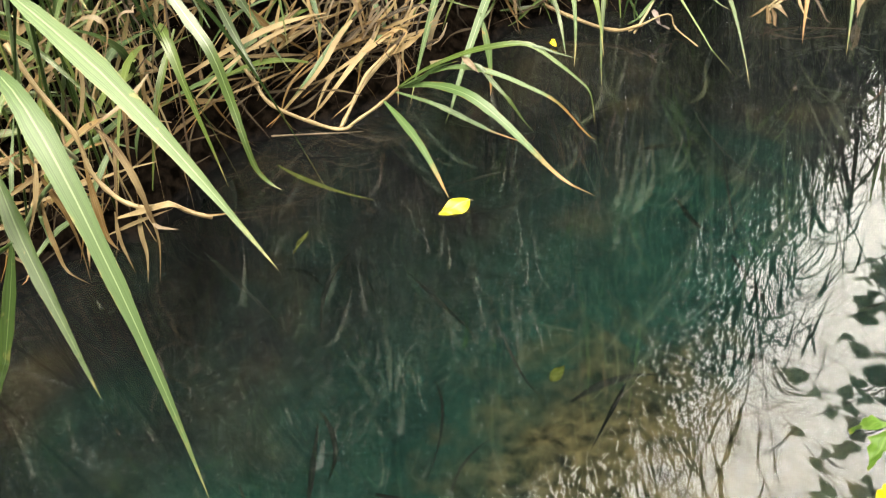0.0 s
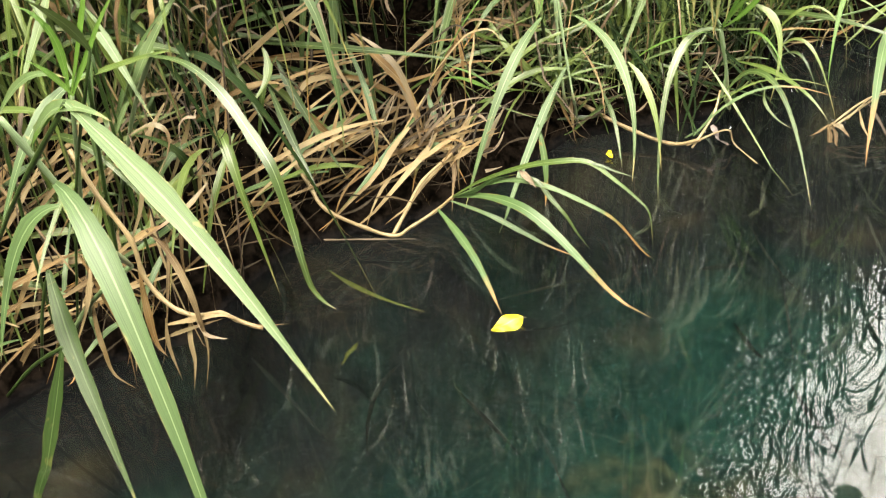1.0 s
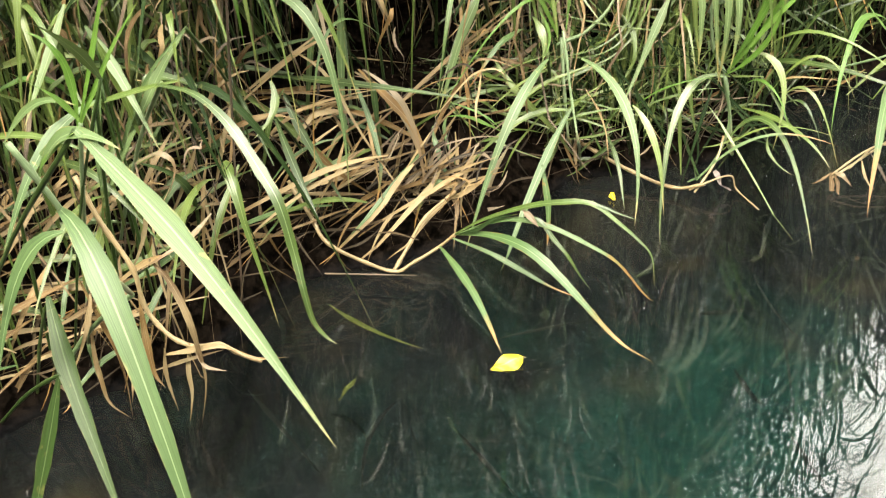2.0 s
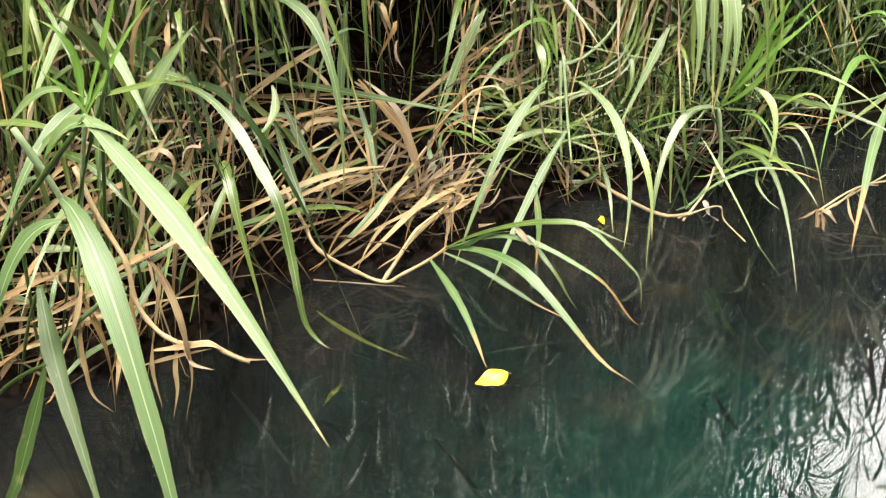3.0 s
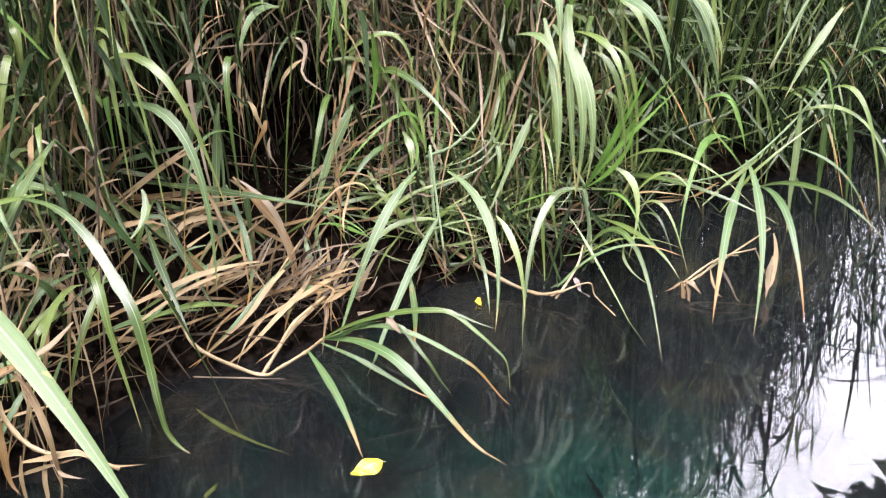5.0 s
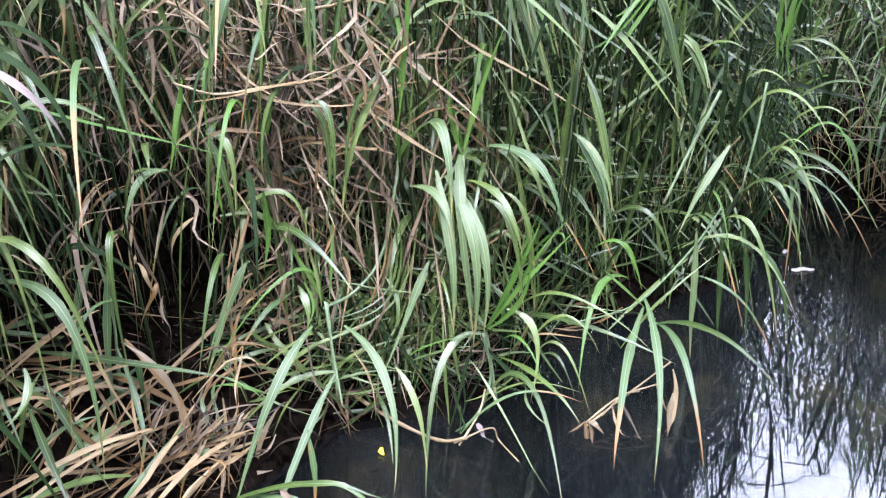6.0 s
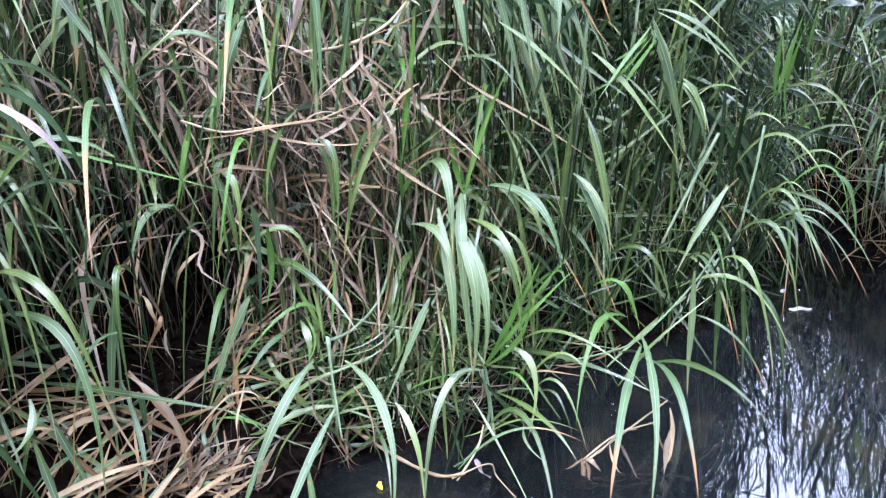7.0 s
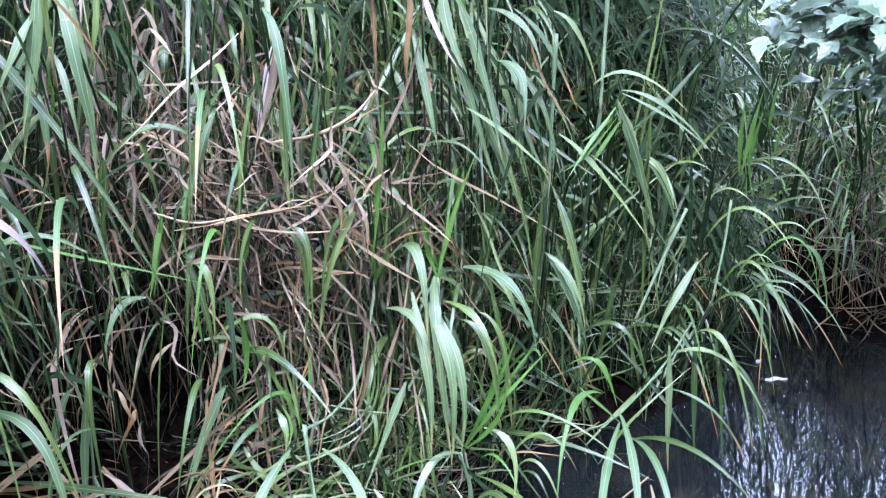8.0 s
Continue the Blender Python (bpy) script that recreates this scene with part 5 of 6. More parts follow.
for x, y in spots:
    want = min(crest(x) * rng.uniform(0.55, 0.95) - float(ground_z(x, y)), 0.45 + float(inland(x, y)) / 0.45)
    i = int(np.argmin([abs(h - want) + rng.uniform(0, 0.3) for h, _ in PROTOS]))
    m = pose(x, y, float(ground_z(x, y)), rng.uniform(-8, 10), rng.uniform(-14, 14), rng.uniform(-55, 55))
    if i in used:
        copy_thing(PROTOS[i][1], m)
    else:
        PROTOS[i][1].matrix_basis = m
        used.add(i)
# Tall reeds in the shaded leaf tone, to mirror as silhouettes.
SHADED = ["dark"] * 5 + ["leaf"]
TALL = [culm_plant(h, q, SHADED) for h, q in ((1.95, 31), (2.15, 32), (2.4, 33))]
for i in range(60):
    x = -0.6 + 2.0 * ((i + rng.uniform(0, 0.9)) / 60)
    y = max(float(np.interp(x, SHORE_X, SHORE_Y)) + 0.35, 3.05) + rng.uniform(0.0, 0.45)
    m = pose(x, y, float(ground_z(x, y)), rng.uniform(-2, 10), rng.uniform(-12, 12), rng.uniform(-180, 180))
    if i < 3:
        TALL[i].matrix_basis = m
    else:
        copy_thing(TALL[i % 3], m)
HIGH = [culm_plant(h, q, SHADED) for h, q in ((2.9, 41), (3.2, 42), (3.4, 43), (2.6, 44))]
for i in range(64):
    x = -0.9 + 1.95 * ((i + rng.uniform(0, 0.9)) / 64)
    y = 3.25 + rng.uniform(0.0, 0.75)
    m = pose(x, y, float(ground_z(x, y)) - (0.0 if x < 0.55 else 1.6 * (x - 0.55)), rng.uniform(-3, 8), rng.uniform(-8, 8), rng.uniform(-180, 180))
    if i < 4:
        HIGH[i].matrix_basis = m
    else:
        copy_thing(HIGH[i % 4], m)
for i, (h, ob) in enumerate(PROTOS):
    if i not in used:
        ob.matrix_basis = pose(2.6 + 0.2 * i, 5.2, float(ground_z(2.6 + 0.2 * i, 5.2)), 0, 0, 20 * i)


# ---- what nobody could count ----
def bank_points(k, x0, x1, d0, d1, power=1.0, clear=0.0):
    x = rng.uniform(x0, x1, k)
    y = np.interp(x, SHORE_X, SHORE_Y) + d0 + (d1 - d0) * rng.random(k) ** power
    hollow = (x > -0.5) & (x < 0.22) & (y < 2.85) & (rng.random(k) < clear)
    y = np.where(hollow, y + 0.75, y)
    return x, y, ground_z(x, y)


def open_part(p):
    """True for what may stay: keeps most leaves out of the dark hollows behind the hanging straw and at its foot."""
    q = (p - np.array([-0.26, 2.34, 0.5])) / np.array([0.3, 0.62, 0.27])
    low = (p - np.array([-0.02, 2.32, 0.13])) / np.array([0.22, 0.24, 0.17])
    luck = rng.random(len(p))
    return (((q ** 2).sum(1) > 1) | (luck < 0.2)) & (((low ** 2).sum(1) > 1) | (luck < 0.38))


def mass(name, label, k, x0, x1, d0, d1, low, high, length, width, tone, droop, wave=0.0, toward=0.6, power=1.0, n=8, clear=0.0, way=-math.pi / 2, rising=(0.0, 0.28)):
    """Blades that spring from points up to the crest's height times low..high, and arch over."""
    x, y, z = bank_points(k, x0, x1, d0, d1, power, clear)
    top = np.array([crest(v) for v in x])
    a = np.stack([x, y, np.maximum(z, 0) + top * rng.uniform(low, high, k)], 1)
    face = np.interp(x, SHORE_X, SHORE_Y) + 0.05 + 0.5 * np.maximum(a[:, 2] - 0.1, 0)
    a[:, 1] = np.maximum(y, face + rng.uniform(0, 0.3, k))
    ln = rng.uniform(*length, k)
    az = np.where(rng.random(k) < toward, rng.normal(way, 0.7, k), rng.uniform(0, 2 * math.pi, k))
    out = np.stack([np.cos(az), np.sin(az), 0 * az], 1)
    rise = (ln * rng.uniform(*rising, k))[:, None] * np.array([0, 0, 0.3 if tone in ("dry", "grey", "cream") else 1.0])
    c = a + out * (ln * rng.uniform(0.08, 0.42, k))[:, None] + rise
    b = a + out * (ln * rng.uniform(0.12, 0.6, k))[:, None] + rise * 0.5 - np.array([0, 0, 1.0]) * (ln * rng.uniform(*droop, k))[:, None]
    b[:, 2] = np.maximum(b[:, 2], 0.01)
    keep = open_part((a + 2 * c + b) / 4) & open_part(b)
    if name.startswith("dead"):
        keep |= rng.random(k) < 0.18
    if not keep.all():
        a, b, c, k = a[keep], b[keep], c[keep], int(keep.sum())
    withered = tone in ("dry", "grey", "rot", "cream")
    me = ribbons("grass", a, c, b, rng.uniform(*width, k), MAT[tone], 10 if withered else n, fold=0.12 if withered else 0.3, wave=wave * (0.35 if withered else 1), twist=rng.uniform(-0.9, 0.9, k) * (3.5 if withered else 1), kink=0.45 if withered else 0.08)
    return stuff(name, me, label, "grass")


def tops(name, label, k, x0, x1, low, high, length, width, tone):
    """Leaves of the tall reeds behind the bank, up to the height at which the reeds end along it."""
    x, y = rng.uniform(x0, x1, k), rng.uniform(3.45, 4.3, k)
    end = np.interp(x, (0.3, 0.55, 0.7, 0.82, 0.95, 1.2, 1.37, 1.5, 1.7), (3.6, 3.45, 3.1, 2.6, 2.2, 1.85, 1.45, 1.1, 0.8)) * (0.55 + 0.115 * y)
    a = np.stack([x, y, end * rng.uniform(low, high, k)], 1)
    ln, az = rng.uniform(*length, k), rng.uniform(0, 2 * math.pi, k)
    out = np.stack([np.cos(az), np.sin(az), 0 * az], 1) * ln[:, None]
    up = np.array([0, 0, 1.0]) * ln[:, None]
    c = a + out * rng.uniform(0.1, 0.45, (k, 1)) + up * rng.uniform(0.0, 0.4, (k, 1))
    b = a + out * rng.uniform(0.3, 0.75, (k, 1)) - up * rng.uniform(0.0, 0.6, (k, 1))
    me = ribbons("grass", a, c, b, rng.uniform(*width, k), MAT[tone], 8, fold=0.3, twist=rng.uniform(-0.9, 0.9, k), kink=0.08)
    return stuff(name, me, label, "grass")


def upright(name, label, k, x0, x1, d0, d1, share, width, tone, lean=0.12, wave=0.01, clear=0.0, arch=0.0, drift=0.0):
    """Standing stalks and blades from the soil."""
    x, y, z = bank_points(k, x0, x1, d0, d1)
    keep = ~((x > -0.62) & (x < 0.3) & (y < 3.2) & (rng.random(k) < clear))
    x, y, z, k = x[keep], y[keep], z[keep], int(keep.sum())
    top = np.array([crest(v) for v in x]) * rng.uniform(*share, k)
    top = np.minimum(top, 0.2 + np.maximum(inland(x, y) - 0.05, 0) / 0.5)
    a = np.stack([x, y, z - 0.02], 1)
    tilt = (rng.normal(0, lean, (k, 2)) + np.array([drift, -0.4 * drift])) * top[:, None]
    tilt = np.clip(tilt, -0.4, 0.4)
    tilt[:, 1] = np.maximum(tilt[:, 1], -0.12)
    b = np.stack([x + tilt[:, 0], y + tilt[:, 1] - 0.05 * top, np.maximum(z, 0) + top * (1 - arch * rng.random(k))], 1)
    c = (a + b) / 2 + arch * np.stack([-tilt[:, 0] * 0.5, -tilt[:, 1] * 0.5, top * 0.45], 1) + np.stack([-tilt[:, 0] * 0.35, -tilt[:, 1] * 0.35 + 0.03, 0 * x + 0.08], 1)
    keep = open_part((a + 2 * c + b) / 4)
    a, b, c, k = a[keep], b[keep], c[keep], int(keep.sum())
    me = ribbons("grass", a, c, b, rng.uniform(*width, k), MAT[tone], 8, fold=0.3, wave=wave, twist=rng.uniform(-1.2, 1.2, k), kink=0.06)
    return stuff(name, me, label, "grass")


def slide(name, label, k, x0, x1, tone, length, width):
    """Leaves that lie down the bank's slope, from the reeds' feet towards the water and to one side."""
    x = rng.uniform(x0, x1, k)
    d = rng.uniform(0.06, 0.5, k)
    y = np.interp(x, SHORE_X, SHORE_Y) + d
    z = np.maximum(ground_z(x, y), 0) + rng.uniform(0.02, 0.34, k) * np.clip(d * 3 + 0.25, 0, 1)
    a = np.stack([x, y, z], 1)
    ln = rng.uniform(*length, k)
    side, fall = rng.normal(-0.5, 0.42, k), rng.uniform(0.35, 1.1, k)
    v = np.stack([side, rng.normal(-0.5, 0.3, k), -fall], 1)
    v /= np.linalg.norm(v, axis=1, keepdims=True)
    b = a + v * ln[:, None]
    b[:, 1] = np.maximum(b[:, 1], np.interp(b[:, 0], SHORE_X, SHORE_Y) - rng.uniform(0.0, 0.07, k))
    b[:, 2] = np.maximum(b[:, 2], np.maximum(ground_z(b[:, 0], b[:, 1]), 0) + 0.004)
    c = a * 0.55 + b * 0.45 + np.stack([rng.normal(0, 0.04, k), rng.normal(-0.03, 0.03, k), rng.uniform(0.0, 0.13, k)], 1)
    keep = open_part((a + b) / 2)
    a, b, c, k = a[keep], b[keep], c[keep], int(keep.sum())
    me = ribbons("grass", a, c, b, rng.uniform(*width, k) * (0.9 if tone in ("leaf", "tipped") else 1.3), MAT[tone], 8, fold=0.25, wave=0.006, twist=rng.uniform(-2.2, 2.2, k), kink=0.22)
    return clump(name, me, k, label, "grass" if tone in ("leaf", "tipped") else "dead grass")


def nest(name, label, k, centre, spread, length, width, tone, flat=0.5, way=None, wave=0.03, category="dead grass"):
    """A tangle of fallen or caught leaves round a centre."""
    a = np.array(centre) + np.clip(rng.normal(0, 1, (k, 3)), -1.7, 1.7) * np.array(spread)
    a[:, 1] = np.maximum(a[:, 1], np.interp(a[:, 0], SHORE_X, SHORE_Y) - 0.02)
    v = rng.normal(0, 1, (k, 3)) * np.array([1, 0.6, flat])
    if way is not None:
        v = v * 0.45 + np.array(way)
    v /= np.linalg.norm(v, axis=1, keepdims=True)
    ln = rng.uniform(*length, k)[:, None]
    b = a + v * ln / 2
    a = a - v * ln / 2
    b[:, 1] = np.maximum(b[:, 1], np.interp(b[:, 0], SHORE_X, SHORE_Y) - rng.uniform(0.0, 0.08, k))
    low = np.maximum(ground_z(a[:, 0], a[:, 1]), 0) + 0.004
    a[:, 2] = np.maximum(a[:, 2], low)
    b[:, 2] = np.maximum(b[:, 2], 0.004)
    c = (a + b) / 2 + rng.normal(0, 0.025, (k, 3))
    c[:, 2] = np.maximum(c[:, 2], 0.01)
    keep = open_part((a + b) / 2)
    a, b, c, k = a[keep], b[keep], c[keep], int(keep.sum())
    withered = tone in ("dry", "grey", "rot", "cream")
    me = ribbons("grass", a, c, b, rng.uniform(*width, k), MAT[tone], 8, fold=0.3 if withered else 0.4, wave=wave * (0.4 if withered else 1), twist=rng.uniform(-1.5, 1.5, k) * (2 if withered else 1), kink=0.34 if withered else 0.05)
    return clump(name, me, k, label, category) if name != "grass_blades" else stuff(name, me, label, category)


# Tops massed overhead to shade the bank; dark ones use the shaded tone.
mass("grass_tops", "dense tops of the tall grass, darkened as shade", 500, -1.5, 0.5, 1.2, 2.0, 0.85, 1.1, (0.4, 0.9), (0.01, 0.024), "dark", (0.1, 0.6))
mass("grass_tops", "dense tops of the grass at the bank end, darkened as shade", 560, 0.4, 1.9, 0.9, 1.8, 0.8, 1.15, (0.4, 0.9), (0.01, 0.022), "dark", (0.1, 0.6))
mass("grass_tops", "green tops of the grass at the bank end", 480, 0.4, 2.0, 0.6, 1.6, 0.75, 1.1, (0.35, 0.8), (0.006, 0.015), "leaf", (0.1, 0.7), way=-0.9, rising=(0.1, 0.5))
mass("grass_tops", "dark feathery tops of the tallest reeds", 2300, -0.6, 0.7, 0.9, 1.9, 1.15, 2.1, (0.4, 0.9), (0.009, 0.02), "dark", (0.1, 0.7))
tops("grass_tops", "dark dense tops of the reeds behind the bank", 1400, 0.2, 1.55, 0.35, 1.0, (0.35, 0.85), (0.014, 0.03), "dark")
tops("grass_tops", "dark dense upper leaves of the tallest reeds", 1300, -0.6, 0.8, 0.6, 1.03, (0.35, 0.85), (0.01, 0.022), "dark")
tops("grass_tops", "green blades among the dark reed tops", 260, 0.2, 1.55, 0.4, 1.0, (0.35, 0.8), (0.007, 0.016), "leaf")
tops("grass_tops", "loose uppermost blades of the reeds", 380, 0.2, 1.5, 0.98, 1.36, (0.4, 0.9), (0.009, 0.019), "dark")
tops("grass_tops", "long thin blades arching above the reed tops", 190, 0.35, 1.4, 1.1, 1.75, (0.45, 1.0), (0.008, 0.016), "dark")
mass("grass_tops", "thin scattered reed tops over the water", 110, 1.3, 1.95, 0.3, 1.0, 0.95, 1.5, (0.35, 0.8), (0.008, 0.016), "dark", (0.0, 0.7), toward=0.3, rising=(0.05, 0.5))
mass("grass_tops", "dark reed tops beyond the end of the bank", 150, 1.95, 2.9, 0.3, 1.3, 0.7, 1.25, (0.35, 0.8), (0.009, 0.019), "dark", (0.0, 0.8), toward=0.3, rising=(0.05, 0.5))
mass("grass_blades", "fine pale green grass beyond the end of the bank", 420, 1.85, 3.0, 0.15, 0.8, 0.25, 0.95, (0.25, 0.6), (0.004, 0.01), "leaf", (0.0, 0.9), way=-2.0, rising=(0.1, 0.5))
mass("dead_leaves", "brown dead grass beyond the end of the bank", 260, 1.9, 2.9, 0.1, 0.7, 0.2, 0.7, (0.2, 0.5), (0.004, 0.009), "grey", (0.4, 1.0), 0.03)
upright("grass_stalks", "tall dark reed stalks at the end of the bank", 24, 0.75, 1.25, 0.6, 1.2, (1.3, 1.9), (0.006, 0.011), "dark", lean=0.08)
upright("grass_stalks", "reeds added behind the end of the bank, darkened as shade", 900, 1.6, 3.4, 1.0, 2.1, (0.5, 0.9), (0.01, 0.02), "dark", lean=0.25, arch=0.5)
mass("dead_leaves", "brown curtain of dead leaves hanging behind the green reeds", 288, -1.0, 0.55, 0.55, 0.95, 0.2, 0.62, (0.25, 0.65), (0.0065, 0.0195), "grey", (0.85, 1.05), 0.03, rising=(0.0, 0.08))
upright("grass_stalks", "standing green grass stalks in the bank", 850, -1.8, 0.5, 0.1, 1.2, (0.35, 0.95), (0.004, 0.011), "leaf", clear=0.9)
upright("grass_stalks", "leaning green grass stalks in the bank", 300, 0.45, 3.6, 0.1, 1.2, (0.4, 1.0), (0.004, 0.011), "leaf", lean=0.35, arch=0.8, drift=0.4)
upright("grass_stalks", "grass stalks deep in the bank, their green darkened as shade", 2400, -1.8, 3.8, 1.1, 2.6, (0.5, 1.0), (0.006, 0.014), "dark", lean=0.45, clear=0.9, arch=0.9, drift=0.2)
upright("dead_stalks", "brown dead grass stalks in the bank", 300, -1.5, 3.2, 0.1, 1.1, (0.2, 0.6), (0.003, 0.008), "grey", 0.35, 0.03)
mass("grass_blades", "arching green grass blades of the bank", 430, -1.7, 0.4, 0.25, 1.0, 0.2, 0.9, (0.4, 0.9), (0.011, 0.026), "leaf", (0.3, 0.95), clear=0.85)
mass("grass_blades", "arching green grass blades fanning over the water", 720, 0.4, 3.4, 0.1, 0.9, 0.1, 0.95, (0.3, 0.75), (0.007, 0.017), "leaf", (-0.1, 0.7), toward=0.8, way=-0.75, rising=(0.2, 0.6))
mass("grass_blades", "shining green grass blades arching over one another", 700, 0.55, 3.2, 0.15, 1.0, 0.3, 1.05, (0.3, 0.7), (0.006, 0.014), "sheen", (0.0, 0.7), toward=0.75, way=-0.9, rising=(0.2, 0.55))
mass("grass_blades", "grass blades of the bank, their green darkened as shade", 1500, -1.7, 3.6, 0.35, 1.5, 0.15, 0.9, (0.3, 0.75), (0.008, 0.018), "dark", (0.2, 0.95), clear=0.8)
mass("grass_blades", "green blades higher in the bank", 560, 0.2, 1.7, 0.3, 1.1, 0.5, 1.15, (0.35, 0.8), (0.008, 0.019), "leaf", (0.1, 0.8), toward=0.75, way=-0.9, rising=(0.15, 0.55))
mass("grass_blades", "green blades higher beyond the end of the bank", 200, 2.2, 3.4, 0.3, 1.1, 0.5, 1.15, (0.35, 0.8), (0.008, 0.019), "leaf", (0.1, 0.8), toward=0.75, way=-0.9, rising=(0.15, 0.55))
mass("grass_blades", "bright green grass blades of the bank", 110, -1.6, 0.5, 0.2, 0.9, 0.1, 0.8, (0.25, 0.55), (0.008, 0.017), "young", (-0.7, 0.4), clear=0.2)
mass("grass_blades", "bright young grass blades at the end of the bank", 400, 0.5, 3.0, 0.0, 0.7, 0.1, 0.85, (0.25, 0.6), (0.008, 0.018), "young", (-0.7, 0.3), way=-0.6, rising=(0.2, 0.6))
mass("grass_blades", "light green upper blades at the end of the bank", 330, 0.9, 1.65, 0.2, 0.8, 0.7, 1.25, (0.3, 0.7), (0.007, 0.015), "young", (-0.4, 0.5), way=-0.8, rising=(0.2, 0.6))
mass("grass_blades", "light green upper blades beyond the end of the bank", 230, 2.25, 3.2, 0.2, 0.8, 0.7, 1.2, (0.3, 0.7), (0.007, 0.015), "young", (-0.4, 0.5), way=-0.8, rising=(0.2, 0.6))
mass("dead_leaves", "thin curled tan dead leaves in the dark of the bank", 320, -0.8, 0.75, 0.1, 0.6, 0.1, 0.75, (0.15, 0.5), (0.0039, 0.0117), "grey", (0.1, 1.0), 0.11, rising=(0.0, 0.3))
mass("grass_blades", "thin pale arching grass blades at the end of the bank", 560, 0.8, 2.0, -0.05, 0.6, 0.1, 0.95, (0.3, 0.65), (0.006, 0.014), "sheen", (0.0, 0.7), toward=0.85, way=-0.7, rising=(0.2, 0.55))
mass("grass_blades", "broad green grass blades of the bank", 75, -1.3, 0.0, 0.05, 0.45, 0.08, 0.5, (0.35, 0.75), (0.015, 0.028), "leaf", (0.0, 0.8))
mass("grass_blades", "green grass blades over tan thatch", 30, -1.3, -0.1, -0.04, 0.5, 0.05, 0.35, (0.25, 0.6), (0.01, 0.022), "leaf", (0.0, 0.7))
mass("dead_leaves", "hanging brown dead grass leaves", 256, -1.0, 1.1, 0.12, 0.6, 0.2, 0.7, (0.2, 0.5), (0.0052, 0.013), "grey", (0.5, 1.0), 0.06)
mass("dead_leaves", "tan dry grass leaves hanging in the bank", 336, -1.0, 0.9, 0.0, 0.6, 0.15, 0.6, (0.2, 0.45), (0.0052, 0.013), "dry", (0.4, 1.0), 0.05)
mass("grass_blades", "long green blades hanging down the face of the bank", 130, -0.8, 0.75, 0.3, 0.75, 0.5, 0.95, (0.4, 0.85), (0.01, 0.024), "leaf", (0.6, 1.0), rising=(0.0, 0.25))
mass("dead_leaves", "long withered leaves hanging straight down the bank", 48, -0.7, 0.7, 0.3, 0.7, 0.45, 0.85, (0.3, 0.7), (0.0078, 0.0182), "cream", (0.85, 1.05), 0.03, rising=(0.0, 0.1))
nest("grass_blades", "long straight green blades crossing the bank", 150, (0.4, 2.82, 0.62), (0.45, 0.1, 0.32), (0.35, 0.8), (0.008, 0.018), "leaf", 1.5, (0.15, -0.1, 1.0), 0.012, "grass")
nest("grass_blades", "long leaning green blades of the bank", 80, (1.15, 3.4, 0.6), (0.25, 0.1, 0.25), (0.35, 0.8), (0.007, 0.016), "leaf", 1.5, (0.45, -0.1, 1.0), 0.012, "grass")
nest("grass_blades", "long leaning green blades on the bank", 60, (-0.8, 2.15, 0.5), (0.22, 0.12, 0.22), (0.35, 0.8), (0.01, 0.022), "leaf", 1.5, (0.2, -0.1, 1.0), 0.012, "grass")
nest("dead_stalks", "thin straw-coloured stalks crossing the reeds", 56, (0.15, 2.62, 0.6), (0.35, 0.08, 0.3), (0.2, 0.5), (0.0052, 0.0117), "dry", 1.2, None, 0.02)
nest("grass_blades", "low green blades over the bank edge", 150, (0.45, 2.64, 0.2), (0.3, 0.07, 0.1), (0.2, 0.5), (0.005, 0.013), "leaf", 2.2, None, 0.02, "grass")
# Shade at the reeds' foot is painted in with the shaded leaf tone.
nest("grass_blades", "low blades at the foot of the reeds, darkened as shade", 240, (0.2, 2.62, 0.16), (0.4, 0.08, 0.1), (0.2, 0.5), (0.004, 0.011), "dark", 2.5, None, 0.012, "grass")
nest("grass_blades", "low blades at the end of the bank, darkened as shade", 240, (1.2, 3.34, 0.14), (0.3, 0.05, 0.1), (0.15, 0.4), (0.004, 0.011), "dark", 2.2, None, 0.012, "grass")
nest("thatch", "brown litter at the foot of the reeds", 208, (0.05, 2.6, 0.09), (0.3, 0.08, 0.06), (0.1, 0.35), (0.0026, 0.0078), "grey", 0.9, None, 0.015)
mass("dead_leaves", "golden dry leaves bent over the bank edge", 144, -1.0, 0.1, 0.0, 0.45, 0.08, 0.35, (0.2, 0.5), (0.0052, 0.0143), "dry", (0.1, 0.8), 0.03)
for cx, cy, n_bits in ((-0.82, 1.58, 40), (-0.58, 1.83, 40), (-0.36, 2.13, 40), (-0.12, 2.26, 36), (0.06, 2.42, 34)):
    nest("litter", "brown grass litter on the wet bank, darkened for its shaded gaps", n_bits, (cx, cy, 0.07), (0.1, 0.09, 0.03), (0.08, 0.3), (0.003, 0.009), "rot", 0.35, (-0.35, -0.35, -0.1), 0.01)
slide("thatch", "tan dry grass thatch sliding over the bank edge", 120, -1.15, 0.05, "dry", (0.3, 0.7), (0.005, 0.013))
slide("thatch", "brown dry grass thatch at the water", 110, -1.15, 0.3, "dry", (0.25, 0.6), (0.004, 0.011))
slide("grass_blades", "green blades lying in tan thatch", 34, -1.2, 0.1, "leaf", (0.3, 0.6), (0.012, 0.024))
slide("grass_blades", "yellowing blades lying in tan thatch", 34, -1.1, 0.1, "tipped", (0.25, 0.5), (0.01, 0.02))
nest("thatch", "matted brown grass leaves drooping at the hollow's mouth", 60, (-0.13, 2.2, 0.13), (0.08, 0.04, 0.05), (0.1, 0.26), (0.005, 0.012), "grey", 0.6, (-0.7, -0.15, -0.55), 0.01)
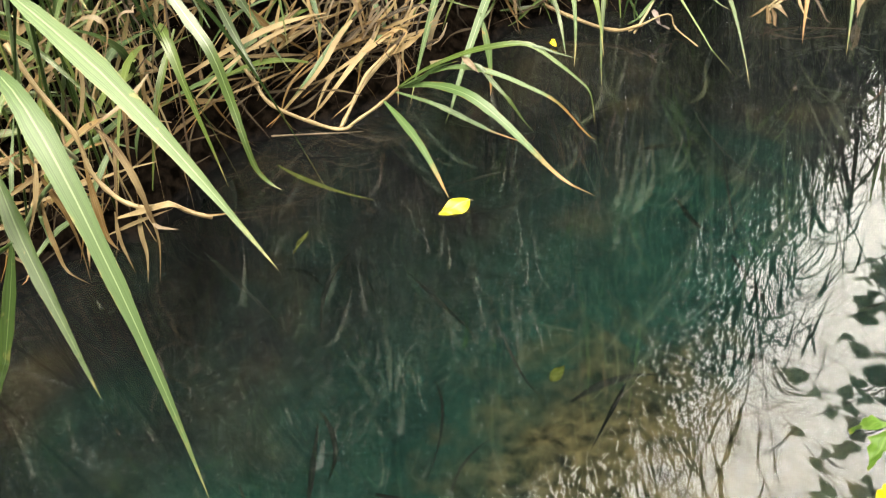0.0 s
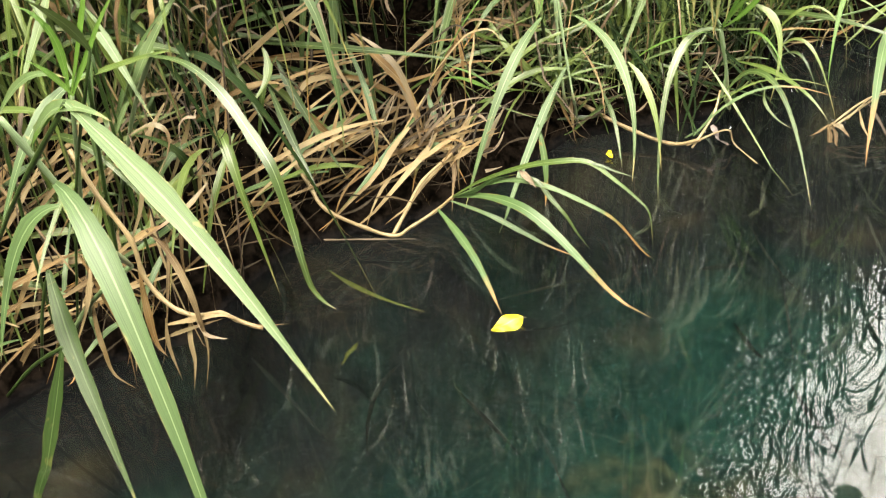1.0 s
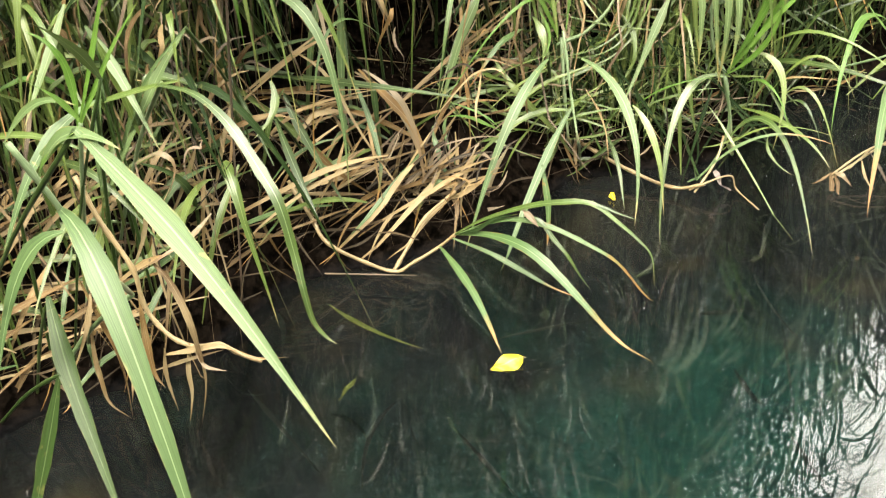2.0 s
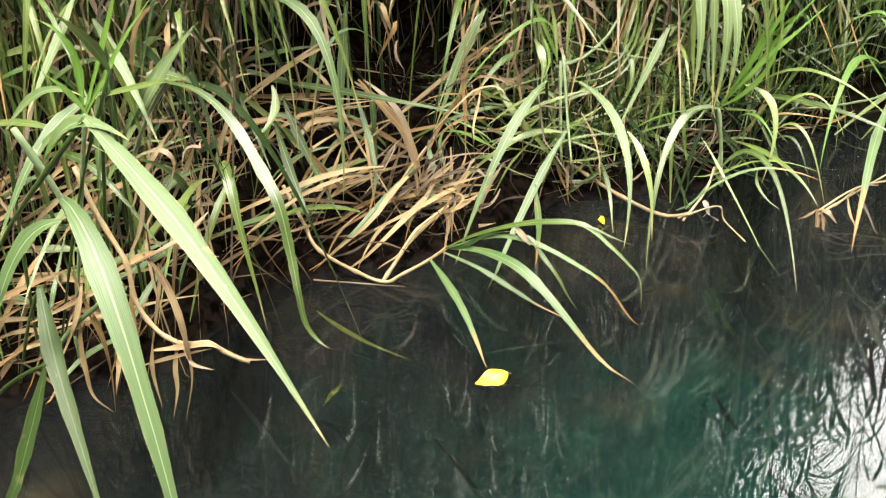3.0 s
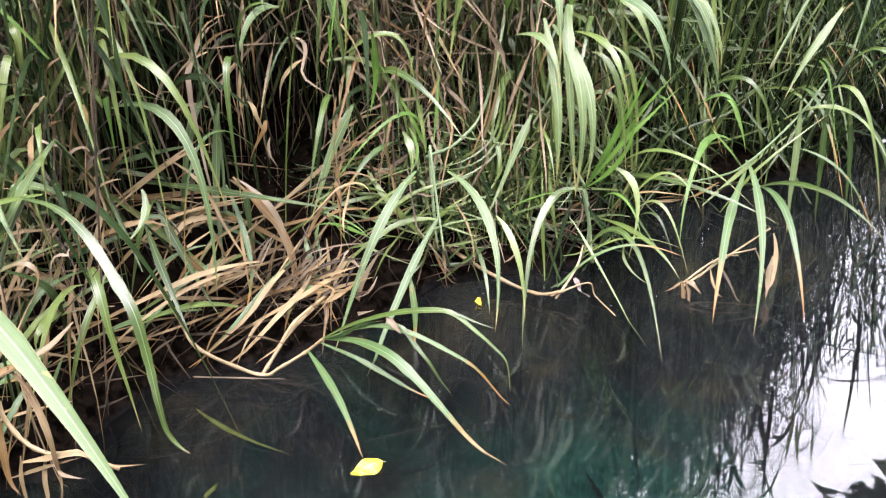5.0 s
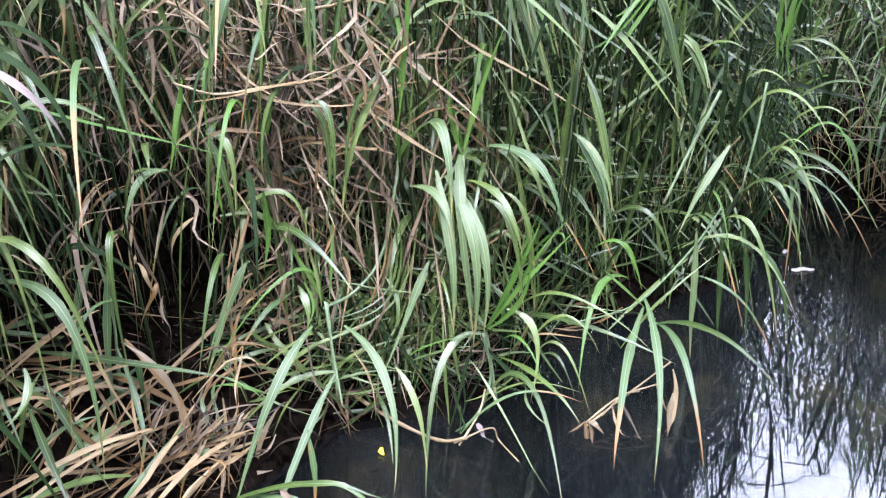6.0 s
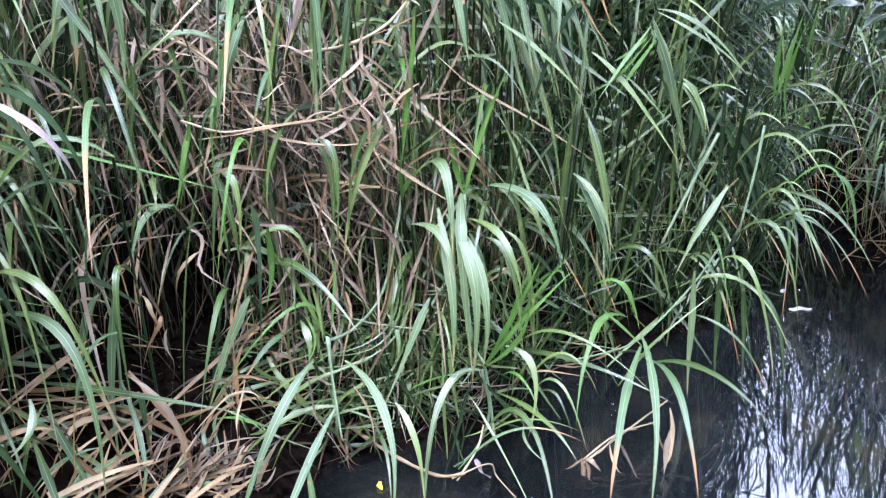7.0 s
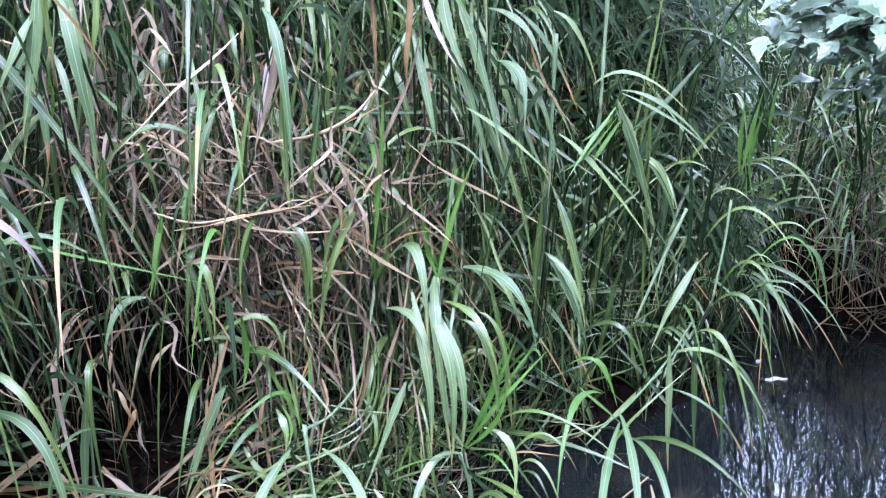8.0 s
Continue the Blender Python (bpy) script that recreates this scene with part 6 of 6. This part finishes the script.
nest("thatch", "frayed tan grass leaves drooping at the hollow's mouth", 34, (-0.12, 2.18, 0.14), (0.07, 0.03, 0.04), (0.1, 0.24), (0.006, 0.013), "dry", 0.6, (-0.7, -0.15, -0.5), 0.01)
nest("grass_blades", "dark green blades low in the hollow", 70, (0.1, 2.42, 0.16), (0.12, 0.06, 0.08), (0.15, 0.35), (0.006, 0.014), "leaf", 0.8, (0.5, -0.2, 0.35), 0.01, "grass")
nest("thatch", "bleached straw caught in the reeds", 72, (0.0, 2.58, 0.95), (0.26, 0.06, 0.18), (0.15, 0.5), (0.0039, 0.013), "cream", 0.9)
nest("thatch", "dry brown leaves caught in the reeds", 88, (0.0, 2.62, 0.92), (0.24, 0.08, 0.16), (0.12, 0.42), (0.0039, 0.013), "grey", 0.9)
nest("thatch", "dry tan leaves caught in the reeds", 48, (0.08, 2.6, 0.88), (0.24, 0.06, 0.2), (0.15, 0.45), (0.0052, 0.013), "dry", 0.9)
nest("thatch", "bleached leaves hanging in the reeds", 56, (-0.1, 2.55, 0.66), (0.32, 0.06, 0.25), (0.2, 0.55), (0.0052, 0.0143), "cream", 2.2, (0.0, 0.0, 0.8), 0.05)
nest("thatch", "dry tan leaves hanging in the reeds", 80, (-0.12, 2.62, 0.62), (0.28, 0.08, 0.27), (0.18, 0.5), (0.0039, 0.0117), "grey", 2.0, None, 0.07)
nest("thatch", "withered tan grass at the foot of the reeds", 19, (-0.8, 1.64, 0.08), (0.16, 0.14, 0.06), (0.12, 0.35), (0.0065, 0.0169), "dry", 0.7)
nest("thatch", "pale dry stalks lying at the waterline", 17, (0.85, 3.02, 0.06), (0.1, 0.05, 0.03), (0.12, 0.3), (0.0052, 0.0117), "dry", 0.15)


nest("dead_grass", "brown dry grass hanging over the far edge of the bank", 170, (2.35, 3.92, 0.28), (0.2, 0.1, 0.2), (0.15, 0.45), (0.003, 0.008), "grey", 1.5, None, 0.03)
nest("dead_grass", "tan dry grass hanging over the far edge of the bank", 80, (2.35, 3.86, 0.22), (0.2, 0.08, 0.16), (0.15, 0.45), (0.003, 0.008), "dry", 2.0, None, 0.03)
nest("grass_blades", "green blades hanging over the far edge of the bank", 40, (2.3, 3.95, 0.4), (0.25, 0.14, 0.25), (0.2, 0.5), (0.004, 0.011), "leaf", 2.0, None, 0.012, "grass")
mass("grass_blades", "pale blades drooping over brown grass at the water", 90, 2.1, 2.7, 0.02, 0.3, 0.15, 0.6, (0.3, 0.6), (0.007, 0.016), "leaf", (0.5, 1.0), way=-2.2, rising=(0.1, 0.5))
nest("dead_grass", "brown tangle of old grass under an overhang", 160, (2.2, 4.75, 0.55), (0.28, 0.1, 0.18), (0.15, 0.5), (0.004, 0.01), "grey", 1.5, None, 0.03)
mass("grass_tops", "thin tops of tall grass arching over the pond", 110, 0.75, 1.5, 0.25, 0.8, 1.25, 1.9, (0.3, 0.7), (0.007, 0.014), "leaf", (0.0, 0.7), way=-0.9, rising=(0.2, 0.6))
mass("grass_blades", "slender green blades hanging at the water", 120, 0.05, 0.62, -0.05, 0.15, 0.06, 0.3, (0.2, 0.45), (0.006, 0.015), "leaf", (0.0, 0.6), toward=0.8, rising=(0.2, 0.6))


# ---- leaves under the water ----
def sunken(k):
    x = rng.uniform(-0.8, 1.7, k)
    y = rng.uniform(0.75, 2.6, k)
    keep = inland(x, y) < -0.06
    x, y = x[keep], y[keep]
    z = np.maximum(ground_z(x, y) + 0.03, -0.3) * rng.uniform(0.3, 1.0, len(x))
    ang = rng.normal(-1.2, 0.9, len(x))
    ln = rng.uniform(0.08, 0.3, len(x))
    a = np.stack([x, y, z], 1)
    b = a + np.stack([np.cos(ang) * ln, np.sin(ang) * ln, rng.uniform(-0.12, 0.0, len(x))], 1)
    b[:, 2] = np.minimum(b[:, 2], -0.02)
    c = (a + b) / 2 + rng.normal(0, 0.03, a.shape)
    c[:, 2] = np.minimum(c[:, 2], -0.02)
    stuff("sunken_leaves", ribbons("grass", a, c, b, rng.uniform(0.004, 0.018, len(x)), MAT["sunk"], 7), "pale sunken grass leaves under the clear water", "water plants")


sunken(70)


# ---- tree with broad leaves on the far side of the pond ----
def broad_leaf(length, width, material, sag=0.25, notch=0.0, teeth=0, cup=0.12):
    """An ovate pointed leaf along +x with its stalk end at the origin; it bends down and is folded along its rib."""
    n = 25 if teeth else 12
    verts, uv, faces = [], [], []
    for i in range(n + 1):
        f = i / n
        w = width * 0.5 * (math.sin(math.pi * f ** 0.72) ** 0.85) * (1 - 0.25 * f) + (0.0004 if i in (0, n) else 0)
        if teeth:
            w = width * 0.5 * float(np.interp(f, (0, 0.06, 0.2, 0.36, 0.48, 0.6, 0.72, 0.85, 1), (0.02, 0.5, 0.72, 1.1, 0.55, 0.68, 0.36, 0.2, 0.004)))
        x = f * length
        z = -sag * length * f * f
        for s in (-1, -0.5, 0, 0.5, 1):
            back = notch * length * abs(s) * max(0, 1 - f * 3.2)
            verts.append((x - back + (0.35 * abs(s) * w if teeth else 0), s * w, z + abs(s) * w * cup * 2 + 0.004 * math.sin(9 * f + 3 * s)))
            uv.append(((s + 1) / 2, f))
    for i in range(n):
        for s in range(4):
            q = i * 5 + s
            faces.append((q, q + 1, q + 6, q + 5))
    return mesh_of("leaf", verts, faces, material, uv)


MAT["broad"] = leaf_material("broad_leaf", [(0.12, 0.19, 0.11), (0.2, 0.27, 0.18), (0.3, 0.36, 0.28)], (0.27, 0.32, 0.22), (0.155, 0.174, 0.0744), 0.99, rough=0.3, thin=0.42, gloss=0.8)
MAT["butter"] = leaf_material("fallen_yellow_leaf", [(0.624, 0.528, 0.016), (0.68, 0.576, 0.032)], (0.64, 0.592, 0.16), (0.48, 0.336, 0.04), 0.98, rough=0.4, thin=0.3)
MAT["bleached"] = leaf_material("fallen_pale_leaf", [(0.247, 0.225, 0.203), (0.315, 0.3, 0.27)], (0.413, 0.39, 0.338), (0.3, 0.262, 0.21), 0.98, rough=0.5, thin=0.1)
MAT["ochre"] = leaf_material("sunken_ochre_leaf", [(0.03, 0.036, 0.01), (0.05, 0.052, 0.016)], (0.06, 0.06, 0.025), (0.045, 0.035, 0.012), 0.9, rough=0.6, thin=0.1, gloss=0.0)


def tree():
    r = random.Random(5)
    root = new("tree")
    root.location = (3.05, 3.75, float(ground_z(3.05, 3.75)))
    tagged(root, "leafy tree with broad blue-green leaves overhanging the pond", "tree")
    base = Vector(root.location)
    part("trunk", tube("trunk", [(0, 0, -0.1), (-0.05, 0, 0.7), (-0.15, -0.1, 1.5), (-0.1, -0.15, 2.6), (0.0, -0.1, 3.6)], 0.075, MAT["bark"], 10, 0.4, False), root)
    shapes = [broad_leaf(ln, ln * wd, MAT["broad"], sg, 0.12, 1) for ln, wd, sg in ((0.09, 0.75, 0.35), (0.075, 0.8, 0.25), (0.11, 0.7, 0.4), (0.06, 0.8, 0.2))]
    ends = [(1.47, 2.95, 1.36), (1.56, 2.9, 1.3), (1.7, 2.95, 1.2), (1.62, 3.0, 1.4), (1.76, 2.95, 1.35), (1.86, 3.0, 1.25), (1.66, 2.85, 1.34), (1.84, 2.9, 1.38), (1.55, 2.95, 1.43), (1.78, 3.05, 1.44), (1.95, 3.05, 1.38), (1.43, 2.8, 1.6), (1.29, 2.85, 2.0), (1.43, 2.9, 2.25), (1.38, 2.8, 1.85), (1.53, 2.6, 2.2), (1.68, 2.9, 1.9), (1.33, 2.6, 2.5), (1.83, 2.6, 2.6), (1.63, 3.2, 2.5), (2.13, 2.9, 2.3), (2.03, 2.7, 1.75), (2.43, 3.0, 2.9)]
    for e in ends:
        tip = Vector(e) - base
        start = Vector((-0.12, -0.1, min(3.2, max(1.0, tip.z * 0.75))))
        bow = start.lerp(tip, 0.55) + Vector((0, 0, 0.18))
        limb = part("limb", tube("limb", [start, bow, tip], 0.009, MAT["bark"], 6, 0.3, False), root)
        for i in range(64 if e[2] < 1.5 else 20):
            f = r.uniform(0.6, 1.02)
            p = start * (1 - f) ** 2 + bow * 2 * f * (1 - f) + tip * f * f
            wide = 0.07 if e[2] < 1.5 else 0.12
            at = p + Vector((r.gauss(0, wide), r.gauss(0, wide), r.gauss(0, wide * 0.7)))
            turn = Euler((r.gauss(0, 0.3), r.uniform(-0.2, 0.45), r.gauss(math.pi * 1.2, 0.9)))
            if (at + base).z < 1.24 - 0.55 * ((at + base).x - 1.45):
                continue
            leaf = part("leaf", r.choice(shapes), limb)
            leaf.matrix_basis = Matrix.Translation(at) @ turn.to_matrix().to_4x4()


tree()


# ---- loose leaves on and in the water ----
def loose_leaf(name, label, length, width, tone, place, notch=0.1, sag=0.1, cup=0.25, stem=0.0):
    ob = new(name, broad_leaf(length, width, MAT[tone], sag, notch, 0, cup))
    ob.matrix_basis = place
    if stem:
        part("leaf_stalk", tube("leaf_stalk", [(0.002, 0, 0.002), (-stem * 0.5, 0.004, 0.004), (-stem, 0.001, -0.006)], 0.0011, MAT["straw"], 6, 0.8, False), ob)
    return tagged(ob, label, "leaf")


loose_leaf("fallen_leaf", "bright yellow heart-shaped leaf curled on the water", 0.064, 0.044, "butter", pose(0.138, 1.647, 0.014, -20, 4, 208), 0.12, 0.16, -0.1, 0.014)
loose_leaf("fallen_leaf", "small yellow leaf floating beside the reeds", 0.026, 0.02, "butter", pose(0.305, 2.335, 0.012, 30, 5, -70))
loose_leaf("fallen_leaf", "pale grey-white leaf floating beside the reeds", 0.085, 0.03, "bleached", pose(1.70, 3.445, 0.006, 0, 0, 5), 0.0, 0.02, 0.05)
loose_leaf("fallen_leaf", "small pale leaf floating beside the reeds", 0.035, 0.018, "bleached", pose(1.71, 3.59, 0.006, 0, 0, 40), 0.0, 0.02, 0.05)
crumpled = new("fallen_leaf", ribbons("leaf", [(0.56, 2.375, 0.066)], [(0.58, 2.36, 0.03)], [(0.61, 2.36, 0.02)], [0.015], MAT["pink"], 14, wave=0.012, twist=[2.2], kink=0.15, shape="strap"))
tagged(crumpled, "crumpled pale dry leaf caught at the waterline", "leaf")
loose_leaf("sunken_leaf", "ochre leaf lying just under the water", 0.04, 0.024, "ochre", pose(0.32, 1.17, -0.03, 5, -10, 60))
loose_leaf("sunken_leaf", "olive leaf hanging just under the water", 0.06, 0.012, "ochre", pose(-0.19, 1.57, -0.01, 0, 20, -115))


def sunken_blade(label, a, c, b, width, tone):
    ob = new("sunken_leaf", ribbons("leaf", [a], [c], [b], [width], MAT[tone], 12))
    return tagged(ob, label, "leaf")


sunken_blade("long olive grass leaf floating just under the water", (-0.307, 1.815, -0.004), (-0.2, 1.725, -0.012), (-0.058, 1.68, -0.012), 0.013, "ochre")
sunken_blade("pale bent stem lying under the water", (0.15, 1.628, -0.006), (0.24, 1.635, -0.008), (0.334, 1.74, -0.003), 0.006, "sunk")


def sprig():
    root = new("sprig")
    root.location = (0.98, 0.27, float(ground_z(0.98, 0.27)))
    tagged(root, "small green sprig with a yellowed leaf on the bank", "plant")
    base = Vector(root.location)
    part("stem", tube("stem", [(0, 0, -0.05), Vector((0.86, 0.6, 0.25)) - base, Vector((0.73, 0.8, 0.30)) - base], 0.003, MAT["stem"], 6), root)
    for x, y, z, turn, ln, tone in ((0.73, 0.8, 0.30, 150, 0.05, "young"), (0.74, 0.8, 0.29, 220, 0.055, "young"), (0.76, 0.78, 0.29, 60, 0.05, "young"), (0.76, 0.76, 0.28, 20, 0.055, "young"), (0.765, 0.78, 0.2, 175, 0.05, "butter")):
        leaf = part("leaf", broad_leaf(ln, ln * 0.6, MAT[tone], 0.3, 0.1, 1), root)
        leaf.matrix_basis = Matrix.Translation(Vector((x, y, z)) - base) @ pose(0, 0, 0, 10, 25, turn)
    part("stem", tube("stem", [Vector((0.87, 0.58, 0.18)) - base, Vector((0.82, 0.7, 0.2)) - base, Vector((0.765, 0.78, 0.2)) - base], 0.002, MAT["stem"], 6), root)


sprig()


# ---- thickets added round the place, mostly unseen, to hold back low sky light ----
MAT["thicket"] = leaf_material("thicket_leaf", [(0.013, 0.0292, 0.00975), (0.0325, 0.0585, 0.0195), (0.0585, 0.091, 0.0325)], (0.065, 0.104, 0.039), (0.078, 0.078, 0.026), 0.99, thin=0.2, gloss=0.3)


def thicket(name, label, a0, a1, height, length=(0.15, 0.38), width=(0.06, 0.13), count=5200):
    """A stretch of bushes on a ring round the pond that blocks sky light: a dark solid sheet in a ragged coat of
    leaves.
    """
    u, v = max(6, int(34 * (a1 - a0))), 14
    verts = []
    for j in range(v + 1):
        for i in range(u + 1):
            a = math.pi * (a0 + (a1 - a0) * i / u + (rng.normal(0, 0.014) if i in (0, u) else 0))
            f = j / v
            end = min(1.0, 4 * min(i, u - i) / u + 0.3 + rng.uniform(0, 0.1))
            rad = 5.0 - 0.5 * math.sin(math.pi * f) + 0.3 * math.sin(5 * a) + rng.normal(0, 0.12)
            top = (height + 0.4 * math.sin(9 * a) + 0.3 * math.sin(23 * a)) * end
            verts.append((0.5 + rad * math.cos(a), 1.0 + rad * math.sin(a), -0.3 + top * f + rng.normal(0, 0.08)))
    faces = [(j * (u + 1) + i, j * (u + 1) + i + 1, (j + 1) * (u + 1) + i + 1, (j + 1) * (u + 1) + i) for j in range(v) for i in range(u)]
    ob = new(name, mesh_of("thicket_sky_block", verts, faces, plain_material("thicket_sky_block", (0.006, 0.01, 0.004), (0.025, 0.04, 0.015), 3, 0.9, 25, 0.05)))
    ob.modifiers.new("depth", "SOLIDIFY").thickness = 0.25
    tagged(ob, label, "bushes", "thickets round the pond")
    k = int(count * (a1 - a0))
    edge = [i for i in range(len(verts)) if i % (u + 1) in (0, 1, u - 1, u) or i >= len(verts) - 2 * (u + 1)]
    pick = np.array(verts)[np.where(rng.random(k) < 0.35, rng.choice(edge, k), rng.integers(0, len(verts), k))]
    inward = np.stack([0.5 - pick[:, 0], 1.0 - pick[:, 1], np.zeros(k)], 1)
    inward /= np.linalg.norm(inward, axis=1, keepdims=True)
    root = pick + inward * rng.uniform(0.0, 0.2, (k, 1)) + rng.normal(0, 0.32, (k, 3))
    go = inward * rng.uniform(0.1, 0.8, (k, 1)) + rng.normal(0, 0.7, (k, 3)) + np.array([0, 0, 0.25])
    ln = rng.uniform(*length, (k, 1))
    tip = root + go * ln
    leaves = ribbons("leaf", root, (root + tip) / 2 + np.array([0, 0, 0.06]), tip, rng.uniform(*width, k), MAT["thicket"], 4, fold=0.2)
    part("foliage", leaves, ob)["kind"] = "stuff"


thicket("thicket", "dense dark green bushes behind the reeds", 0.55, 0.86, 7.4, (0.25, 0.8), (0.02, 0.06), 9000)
# These three stand out of view and only cut off the low sky.
thicket("thicket", "unseen bushes added at the end of the pond to hold back sky light", 0.9, 1.26, 6.2)
thicket("thicket", "unseen bushes added on the near bank to hold back sky light", 1.3, 1.66, 6.4)
thicket("thicket", "unseen bushes added beside the pond to hold back sky light", 1.7, 2.06, 6.2)


# ---- the loosest leaves of the tallest reeds ----
tops("grass_tops", "long dark blades arching from the tallest reeds", 150, 0.75, 1.5, 1.15, 2.0, (0.5, 1.1), (0.009, 0.018), "dark")
